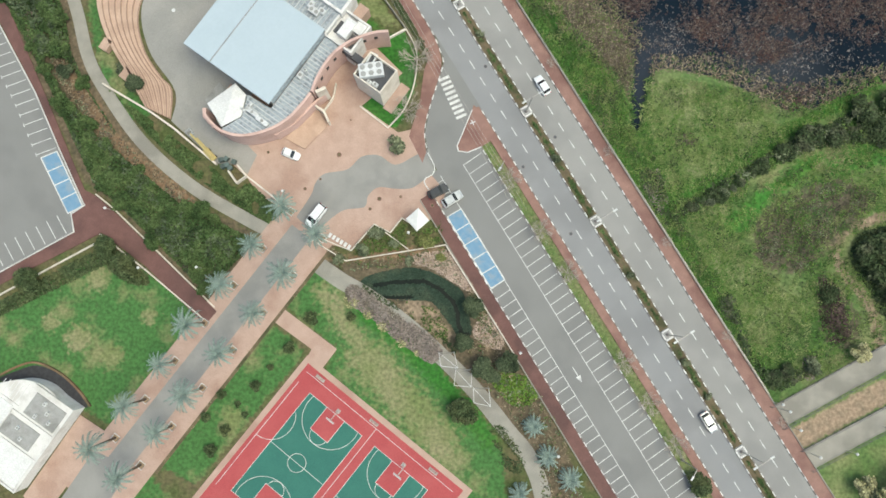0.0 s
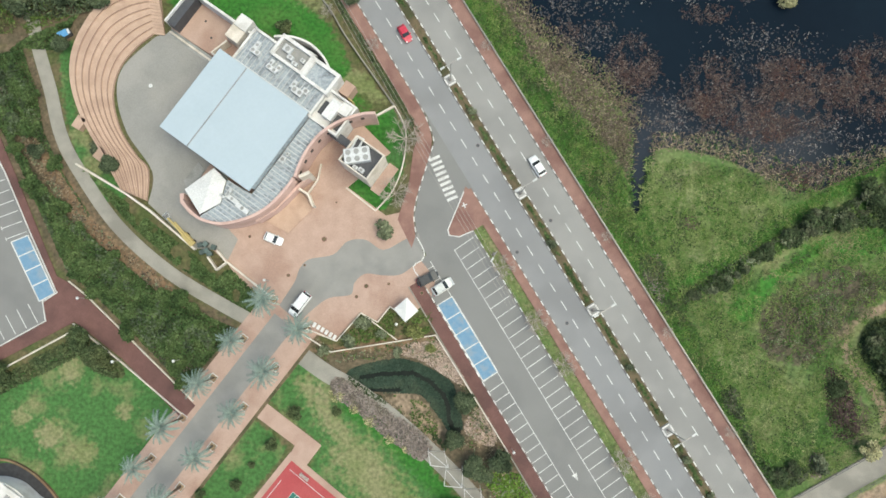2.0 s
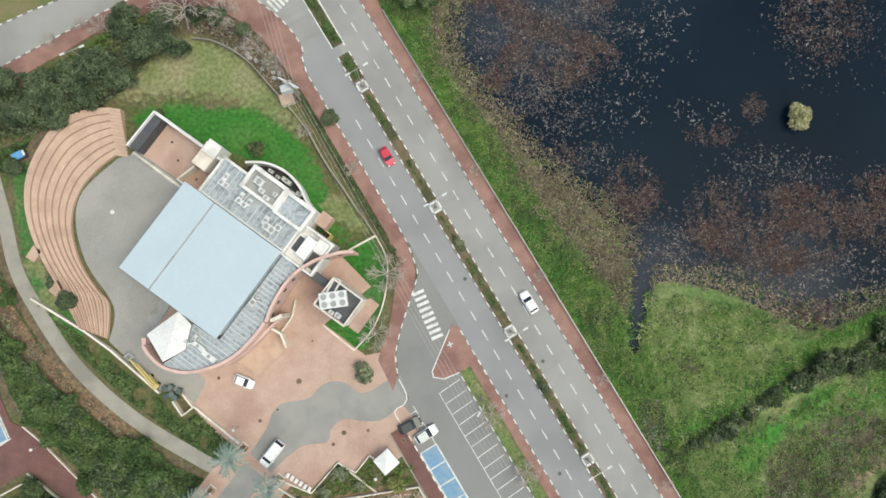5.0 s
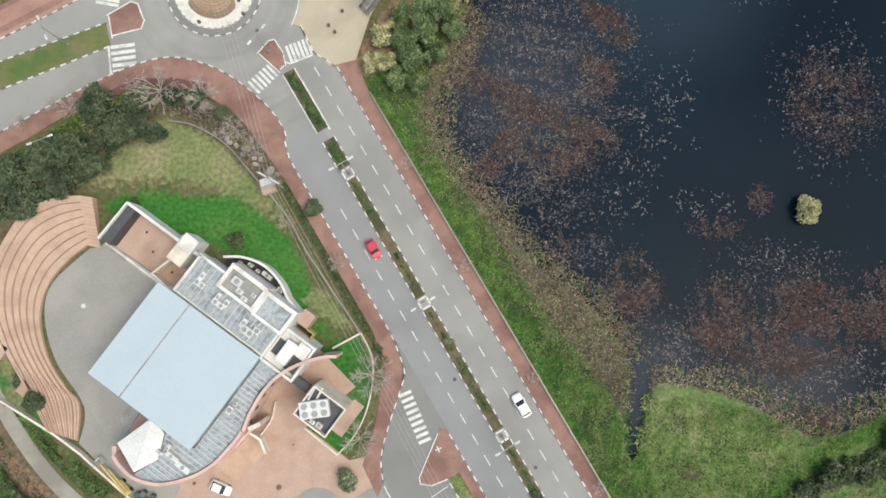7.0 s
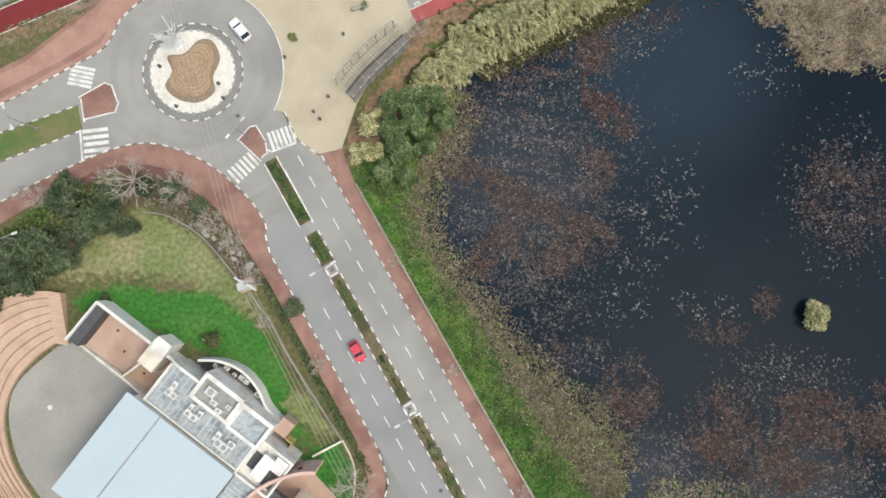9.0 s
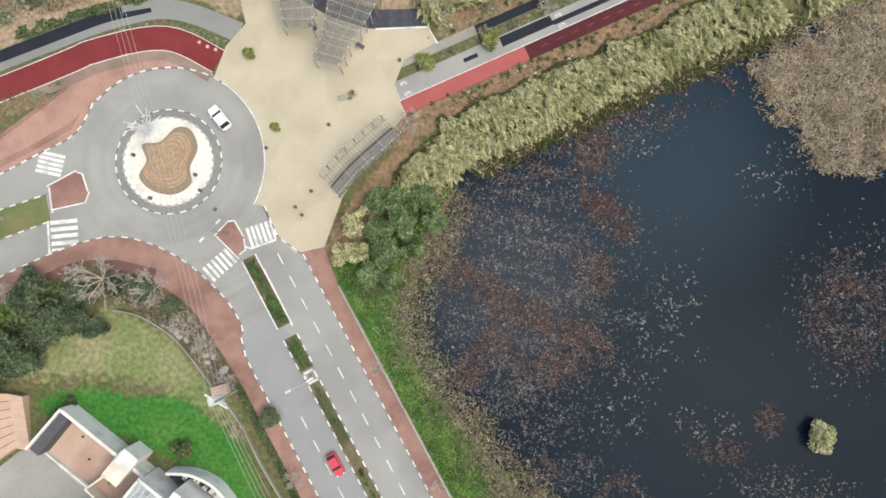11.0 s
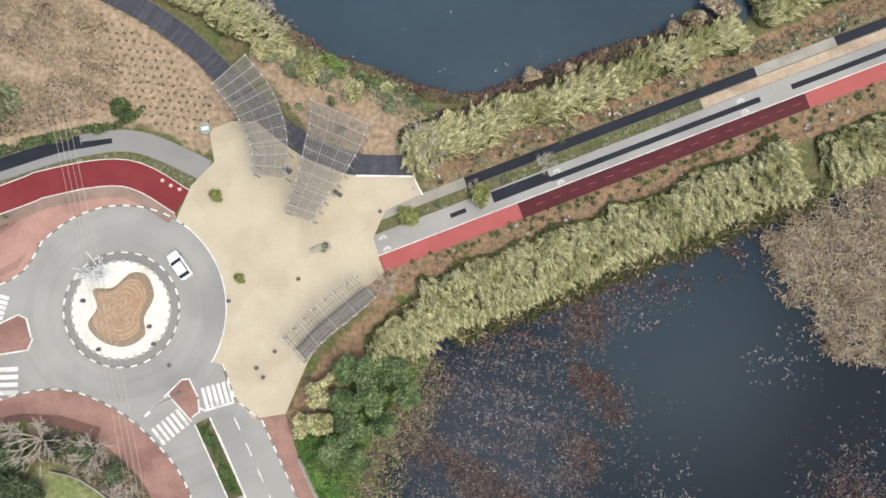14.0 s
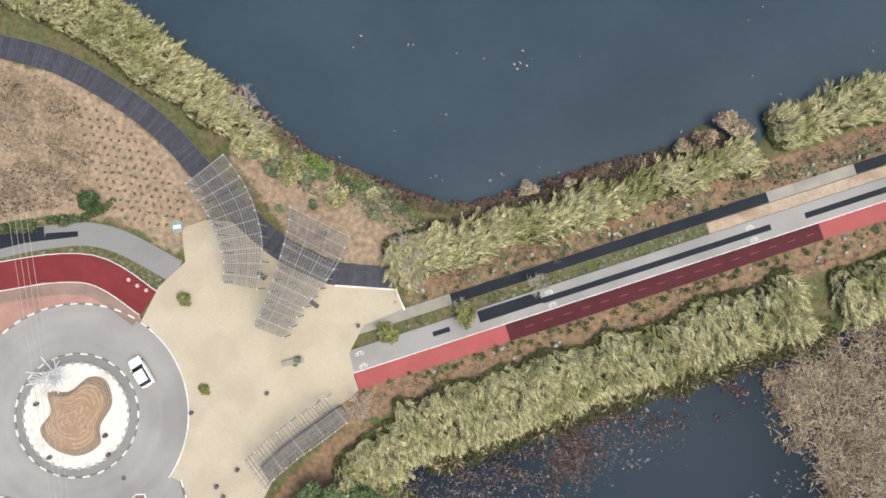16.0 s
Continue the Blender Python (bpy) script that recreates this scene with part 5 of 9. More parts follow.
for b in ((0, 18, -0.35, 0), (0, 0.35, -9, -0.35), (17.65, 18, -16, -0.35), (6.0, 6.3, -9.6, -0.35), (11.2, 11.5, -15.6, -0.35), (5.2, 17.6, -16, -15.65), (6.3, 11.2, -9.75, -9.45)):
    white("parapet", box(*b, 3.6, 3.95), "white_wall", "white parapet")
for x, y in ((2.0, -5.0), (3.2, -3.6), (4.4, -2.4), (4.8, -5.2), (8.2, -6.6), (9.6, -5.0)):
    air_unit(WHITE, x, y, 3.7, 0, 0.7, 0.6, 0.45)
white("moat_wall", wall_line(smooth([(5.5, -17.6), (1.0, -15.2), (-1.6, -12.6), (-2.5, -7.7), (-2.0, -3.0), (-0.8, 0.8)], 6, False), 0.35, 0, 0.5), "soil", "brown planter wall round the building")
white("moat_bed", slab_bm(smooth([(5.0, -16.8), (1.4, -14.6), (-1.2, -12.2), (-2.2, -7.7), (-1.7, -3.0), (-0.2, 0.4), (0.5, -4.0), (0.6, -9.0), (4.0, -14.0)], 4), 0.1, 0.1), "dark", "dark planting bed")

# --- stepped seating round the arena ---
SEATS = thing("stone_terraces", "curved stone seating terraces round an open-air stage", "seating")
IN = smooth([(-53.9, 69.2), (-57.0, 66.6), (-60.0, 62.6), (-61.2, 57.2), (-59.6, 50.6), (-56.4, 45.6), (-53.9, 42.6), (-53.9, 36.6)], 8, False)
OUT = smooth([(-55.0, 77.6), (-59.7, 77.0), (-64.6, 74.2), (-68.5, 67), (-69.0, 60), (-66.6, 52.6), (-62.7, 46), (-58.4, 38.6)], 8, False)
STEPS = 7


def between(f):
    return [(a[0] + (b[0] - a[0]) * f, a[1] + (b[1] - a[1]) * f) for a, b in zip(IN, OUT)]


for k in range(STEPS):
    lo, hi = between(k / STEPS), between((k + 1) / STEPS)
    part("terrace_step", slab_bm(lo + hi[::-1], 0.3 + k * 0.2, 0.3 + k * 0.2), M["bleacher"], SEATS, "pink stone seating step")
    # wide dark edge strip: riser with the step's shade in its colour
    part("step_edge", wall_line(offset(lo, -0.1), 0.15, 0, 0.305 + k * 0.2), M["riser"], SEATS, "step edge with shade in its dark colour")
for k in range(STEPS):
    lo, hi = between((k + 0.5) / STEPS)[-13:], between((k + 0.98) / STEPS)[-13:]
    part("stair_tread", slab_bm(lo + hi[::-1], 0.4 + k * 0.2, 0.12), M["bleacher"], SEATS, "narrow pink stone stair tread")
    part("step_edge", wall_line(offset(lo, -0.06), 0.06, 0.1, 0.405 + k * 0.2), M["riser"], SEATS, "step edge with shade in its dark colour")
for k in range(14):
    f, q = k / 14, (k + 1) / 14
    a, b = Vector(IN[0]).lerp(Vector(OUT[0]), f), Vector(IN[0]).lerp(Vector(OUT[0]), q)
    part("stair_tread", slab_bm([tuple(a), tuple(b), (b.x + 2.1, b.y - 0.3), (a.x + 2.1, a.y - 0.3)], 0.3 + 0.1 * k, 0.3 + 0.1 * k), M["bleacher"], SEATS, "pink stone stair tread")
    part("step_edge", wall_line([(b.x, b.y), (b.x + 2.1, b.y - 0.3)], 0.07, 0, 0.305 + 0.1 * k), M["riser"], SEATS, "step edge with shade in its dark colour")
for x, y, a in ((-66.9, 51.4, 2.6), (-62.6, 45.4, 2.5)):
    part("side_block", box(-0.9, 0.9, -1.2, 1.2, 0, 1.5), M["bleacher"], SEATS, "pink stone side block", turned(x, y, 0, a))


# ================= road markings =================
def obj(name):
    return bpy.data.objects[name]


def line_mesh(name, length, width, mat="paint", thick=0.012):
    return box_mesh(name, length, width, thick, M[mat])


DASH = line_mesh("dash", 2.0, 0.16)
for d, owner in ((4.25, "road_east_carriageway"), (-4.2, "road_west_carriageway")):
    for k in range(50):
        s = -44 + k * 4.0
        if d < 0 and s < -22:
            continue
        x, y = road(s, d)
        part("lane_dash", DASH, None, obj(owner), "", turned(x, y, ROAD_Z + 0.001, ROAD_TURN))
EAST_BAY = line_mesh("bay_line", 4.3, 0.13)
WEST_BAY = line_mesh("bay_line", 3.1, 0.13)
lot, lot_in = obj("road_car_park"), obj("road_lot_entrance")
for k in range(58):
    s = 28.4 + k * 2.15
    x, y = road(s, -14.1)
    part("bay_line", EAST_BAY, None, lot if s > 60 else lot_in, "", turned(x, y, ROAD_Z + 0.003, ROAD_TURN + math.pi / 2 + 0.06))
for k in range(50):
    s = 52.1 + k * 2.15
    x, y = road(s, -22.9)
    part("bay_line", WEST_BAY, None, lot if s > 60 else lot_in, "", turned(x, y, ROAD_Z + 0.003, ROAD_TURN + math.pi / 2 + 0.06))
for s0, s1, d in ((28.4, 150, -16.3), (28.0, 150, -21.3)):
    for k in range(int((s1 - s0) / 10)):
        x, y = road(s0 + k * 10 + 5, d)
        part("bay_edge_line", line_mesh("bay_edge_line", 10.0, 0.12), None, lot if s0 + k * 10 > 60 else lot_in, "", turned(x, y, ROAD_Z + 0.0045, ROAD_TURN))
blue = part("blue_bay", slab_bm(bar(35.7, 52.0, -24.4, -21.2), ROAD_Z + 0.008, 0.004), M["blue_paint"], lot_in, "faded blue painted parking bays")
for k in range(6):
    x, y = road(35.7 + k * 3.26, -22.8)
    part("bay_line", line_mesh("bay_line", 3.2, 0.2), None, blue, "", turned(x, y, ROAD_Z + 0.009, ROAD_TURN + math.pi / 2))
for d in (-24.4, -21.2):
    x, y = road(43.85, d)
    part("bay_line", line_mesh("bay_line", 16.3, 0.22), None, blue, "", turned(x, y, ROAD_Z + 0.011, ROAD_TURN))
for s in (29.0, 31.6):
    x, y = road(s, -22.9)
    part("bay_line", WEST_BAY, None, lot_in, "", turned(x, y, ROAD_Z + 0.003, ROAD_TURN + math.pi / 2))
# west car park: bays along its edge walk
west = obj("road_west_car_park")
EDGE = [(-104, 82), (-89.3, 56.2), (-81.2, 41.9), (-76.0, 30.6)]
BAY_TURN = radians(21)
for x, y, a in along(EDGE, 2.2, 1.0):
    for far in (2.4, 15.0):
        bay = part("bay_line", line_mesh("bay_line", 4.0, 0.14), None, west, "", turned(x - far * math.cos(BAY_TURN), y - far * math.sin(BAY_TURN), ROAD_Z + 0.002, BAY_TURN))
        part("bay_end", line_mesh("bay_end", 0.8, 0.14, "paint", 0.016), None, bay, "", turned(-2.0 if far < 9 else 2.0, 0, 0, math.pi / 2))
wb = part("blue_bay", slab_bm([(-79.3, 28.8), (-76.2, 30.1), (-70.6, 19.2), (-73.4, 17.7)], ROAD_Z + 0.006, 0.004), M["blue_paint"], west, "faded blue painted parking bays")
for k in range(5):
    f = k / 4
    a, b = Vector((-79.3, 28.8)).lerp(Vector((-73.4, 17.7)), f), Vector((-76.2, 30.1)).lerp(Vector((-70.6, 19.2)), f)
    part("bay_line", slab_bm(strip([tuple(a), tuple(b)], 0.11, 0.11), ROAD_Z + 0.012, 0.004), M["paint"], wb)
for a, b in (((-79.3, 28.8), (-73.4, 17.7)), ((-76.2, 30.1), (-70.6, 19.2))):
    part("bay_line", slab_bm(strip([a, b], 0.11, 0.11), ROAD_Z + 0.015, 0.004), M["paint"], wb)
for k in range(9):
    a = Vector((-73.6 - k * 2.0, 13.6 - k * 1.05))
    part("bay_line", line_mesh("bay_line", 4.0, 0.14), None, west, "", turned(a.x - 0.9, a.y + 1.9, ROAD_Z + 0.002, 2.1))


def zebra(owner, a, b, across, n, width=0.5):
    """White bars from a to b, each `across` long at a right angle to that line."""
    a, b = Vector(a), Vector(b)
    h = math.atan2(b.y - a.y, b.x - a.x)
    for k in range(n):
        q = a.lerp(b, (k + 0.5) / n)
        part("zebra_bar", line_mesh("zebra_bar", across, width), None, obj(owner), "", turned(q.x, q.y, ROAD_Z + 0.009, h + math.pi / 2))


zebra("road_lot_entrance", road(11.0, -10.4), road(20.4, -11.6), 2.2, 9, 0.55)
zebra("road_junction", (-21.2, 103.0), (-17.0, 104.7), 3.0, 6, 0.46)
zebra("road_junction", (-23.4, 100.4), (-27.0, 96.8), 2.8, 6, 0.46)
zebra("road_west_arm", (-49.8, 104.6), (-49.0, 99.2), 4.2, 5, 0.62)
zebra("road_west_arm", (-52.8, 111.2), (-52.2, 114.8), 4.0, 5, 0.52)
for a, b in (((-20.6, 101.4), (-16.7, 103.0)), ((-52.2, 104.2), (-51.4, 98.4)), ((-21.9, 101.8), (-20.6, 101.4)), (road(-44.0, 1.2), road(-34, 1.1))):
    h = math.atan2(b[1] - a[1], b[0] - a[0])
    part("stop_line", line_mesh("stop_line", math.dist(a, b), 0.32), None, obj("road_junction"), "", turned((a[0] + b[0]) / 2, (a[1] + b[1]) / 2, ROAD_Z + 0.011, h))
# arrow in the car park
part("arrow", slab_bm([road(73.0, -18.98), road(75.0, -18.98), road(75.0, -19.4), road(76.4, -18.9), road(75.0, -18.4), road(75.0, -18.82), road(73.0, -18.82)], ROAD_Z + 0.008, 0.004), M["paint"], lot, "worn white arrow")
# court lines
court_ob = obj("pavement_court")


def court_line(a0, b0, a1, b1, w=0.09, z=0.166):
    part("court_line", slab_bm(strip([court(a0, b0), court(a1, b1)], w / 2, w / 2), z, 0.003), M["paint"], court_ob)


def court_arc(a, b, r, d0, d1, z=0.168):
    pts = [court(a + r * math.cos(radians(t)), b + r * math.sin(radians(t))) for t in np.linspace(d0, d1, 33)]
    part("court_line", slab_bm(strip(pts, 0.045, 0.045), z, 0.003), M["paint"], court_ob)


for a0 in (4.0, 20.0):
    for q in ((a0, 4.3, a0 + 12.9, 4.3), (a0, 27.5, a0 + 12.9, 27.5), (a0, 4.3, a0, 27.5), (a0 + 12.9, 4.3, a0 + 12.9, 27.5), (a0, 15.9, a0 + 12.9, 15.9), (a0 + 4.3, 4.3, a0 + 4.3, 9.4), (a0 + 8.6, 4.3, a0 + 8.6, 9.4),
              (a0 + 4.3, 9.4, a0 + 8.6, 9.4), (a0 + 4.3, 22.4, a0 + 8.6, 22.4), (a0 + 4.3, 22.4, a0 + 4.3, 27.5), (a0 + 8.6, 22.4, a0 + 8.6, 27.5)):
        court_line(*q)
    court_arc(a0 + 6.45, 15.9, 1.75, 0, 360)
    court_arc(a0 + 6.45, 9.4, 1.75, 0, 180)
    court_arc(a0 + 6.45, 22.4, 1.75, 180, 360)
    court_arc(a0 + 6.45, 5.6, 5.6, -13, 193)
    court_arc(a0 + 6.45, 26.2, 5.6, 167, 373)
for q in ((1.0, 4.0, 1.0, 28.5), (36.8, 4.0, 36.8, 28.5), (1.0, 1.6, 36.8, 1.6), (18.2, 1.6, 18.2, 28.5)):
    court_line(*q)
court_arc(1.0, 12.0, 4.6, -45, 90)


def hoop(a, b, sign):
    q = court(a, b)
    t = thing("basketball_hoop", "steel basketball stand with white backboard on a court", "basketball hoop", Matrix.LocRotScale((q[0], q[1], 0.15), Euler((0, 0, math.atan2(COURT_B.y, COURT_B.x) + (0 if sign > 0 else math.pi))), None), "hoops on the court")
    part("base_plate", box(-0.4, 0.4, -0.4, 0.4, 0, 0.08, 0.01), M["steel"], t)
    part("post", cylinder(0.11, 0.09, 0, 3.3), M["steel"], t)
    part("arm", box(0, 1.5, -0.08, 0.08, 3.2, 3.36, 0.01), M["steel"], t)
    part("backboard", box(1.45, 1.53, -0.9, 0.9, 2.85, 3.9, 0.01), M["canvas"], t, "white backboard")
    bm = wall_line([(1.75 + 0.23 * math.cos(u), 0.23 * math.sin(u)) for u in np.linspace(0, 6.28, 13)], 0.03, 3.03, 3.06)
    part("rim", bm, M["court_red"], t, "orange-red rim")


for a0 in (4.0, 20.0):
    hoop(a0 + 6.45, 3.6, 1)
    hoop(a0 + 6.45, 28.2, -1)
# bicycle signs on the dam path
bike = obj("pavement_bike_lane")


def wheel_ring(e, n, r):
    return [prom(e + r * math.cos(t), n + r * math.sin(t)) for t in np.linspace(0, 6.28, 19)]


for e in (1.6, 28.5, 57.5):
    for n in (0.6, 2.35):
        for w in (-0.34, 0.34):
            part("cycle_sign", slab_bm(strip(wheel_ring(e + w, n - 0.12, 0.2), 0.04, 0.04), WALK_Z + 0.002, 0.003), M["paint"], bike, "painted bicycle sign")
        part("cycle_sign", slab_bm([prom(e - 0.34, n - 0.1), prom(e - 0.1, n + 0.22), prom(e + 0.24, n + 0.22), prom(e + 0.34, n - 0.1), prom(e + 0.25, n - 0.1), prom(e + 0.17, n + 0.14), prom(e - 0.05, n + 0.14), prom(e - 0.25, n - 0.1)], WALK_Z + 0.006, 0.003), M["paint"], bike)
part("lane_line", slab_bm(prom_bar(0, 130, -0.06, 0.06), WALK_Z + 0.004, 0.004), M["paint"], bike, "thin pale line between lanes")
for k in range(16):
    part("lane_dash", slab_bm(prom_bar(24 + k * 2.7, 25.2 + k * 2.7, -1.26, -1.2), WALK_Z + 0.004, 0.004), M["lane_red"], obj("pavement_maroon_lane"))

# ================= kerbs =================
KW, KD = box_mesh("kerb_stone", 0.97, 0.2, 0.24, M["kerb_white"], 0.02), box_mesh("kerb_stone", 0.97, 0.2, 0.24, M["kerb_dark"], 0.02)


def kerb(name, line, label, pattern="wd", step=1.0):
    k = thing(name, label, "kerb", kind="structure")
    for i, (x, y, a) in enumerate(along(line, step, 0.5)):
        part("kerb_stone", KW if pattern[i % len(pattern)] == "w" else KD, None, k, "", turned(x, y, 0, a))
    return k


BW = "black and white painted kerb stones"
kerb("kerb_east", [road(-43, 7.68), road(150, 7.68)], BW)
kerb("kerb_west", [road(21, -7.47), road(150, -7.47)], BW)
kerb("kerb_north_west", NW_KERB[3:-5][::-1] + [road(-33, -7.47), road(0, -7.47)] + smooth([road(s, d) for s, d in ((3, -7.6), (8, -8.6), (10, -10.2), (15.5, -16.4), (19, -19.5), (22.7, -21.1))], 4, False), BW)
kerb("kerb_lot_mouth", smooth([road(s, d) for s, d in ((22.7, -21.1), (25.6, -21.3), (26.9, -22.4), (27.2, -24.6), (30, -24.6))], 3, False), "white painted kerb stones", "w")
kerb("kerb_lot_west", [road(30, -24.6), road(150, -24.6)], BW)
kerb("kerb_lot_east", [road(28, -11.45), road(150, -11.45)], BW)
kerb("kerb_square", arc(ROUND, 14.92, -24, 62, 40), "white painted kerb stones round a square", "w")
kerb("kerb_round_north", arc(ROUND, 14.92, 62, 142, 40), BW)
kerb("kerb_west_north", NORTH_KERB[1:-4], BW)
kerb("kerb_square_south", [(-18.9, 108.2), (-16.5, 103.4), road(-43, 7.6)], BW)
kerb("kerb_west_walk", [(-104.3, 81.8), (-89.4, 56.5), (-81.1, 42), (-75.6, 30.3), (-70.2, 19.3), (-72.7, 17.6), (-72, 14.1), (-86, 6.2), (-120, -9.5)], "pale kerb stones along a car park", "ww")
# triangle island with a painted cross at the car park entrance
TRI = [road(s, d) for s, d in ((19.2, -8.3), (19.9, -9.0), (24.6, -15.4), (25.6, -15.7), (26.8, -14.3), (27.2, -11.6), (27.2, -9.2), (21, -7.6))]
patch("pavement_triangle", TRI, WALK_Z - 0.01, "red_paving", "dull red triangular traffic island", "traffic island")
kerb("kerb_triangle", TRI[1:6], "white painted kerb stones", "w", 0.98)
c = road(22.2, -10.3)
for a in (0, math.pi / 2):
    part("painted_cross", line_mesh("painted_cross", 1.1, 0.22), None, obj("pavement_triangle"), "", turned(c[0], c[1], WALK_Z - 0.008 + a * 0.003, a + 0.4))
# splitter islands at the roundabout
for nm, pts in (("splitter_south", [(-21.8, 103.2), (-23.4, 105.6), (-24.4, 105.4), (-26.2, 103.2), (-24.4, 101.6), (-22.6, 100.0), (-21.4, 101.2)]), ("splitter_west", [(-51.6, 105.8), (-46.6, 107.2), (-46.2, 108.6), (-47.4, 111.6), (-48.6, 112.0), (-52.4, 109.6)])):
    patch("pavement_" + nm, pts, WALK_Z - 0.01, "red_paving", "dull red splitter island", "traffic island")
    kerb("kerb_" + nm, pts + pts[:1], "white painted kerb stones", "w")
# central medians
MED = [(-46.5, -34.6), (-32.6, -27.0)] + [(-24.6 + 25.75 * k, -1.2 + 25.75 * k) for k in range(7)]
for s0, s1 in MED:
    half = 0.95
    if s0 < -30:
        half = 1.15
    patch("trim_median", bar(s0, s1, -half, half), 0.2, "litter", "earth-filled planted median strip", "median")
    for d in (-half, half):
        kerb("kerb_median", [road(s0, d), road(s1, d)], BW if s0 > -27 else "pale kerb stones of a median", "wd" if s0 > -34 else "www")
patch("trim_median_west", [(-130, 66), (-70.5, 96.1), (-51.8, 104.2), (-52.8, 108), (-70.8, 100.7), (-130, 71)], 0.2, "lawn_dry", "grassy median strip of a side road", "median")
kerb("kerb_median_west", [(-100, 81.6), (-70.5, 95.9), (-51.6, 104.1)], BW)
kerb("kerb_median_west_north", [(-100, 86.8), (-70.8, 100.9), (-52.6, 108.2)], BW)
for k in range(-1, 7):
    s = 25.75 * k
    slab = patch("trim_lamp_slab", bar(s - 1.0, s + 1.0, -1.0, 1.0), 0.26, "gravel_roof", "square stone slab with white rim at a lamp foot", "slab")
    for u, w, a in ((-0.85, 0, 0), (0.85, 0, 0), (0, -0.85, 1), (0, 0.85, 1)):
        x, y = road(s + u, w)
        part("slab_rim", box_mesh("slab_rim", 0.3 if a == 0 else 1.2, 1.5 if a == 0 else 0.3, 0.05, M["white_wall"]), None, slab, "white rim stone", turned(x, y, 0.262 - 0.002 * a, ROAD_TURN))


def street_lamp(x, y, heading, arms, height, label, group):
    t = thing("street_lamp", label, "street lamp", turned(x, y, 0.2, heading), group)
    part("base", box(-0.3, 0.3, -0.3, 0.3, 0, 0.25, 0.04), M["kerb_dark"], t, "dark lamp base")
    part("pole", cylinder(0.11, 0.06, 0.2, height), M["steel"], t)
    for sgn in arms:
        arm = part("arm", box(min(0, sgn * 1.5), max(0, sgn * 1.5), -0.05, 0.05, height - 0.15, height - 0.03, 0.01), M["steel"], t)
        part("lamp_head", box(min(sgn * 1.3, sgn * 2.2), max(sgn * 1.3, sgn * 2.2), -0.17, 0.17, height - 0.22, height - 0.02, 0.05), M["machine"], arm, "pale lamp head")
    return t


for k in range(-1, 7):
    x, y = road(25.75 * k, 0)
    street_lamp(x, y, math.atan2(ROAD_V.y, ROAD_V.x), (1, -1), 8.6, "tall grey street lamp with two arms on the median", "lamps on the median")
for s in (33.0, 98.5):
    x, y = road(s, -10.4)
    street_lamp(x, y, math.atan2(ROAD_V.y, ROAD_V.x) + 0.5, (-1,), 7.0, "grey street lamp beside a car park", "lamps at the car park")
for x, y, h in ((-24.4, 103.4, 0.9), (-59, 104, 2.0), (-58.4, 85.6, 0.4)):
    street_lamp(x, y, h, (1, -1), 7.5, "grey double street lamp near a roundabout", "lamps at the roundabout")
for x, y in ((63.3, -18.6), (64.6, -19.9), (66.4, -23.3), (69.8, -28.2), (76.6, -27.6), (84, -23.2), (-64.4, 18.3), (-30.6, 21.6), (-46.6, 7.0), (14.6, -9.1), (21.4, -28), (-6.5, 13.6), (-57.6, 6.9)):
    t = thing("path_lamp", "short post lamp with white globe beside a path", "path lamp", pose(x, y, 0.05), "path lamps")
    part("post", cylinder(0.07, 0.05, 0, 3.2), M["steel"], t)
    bm = bmesh.new()
    bmesh.ops.create_icosphere(bm, subdivisions=2, radius=0.28, matrix=Matrix.Translation((0, 0, 3.4)))
    part("globe", bm, M["canvas"], t, "white globe")

# roundabout centre
ring = thing("kerb_ring", "black and white painted kerb ring of a roundabout", "kerb", kind="structure")
for i, (x, y, a) in enumerate(along(arc(ROUND, 8.2, 0, 360, 90), 1.0, 0.5)):
    part("kerb_stone", KW if i % 2 else KD, None, ring, "", turned(x, y, -0.04, a))
patch("trim_ring_apron", arc(ROUND, 8.05, 0, 355, 71), 0.12, "asphalt_lot", "grey paved apron ring", "apron")
white_ring = patch("trim_island", arc(ROUND, 7.0, 0, 355, 71), 0.3, "pebble", "white pebble bed of a roundabout island", "traffic island", 0.3)
for i, (x, y, a) in enumerate(along(arc(ROUND, 7.0, 0, 360, 90), 1.22, 0.6)):
    part("kerb_notch", box_mesh("kerb_notch", 0.5, 0.42, 0.32, M["gravel_roof"]), None, white_ring, "", turned(x, y, 0, a))
MOUND = smooth([(-38.2, 116.6), (-35.6, 117.2), (-33.4, 119.4), (-31.2, 119.2), (-30.0, 116.6), (-30.9, 113.6), (-30.6, 111.2), (-33.0, 109.4), (-36.2, 109.8), (-38.3, 111.8), (-37.4, 114.2)], 6)
mound = thing("sand_mound", "brown raked sand mound with layered rim on a roundabout", "mound")
cx, cy = sum(p[0] for p in MOUND) / len(MOUND), sum(p[1] for p in MOUND) / len(MOUND)
for k in range(17):
    f = 1.05 - 0.057 * k - (0.02 if k > 2 else 0)
    ripple = 0.02 + 0.012 * k
    edge = [(cx + (x - cx) * f + ripple * math.sin(k * 1.3 + i * 0.55), cy + (y - cy) * f + ripple * math.cos(k * 0.9 + i * 0.42)) for i, (x, y) in enumerate(MOUND)]
    part("layer", slab_bm(edge, 0.36 + 0.03 * k + 0.12 * min(k, 3), 0.12), M["mound_rim" if k < 3 else ("mulch_dark" if k % 2 == 0 else "mulch")], mound, "brown sand layer")
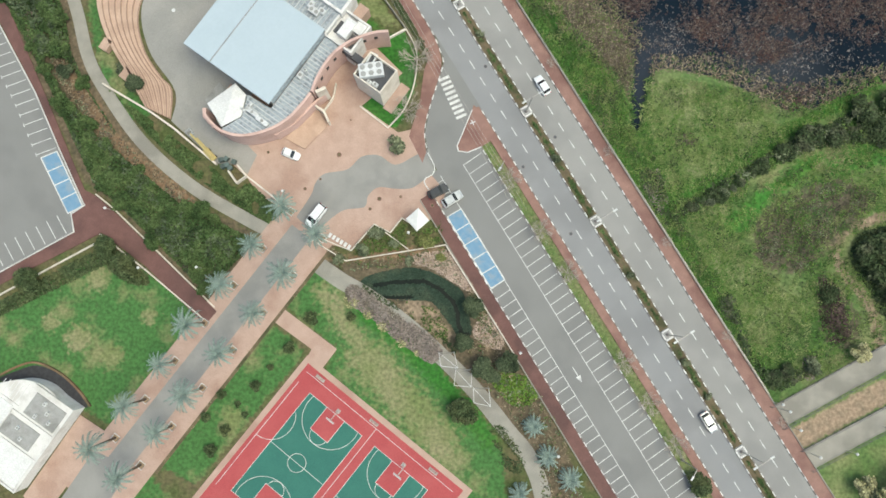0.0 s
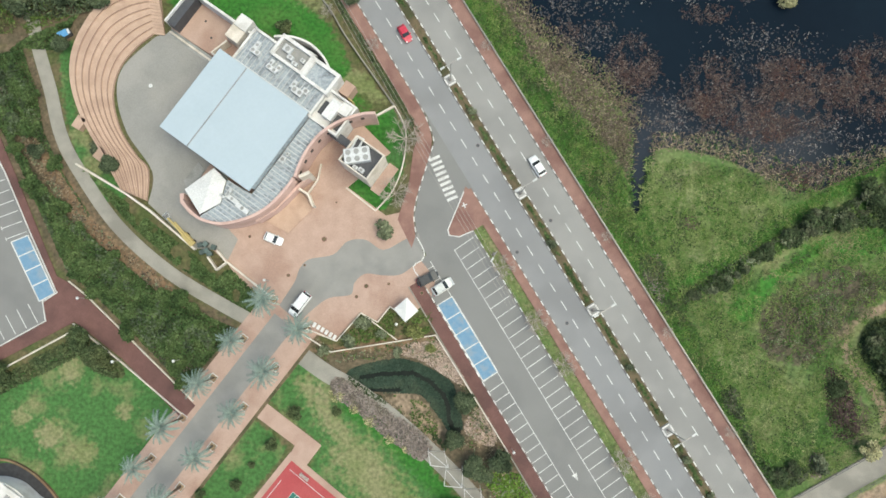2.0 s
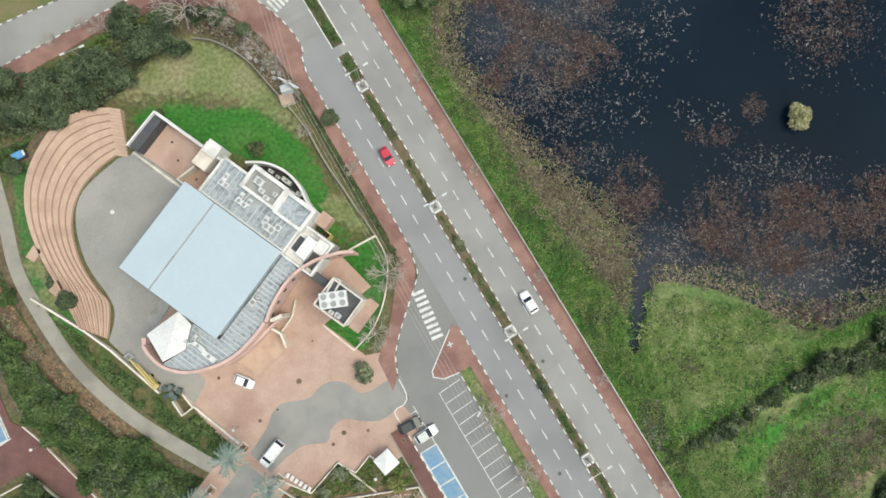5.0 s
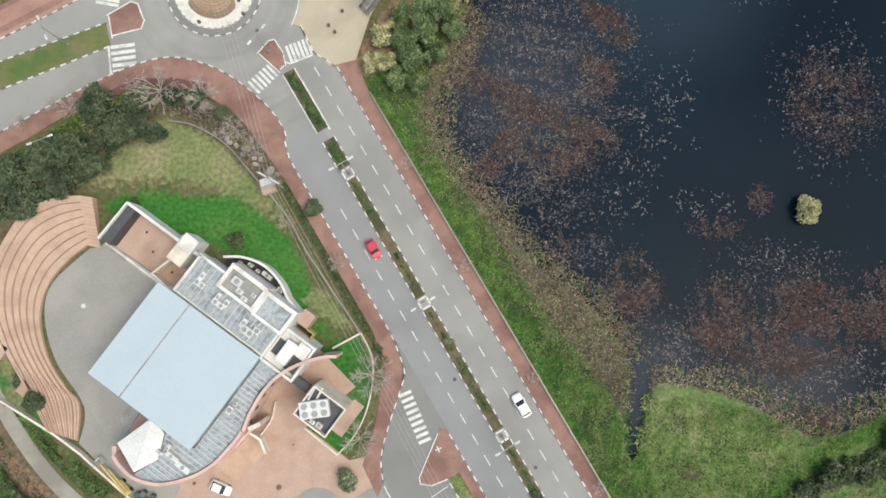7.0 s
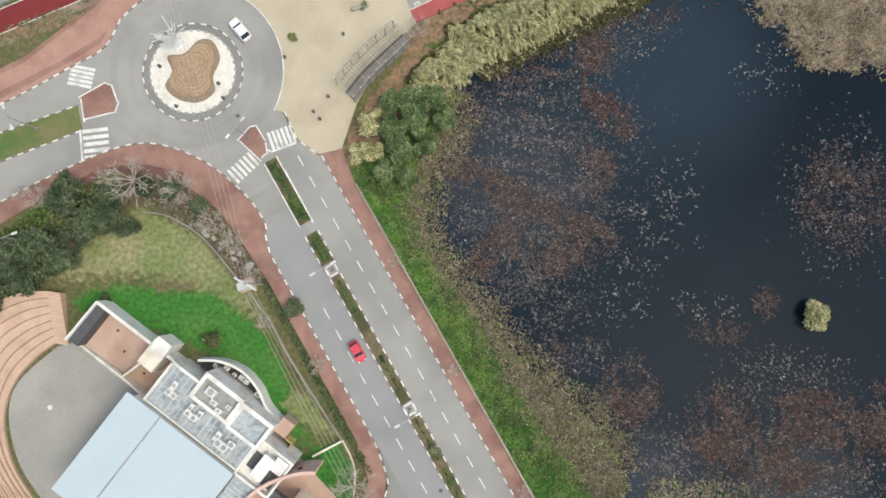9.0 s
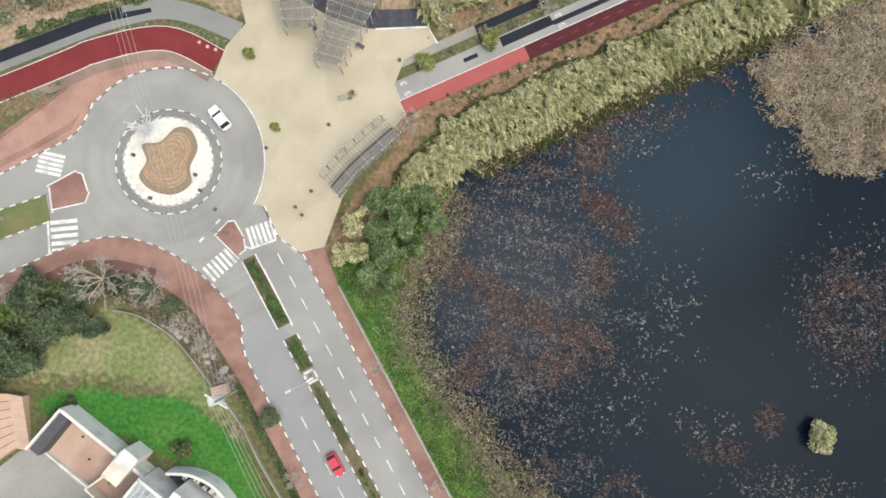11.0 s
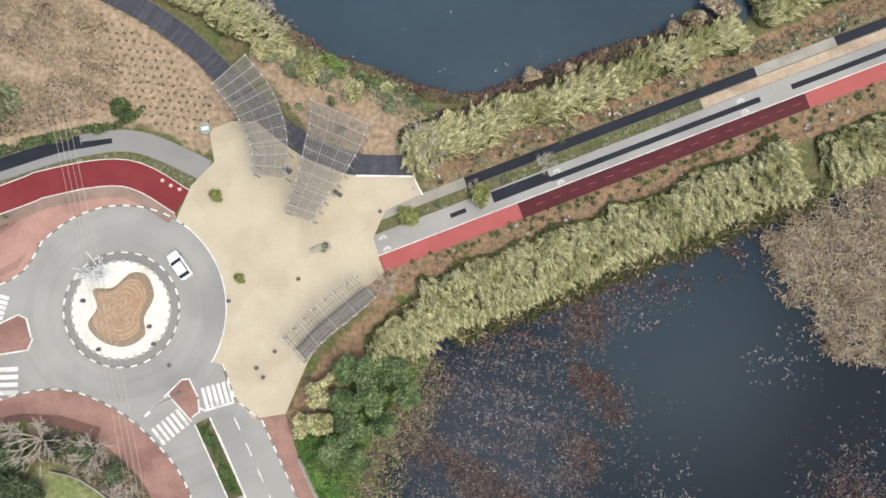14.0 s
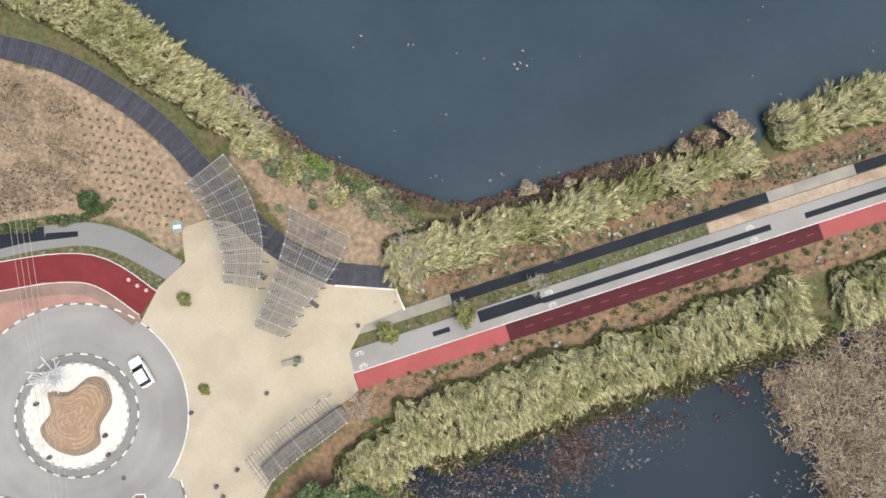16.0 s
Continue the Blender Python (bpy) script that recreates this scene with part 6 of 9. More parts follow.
for x, y in ((-39.6, 115.0), (-29.8, 112.4), (-36.5, 108.4), (-28.9, 110.0)):
    t = thing("island_spotlight", "small dark spotlight on a roundabout bed", "spotlight", pose(x, y, 0.3), "island spotlights")
    part("base", cylinder(0.3, 0.3, 0, 0.12), M["charcoal"], t)
    part("housing", cylinder(0.2, 0.26, 0.12, 0.5), M["charcoal"], t)
sculpt = thing("wire_sculpture", "spiky pale metal rod sculpture on a roundabout", "sculpture", pose(-37.4, 119.0, 0.3))
rs = np.random.RandomState(4)
for k in range(40):
    turn, up, reach = rs.uniform(0, 6.28), rs.uniform(0.25, 1.35), rs.uniform(1.6, 3.4)
    start = Vector((rs.uniform(-0.7, 0.7), rs.uniform(-0.7, 0.7), rs.uniform(0.3, 2.2)))
    d = Vector((math.cos(turn) * math.cos(up), math.sin(turn) * math.cos(up), math.sin(up))) * reach
    part("rod", box_mesh("rod", d.length, 0.09, 0.09, M["roof_membrane"]), None, sculpt, "", Matrix.Translation(start + d / 2) @ d.to_track_quat("X", "Z").to_matrix().to_4x4())
part("core", cylinder(0.35, 0.2, 0.1, 2.8, 0, 0, 10), M["roof_membrane"], sculpt)
part("foot", cylinder(1.3, 1.2, 0, 0.12, 0, 0, 20), M["roof_membrane"], sculpt)


# ================= fences, walls, pergolas, deck =================
def fence(name, line, label, step=2.5, height=1.1, rails=(0.5, 1.05), mat="steel"):
    f = thing(name, label, "fence")
    post = box_mesh("post", 0.08, 0.08, height, M[mat])
    for x, y, a in along(line, step):
        part("post", post, None, f, "", turned(x, y, 0.05, a))
    for z in rails:
        part("rail", wall_line(line, 0.07, z, z + 0.07), M[mat], f)
    return f


def low_wall(name, line, label, mat="cream_wall", h=0.8, thick=0.3):
    return tagged(part(name, wall_line(line, thick, 0, h), M[mat]), label, "wall", kind="structure")


fence("railing", [road(-36, 10.25), road(60, 10.25)], "grey steel railing along a lakeside pavement")
fence("railing", [road(60, 10.25), road(96.5, 10.25)], "grey steel railing along a marsh pavement")
low_wall("wall_kerb_lake", [road(-36, 10.35), road(150, 10.35)], "low pale edging wall beside a pavement", "concrete", 0.35, 0.2)
low_wall("wall_lawn", smooth([(-40.9, 90.8), (-36.6, 90.1), (-31.2, 87.0), (-26.5, 81.9), (-20.4, 74.8), (-17.1, 69.2), (-12.2, 62.0), (-7.3, 55.0)], 4, False), "pale stone garden wall round a lawn", "concrete", 0.8, 0.22)
low_wall("wall_lawn_south", [(-7.3, 55.0), (-12.0, 52.4)], "pale stone garden wall", h=0.7)
low_wall("wall_lawn_east", smooth([(-7.3, 55.0), (-5.2, 50.4), (-5.6, 44), (-7.6, 38.6), (-10.8, 34.8)], 4, False), "thin pale garden wall", h=0.5, thick=0.2)
low_wall("wall_plinth", [(-10.8, 34.8), (-16.4, 39.2)], "pale stone edge of a lawn", h=0.4)
low_wall("wall_arena", [(-67.4, 43.6), (-57.7, 37.9), (-53.0, 34.6), (-44.4, 27.4)], "pale retaining wall below an arena", h=1.0, thick=0.35)
low_wall("wall_arena_south", [(-38.6, 25.2), (-30.4, 18.8)], "pale retaining wall beside a forecourt", h=0.8)
low_wall("wall_pen", [(-41.9, 26.0), (-40.2, 23.6), (-38.4, 25.0), (-40.2, 27.2)], "pale walls of a waste bin pen", h=1.3)
low_wall("wall_car_park", [road(30, -27.25), road(150, -27.25)], "low pale edging wall beside a car park pavement", "concrete", 0.35, 0.22)
for k, (a, b) in enumerate((((-26, 12), (-24.2, 13.0)), ((-24.2, 13.0), (-17.8, 10.4)), ((-17.8, 10.4), (-13.3, 15.6)), ((-13.3, 15.6), (-10.2, 13.9)), ((-10.2, 13.9), (-7.9, 16.8)), ((-7.9, 16.8), (-6.6, 15.9)), ((-13.3, 15.6), (-6.6, 10.6)), ((-24.6, 12.0), (-18.8, 8.4)), ((-18.8, 8.4), (0.6, 11.5)), ((0.6, 11.5), road(66, -27.2)))):
    low_wall("wall_garden", [a, b], "pale stone wall of a stepped garden", h=0.62 + 0.013 * k, thick=0.18)
low_wall("wall_avenue_north", [(-66.8, 13.6), (-57.6, 6.6), (-46.0, -2.9)], "pale stone edge beside a walk", h=0.45, thick=0.2)
low_wall("wall_avenue_walk", [(-68, 21.5), (-64.4, 18.7), (-44.0, -0.6)], "pale stone edge beside a walk", h=0.45, thick=0.2)
low_wall("wall_lawn_west", [(-100, -3.4), (-86, 1.6), (-67.2, 12.0)], "pale stone edge above a hedge", h=0.5, thick=0.22)
for a, b, wd in (((63.6, -21.6), (92, -6.5), 4.4), ((68.8, -29.6), (95, -16.4), 4.0)):
    for side in (1, -1):
        fence("bridge_railing", offset([a, b], side * (wd / 2 + 0.1)), "dark steel railing of a causeway", 2.5, 1.1, (0.5, 1.05), "charcoal")

# zigzag trellis over the creek path
trellis = thing("path_trellis", "zigzag white steel frames over a footpath", "trellis")
for quad in ([(-0.7, -9.1), (2.2, -9.1), (2.9, -12.0), (-0.3, -11.6)], [(2.5, -12.3), (5.5, -12.3), (5.4, -15.5), (2.2, -15.2)], [(5.8, -15.7), (8.7, -15.7), (9.0, -19.1), (5.9, -18.4)]):
    part("bar", wall_line(quad, 0.1, 2.3, 2.4, True), M["canvas"], trellis)
    part("bar", wall_line([quad[0], quad[2]], 0.07, 2.3, 2.38), M["canvas"], trellis)
    for x, y in quad:
        part("post", box(x - 0.05, x + 0.05, y - 0.05, y + 0.05, 0, 2.3, 0.01), M["canvas"], trellis)


def pergola(label, left, right, height, rails, slats, posts):
    """A slatted roof on posts between two edge lines."""
    t = thing("pergola", label, "pergola")
    n = 81
    def even(line):
        total = sum(math.dist(a, b) for a, b in zip(line, line[1:]))
        p = [(q[0], q[1]) for q in along(line, total / (n - 1) - 1e-6)]
        return (p + [line[-1]] * n)[:n]
    le, ri = even(left), even(right)
    mid = lambda f: [(a[0] + (b[0] - a[0]) * f, a[1] + (b[1] - a[1]) * f) for a, b in zip(le, ri)]
    for k in range(rails):
        edge = k in (0, rails - 1) or k % 5 == 0
        part("rail", wall_line(mid(k / (rails - 1)), 0.08 if edge else 0.06, height, height + 0.08), M["pale_steel" if edge else "timber"], t)
    for k in range(slats):
        i = round(k * (n - 1) / (slats - 1))
        a, b = le[i], ri[i]
        d = math.dist(a, b) + 0.4
        bold = k % 8 == 0
        part("slat", box_mesh("slat", d, 0.08 if bold else 0.07, 0.06, M["pale_steel" if bold else "timber"]), None, t, "", turned((a[0] + b[0]) / 2, (a[1] + b[1]) / 2, height + 0.085, math.atan2(b[1] - a[1], b[0] - a[0])))
    for k in range(posts):
        i = round(k * (n - 1) / (posts - 1))
        for f in (0.0, 1.0):
            x, y = mid(f)[i]
            post = part("post", cylinder(0.09, 0.09, 0.1, height, 0, 0, 8), M["steel"], t, "", pose(x, y, 0))
            part("cap", cylinder(0.1, 0.1, height + 0.1, height + 0.22, 0, 0, 8), M["machine"], post, "pale cap")
    return t


pergola("curved steel pergola with weathered slats over a boardwalk end", smooth([(-23.9, 147.1), (-20.4, 143.6), (-18.3, 140.4), (-17.2, 137.8), (-16.9, 135.3)], 5, False), smooth([(-19.9, 151.6), (-16.6, 148.4), (-14.2, 144.6), (-12.7, 140.4), (-12.4, 135.2)], 5, False), 4.0, 16, 79, 12)
pergola("fan-shaped steel pergola with weathered slats over a square", smooth([(-10.0, 146.3), (-9.8, 143.5), (-10.2, 138.7), (-10.9, 134.0), (-11.8, 130.4)], 5, False), smooth([(-1.8, 143.8), (-2.6, 140.5), (-4.3, 136.7), (-6.2, 133.4), (-7.9, 129.6)], 5, False), 4.2, 16, 79, 11)
pergola("curved slatted steel pergola on a square", smooth([(-1.2, 122.7), (-4.4, 119.8), (-7.4, 116.6), (-10.2, 113.0)], 5, False), smooth([(1.9, 120.1), (-1.0, 117.0), (-4.2, 113.8), (-7.1, 110.0)], 5, False), 3.4, 5, 33, 8)
NEAR_EDGE = smooth([(-1.2, 122.7), (-4.4, 119.8), (-7.4, 116.6), (-10.2, 113.0)], 5, False)
FAR_EDGE = smooth([(1.9, 120.1), (-1.0, 117.0), (-4.2, 113.8), (-7.1, 110.0)], 5, False)


def seat_line(f):
    return [(a[0] + (b[0] - a[0]) * f, a[1] + (b[1] - a[1]) * f) for a, b in zip(NEAR_EDGE, FAR_EDGE)]


bench = thing("curved_bench", "long curved plank bench under a slatted pergola", "bench")
for k in range(6):
    part("plank", wall_line(seat_line(0.56 + 0.08 * k), 0.27, 0.5, 0.58), M["timber"], bench, "weathered grey plank")
part("backrest", wall_line(seat_line(0.5), 0.12, 0.2, 1.1), M["charcoal"], bench, "dark curved backrest")
part("support", wall_line(seat_line(0.78), 0.3, 0.15, 0.5), M["charcoal"], bench)

DECK_LINE = smooth([(-130, 143), (-90, 160), (-70, 163.2), (-54.2, 161.8), (-46.2, 161.0), (-37.8, 158.2), (-29.6, 154.0), (-22.7, 148.6), (-16.8, 144.2), (-11.1, 140.8), (-6.6, 139.4), (-2.9, 138.7), (5.0, 139.4)], 6, False)
deck = patch("floor_boardwalk", strip(DECK_LINE, 1.55, 1.55), 0.2, "deck", "dark plank boardwalk along a lake", "boardwalk")
plank = box_mesh("plank", 0.42, 3.2, 0.05, M["deck"])
for x, y, a in along([p for p in DECK_LINE if p[0] > -75], 0.45):
    part("plank", plank, None, deck, "", turned(x, y, 0.203, a))
fence("boardwalk_rail", offset([p for p in DECK_LINE if -70 < p[0] < -20], 1.6), "low timber rail of a boardwalk", 2.0, 0.6, (0.5,), "timber")
low_wall("wall_deck_edge", [(-3.2, 137.1), (5.0, 137.9), (6.7, 135.4)], "white edge strip of a boardwalk", "white_wall", 0.3, 0.25)

# ================= cables =================
mast = thing("utility_pole", "pale utility pole with crossarms carrying cables", "utility pole", pose(-21.2, 79.6, 0))
part("pole", cylinder(0.22, 0.14, 0, 10.2), M["concrete"], mast)
part("crossarm", box(-1.9, 1.9, -0.12, 0.12, 9.3, 9.55, 0.02), M["machine"], mast, "pale crossarm", pose(0, 0, 0, 0, 0, -28))
part("crossarm", box(-1.2, 1.2, -0.1, 0.1, 8.2, 8.4, 0.02), M["machine"], mast, "pale crossarm", pose(0, 0, 0, 0, 0, -28))
part("transformer", box(-0.9, 0.9, -0.6, 0.6, 6.0, 7.8, 0.08), M["machine"], mast, "pale transformer box", pose(-0.9, -0.3, 0, 0, 0, 20))
for k in range(4):
    o = (k - 1.5) * 0.75
    for nm, pts in (("cable_north", [(-21.2 + o, 79.6 - o * 0.5, 9.6), (-26 + o, 95, 8.9), (-31.5 + o, 112, 8.9), (-41 + o, 140, 9.8)]), ("cable_south", [(-21.2 + o, 79.6 - o * 0.5, 9.6), (-12.5 + o, 64, 9.0), (-2 + o, 45.5, 8.8), (8 + o, 28, 9.6), (14 + o, 17, 10.2)])):
        cu = bpy.data.curves.new("cable", "CURVE")
        cu.dimensions, cu.bevel_depth, cu.bevel_resolution = "3D", 0.022, 0
        sp = cu.splines.new("POLY")
        sp.points.add(len(pts) - 1)
        for q, p in zip(sp.points, pts):
            q.co = (*p, 1)
        me = bpy.data.meshes.new("cable")
        tmp = bpy.data.objects.new("cable_tmp", cu)
        me = bpy.data.meshes.new_from_object(tmp)
        bpy.data.objects.remove(tmp)
        me.materials.clear()
        me.materials.append(M["wire"])
        tagged(new("power_cable", me), "thin overhead power cable", "cable", "overhead cables")


# ================= cars =================
def car(label, x, y, heading, paint, length=4.4, width=1.8, height=1.48, boxy=False, z=0.07):
    t = thing("car" if not boxy else "van", label, "car" if not boxy else "van", turned(x, y, z, heading))
    L, W, H = length / 2, width / 2, height
    def loft(rows, mat, name, lab=""):
        bm = bmesh.new()
        vs = [[bm.verts.new((px, s * w, pz)) for s in (-1, 1)] for px, w, pz in rows]
        for a, b in zip(vs, vs[1:]):
            bm.faces.new((a[0], b[0], b[1], a[1]))
        low = [[bm.verts.new((v.co.x, v.co.y * 1.03, base)) for v in pair] for pair in vs]
        for a, b, c, d in zip(vs, vs[1:], low, low[1:]):
            bm.faces.new((a[0], c[0], d[0], b[0]))
            bm.faces.new((a[1], b[1], d[1], c[1]))
        bm.faces.new((vs[0][0], vs[0][1], low[0][1], low[0][0]))
        bm.faces.new((vs[-1][1], vs[-1][0], low[-1][0], low[-1][1]))
        bmesh.ops.recalc_face_normals(bm, faces=bm.faces)
        bmesh.ops.bevel(bm, geom=list(bm.edges), offset=0.05, segments=2, affect="EDGES")
        return part(name, bm, M[mat], t, lab)
    belt = H * 0.6
    base = 0.28
    loft([(-L, W * 0.82, belt * 0.8), (-L + 0.12, W * 0.92, belt * 0.97), (-L + 0.6, W, belt), (L * 0.35, W, belt), (L - 0.35, W * 0.93, belt * 0.86), (L, W * 0.75, belt * 0.66)], paint, "body")
    base = belt - 0.04
    front = 0.62 if boxy else 0.42
    back = -0.97 if boxy else -0.86
    cab = [(L * back, W * 0.84, belt + 0.02), (L * (back + 0.12), W * 0.78, H * 0.97), (L * -0.1, W * 0.78, H), (L * (front - 0.28), W * 0.77, H * 0.97), (L * front, W * 0.86, belt + 0.02)]
    loft(cab, "glass", "window_band", "dark car windows")
    base = H * 0.95
    part("roof", box(L * (back + (0.1 if boxy else 0.2)), L * (front - 0.3), -W * 0.77, W * 0.77, H * 0.955, H + 0.02, 0.02), M[paint], t)
    for sx in (-0.62, 0.6):
        for sy in (-1, 1):
            w = part("wheel", cylinder(0.32, 0.32, -0.1, 0.1, 0, 0, 16), M["tyre"], t, "", pose(L * sx, sy * (W - 0.1), 0.32, 90, 0, 0))
            part("rim", cylinder(0.19, 0.19, -0.11, 0.11, 0, 0, 10), M["steel"], w)
    for sy in (-1, 1):
        part("headlight", box(L - 0.22, L - 0.02, sy * W * 0.68 - 0.15, sy * W * 0.68 + 0.15, belt * 0.62, belt * 0.8, 0.03), M["machine"], t, "clear headlight")
        part("tail_light", box(-L - 0.01, -L + 0.1, sy * W * 0.7 - 0.12, sy * W * 0.7 + 0.12, belt * 0.7, belt * 0.92, 0.02), M["car_red"], t, "red tail light")
        part("mirror", box(L * 0.3, L * 0.3 + 0.18, sy * (W + 0.08) - 0.09, sy * (W + 0.08) + 0.09, belt - 0.05, belt + 0.12, 0.03), M[paint], t)
    return t


car("white small hatchback parked on a pink forecourt", -29.8, 29.4, radians(-22), "car_white", 3.7, 1.65, 1.45, False, 0.18)
car("black car parked in a bay", -0.9, 22.0, radians(27), "car_black", 4.3, 1.8)
car("silver car parked in a bay", 1.9, 20.5, radians(32), "car_silver", 4.4, 1.8)
car("white van on an asphalt avenue", -24.6, 17.2, radians(233), "car_white", 5.0, 1.95, 1.95, True, 0.18)
car("white hatchback driving round a roundabout", -26.6, 121.5, radians(131), "car_white", 4.3, 1.8)
car("red hatchback driving on a dual carriageway", -5.4, 69.2, ROAD_TURN, "car_red", 3.6, 1.62)
x, y = road(23.0, 5.4)
car("white estate car driving on a dual carriageway", x, y, ROAD_TURN + math.pi, "car_white", 4.2, 1.75)
x, y = road(95.0, -2.4)
car("white saloon driving on a dual carriageway", x, y, ROAD_TURN, "car_silver", 4.1, 1.72)


# ================= plants =================
def clump_points(r, n, seed, flat=0.75, lobes=9, hollow=0.55):
    """Places of leaves on the outside of a lumpy crown of radius r about the origin."""
    g = np.random.RandomState(seed)
    c = g.normal(0, 1, (lobes, 3))
    c /= np.linalg.norm(c, axis=1)[:, None]
    c *= r * g.uniform(0.35, 0.72, lobes)[:, None]
    c[:, 2] = np.abs(c[:, 2]) * flat
    rad = r * g.uniform(0.28, 0.5, lobes)
    k = g.randint(0, lobes, n)
    v = g.normal(0, 1, (n, 3))
    v /= np.linalg.norm(v, axis=1)[:, None]
    p = c[k] + v * (rad[k] * g.uniform(hollow, 1.08, n))[:, None]
    p[:, 2] *= flat
    return p


def limb(bm, a, b, r0, r1, seg=6):
    d = Vector(b) - Vector(a)
    m = Matrix.Translation((Vector(a) + Vector(b)) / 2) @ d.to_track_quat("Z", "Y").to_matrix().to_4x4()
    bmesh.ops.create_cone(bm, cap_ends=True, segments=seg, radius1=r0, radius2=r1, depth=d.length, matrix=m)


def tree_model(r, height, mat, leaves, seed, label, name="tree", leaf=0.34, lobes=11, flat=0.8):
    g = random.Random(seed)
    t = thing(name, label, name.replace("_", " "))
    top = height - r * 0.7
    bm = bmesh.new()
    limb(bm, (0, 0, -0.2), (0.1, 0.05, top * 0.6), r * 0.09, r * 0.06, 8)
    for k in range(6):
        a = k * 1.05 + g.uniform(-0.3, 0.3)
        limb(bm, (0.1, 0.05, top * g.uniform(0.45, 0.6)), (math.cos(a) * r * 0.55, math.sin(a) * r * 0.55, top + g.uniform(-0.1, 0.3) * r), r * 0.045, r * 0.015, 5)
    part("trunk", bm, M["bark"], t, "brown bark trunk with limbs")
    p = clump_points(r, leaves, seed, flat, lobes)
    p[:, 2] += top - 0.1 * r
    part("crown", leaves_mesh("crown", p, leaf, M[mat], seed + 1), None, t, "")
    return t


def plant_copies(model, places, group):
    """The model itself at the first place, copies at the rest; each place is x, y, size."""
    g = random.Random(len(places))
    model["group"] = group
    first = True
    for x, y, s in places:
        m = Matrix.LocRotScale((x, y, 0.0), Euler((0, 0, g.uniform(0, 6.28))), None)
        if first:
            model.matrix_basis = m @ Matrix.Scale(s, 4)
            first = False
        else:
            c = copy_thing(model, m)
            c.scale = (s, s, s * g.uniform(0.85, 1.1))


def bush(r, mat, n, seed, label, leaf=0.28):
    t = thing("bush", label, "bush")
    bm = bmesh.new()
    for k in range(5):
        a = k * 1.26
        limb(bm, (0, 0, -0.1), (math.cos(a) * r * 0.5, math.sin(a) * r * 0.5, r * 0.8), 0.05 * r, 0.02 * r, 5)
    part("branch_base", bm, M["bark"], t)
    p = clump_points(r, n, seed, 0.8, 10)
    p[:, 2] += r * 0.45
    p[:, 2] = np.maximum(p[:, 2], 0.05)
    part("foliage", leaves_mesh("foliage", p, leaf, M[mat], seed), None, t)
    return t


def bare_tree(r, height, seed, label, twigs=150):
    g = np.random.RandomState(seed)
    t = thing("bare_tree", label, "tree")
    bm = bmesh.new()
    limb(bm, (0, 0, -0.2), (0, 0, height * 0.35), 0.1, 0.07, 6)
    part("trunk", bm, M["bark"], t, "grey trunk")
    quads = []
    def sprig(a, d, ln, w, depth):
        b = a + d * ln
        side = np.cross(d, [0, 0, 1.0])
        side = side / (np.linalg.norm(side) + 1e-6) * w
        quads.extend([a - side, a + side, b + side * 0.6, b - side * 0.6])
        if depth:
            for _ in range(4 if depth > 1 else 4):
                e = d + g.normal(0, 0.45, 3)
                e[2] = e[2] * 0.7 + 0.12
                e /= np.linalg.norm(e)
                sprig(a + d * ln * g.uniform(0.45, 1.0), e, ln * g.uniform(0.5, 0.75), w * 0.6, depth - 1)
    for k in range(9):
        a = k * 0.7 + g.uniform(-0.2, 0.2)
        d = np.array([math.cos(a), math.sin(a), g.uniform(0.35, 1.1)])
        d /= np.linalg.norm(d)
        sprig(np.array([0, 0, height * 0.33]), d, r * 0.55, 0.065, 3)
    part("bare_crown", fast_mesh("bare_crown", np.array(quads), 4, M["bare_twig"]), None, t, "leafless grey branches")
    return t


# --- date palms along the avenue ---
def palm_model(height, reach, fronds, mat, seed, label, name="palm_tree"):
    g = np.random.RandomState(seed)
    t = thing(name, label, "palm tree")
    bm = bmesh.new()
    n = max(3, int(height / 0.8))
    for k in range(n):
        z0, z1 = height * k / n, height * (k + 1) / n
        limb(bm, (0, 0, z0 - 0.02), (0, 0, z1), 0.27 - 0.09 * k / n, 0.23 - 0.09 * k / n, 8)
    part("trunk", bm, M["bark"], t, "ringed brown palm trunk")
    quads = []
    for k in range(fronds):
        a = k * 2.39996 + g.uniform(-0.15, 0.15)
        up = 0.1 + 0.95 * (1 - k / fronds) ** 1.3
        ln = reach * g.uniform(0.8, 1.1)
        prev = np.array([0.0, 0.0, height])
        h = np.array([math.cos(a), math.sin(a), 0])
        s = np.array([-math.sin(a), math.cos(a), 0])
        for j in range(9):
            ang = up - 0.2 * j
            d = h * math.cos(ang) + np.array([0, 0, math.sin(ang)])
            nxt = prev + d * ln / 9
            w = 0.045
            quads.extend([prev - s * w, prev + s * w, nxt + s * w * 0.7, nxt - s * w * 0.7])
            if j > 0:
                for sgn in (-1, 1):
                    for f in (0.15, 0.5, 0.85):
                        p = prev + (nxt - prev) * f
                        L = ln * 0.15 * (1.1 - 0.07 * j) * g.uniform(0.8, 1.15)
                        q = p + (s * sgn * 0.6 + d * 0.8) * L + np.array([0, 0, 0.15 * L])
                        o = d * 0.05
                        quads.extend([p - o, p + o, q + o * 0.3, q - o * 0.3])
            prev = nxt
    part("crown", fast_mesh("crown", np.array(quads), 4, M[mat]), None, t, "arching blue-green fronds")
    return t


PALMS = [(-62.1 + 32.4 * k / 6, -25.3 + 43.4 * k / 6) for k in range(7)] + [(-57.1 + 33.6 * k / 6, -30.3 + 43.1 * k / 6) for k in range(7)]
palm = palm_model(9.2, 3.75, 32, "leaf_grey", 3, "tall date palm with blue-green fronds on a paved avenue")
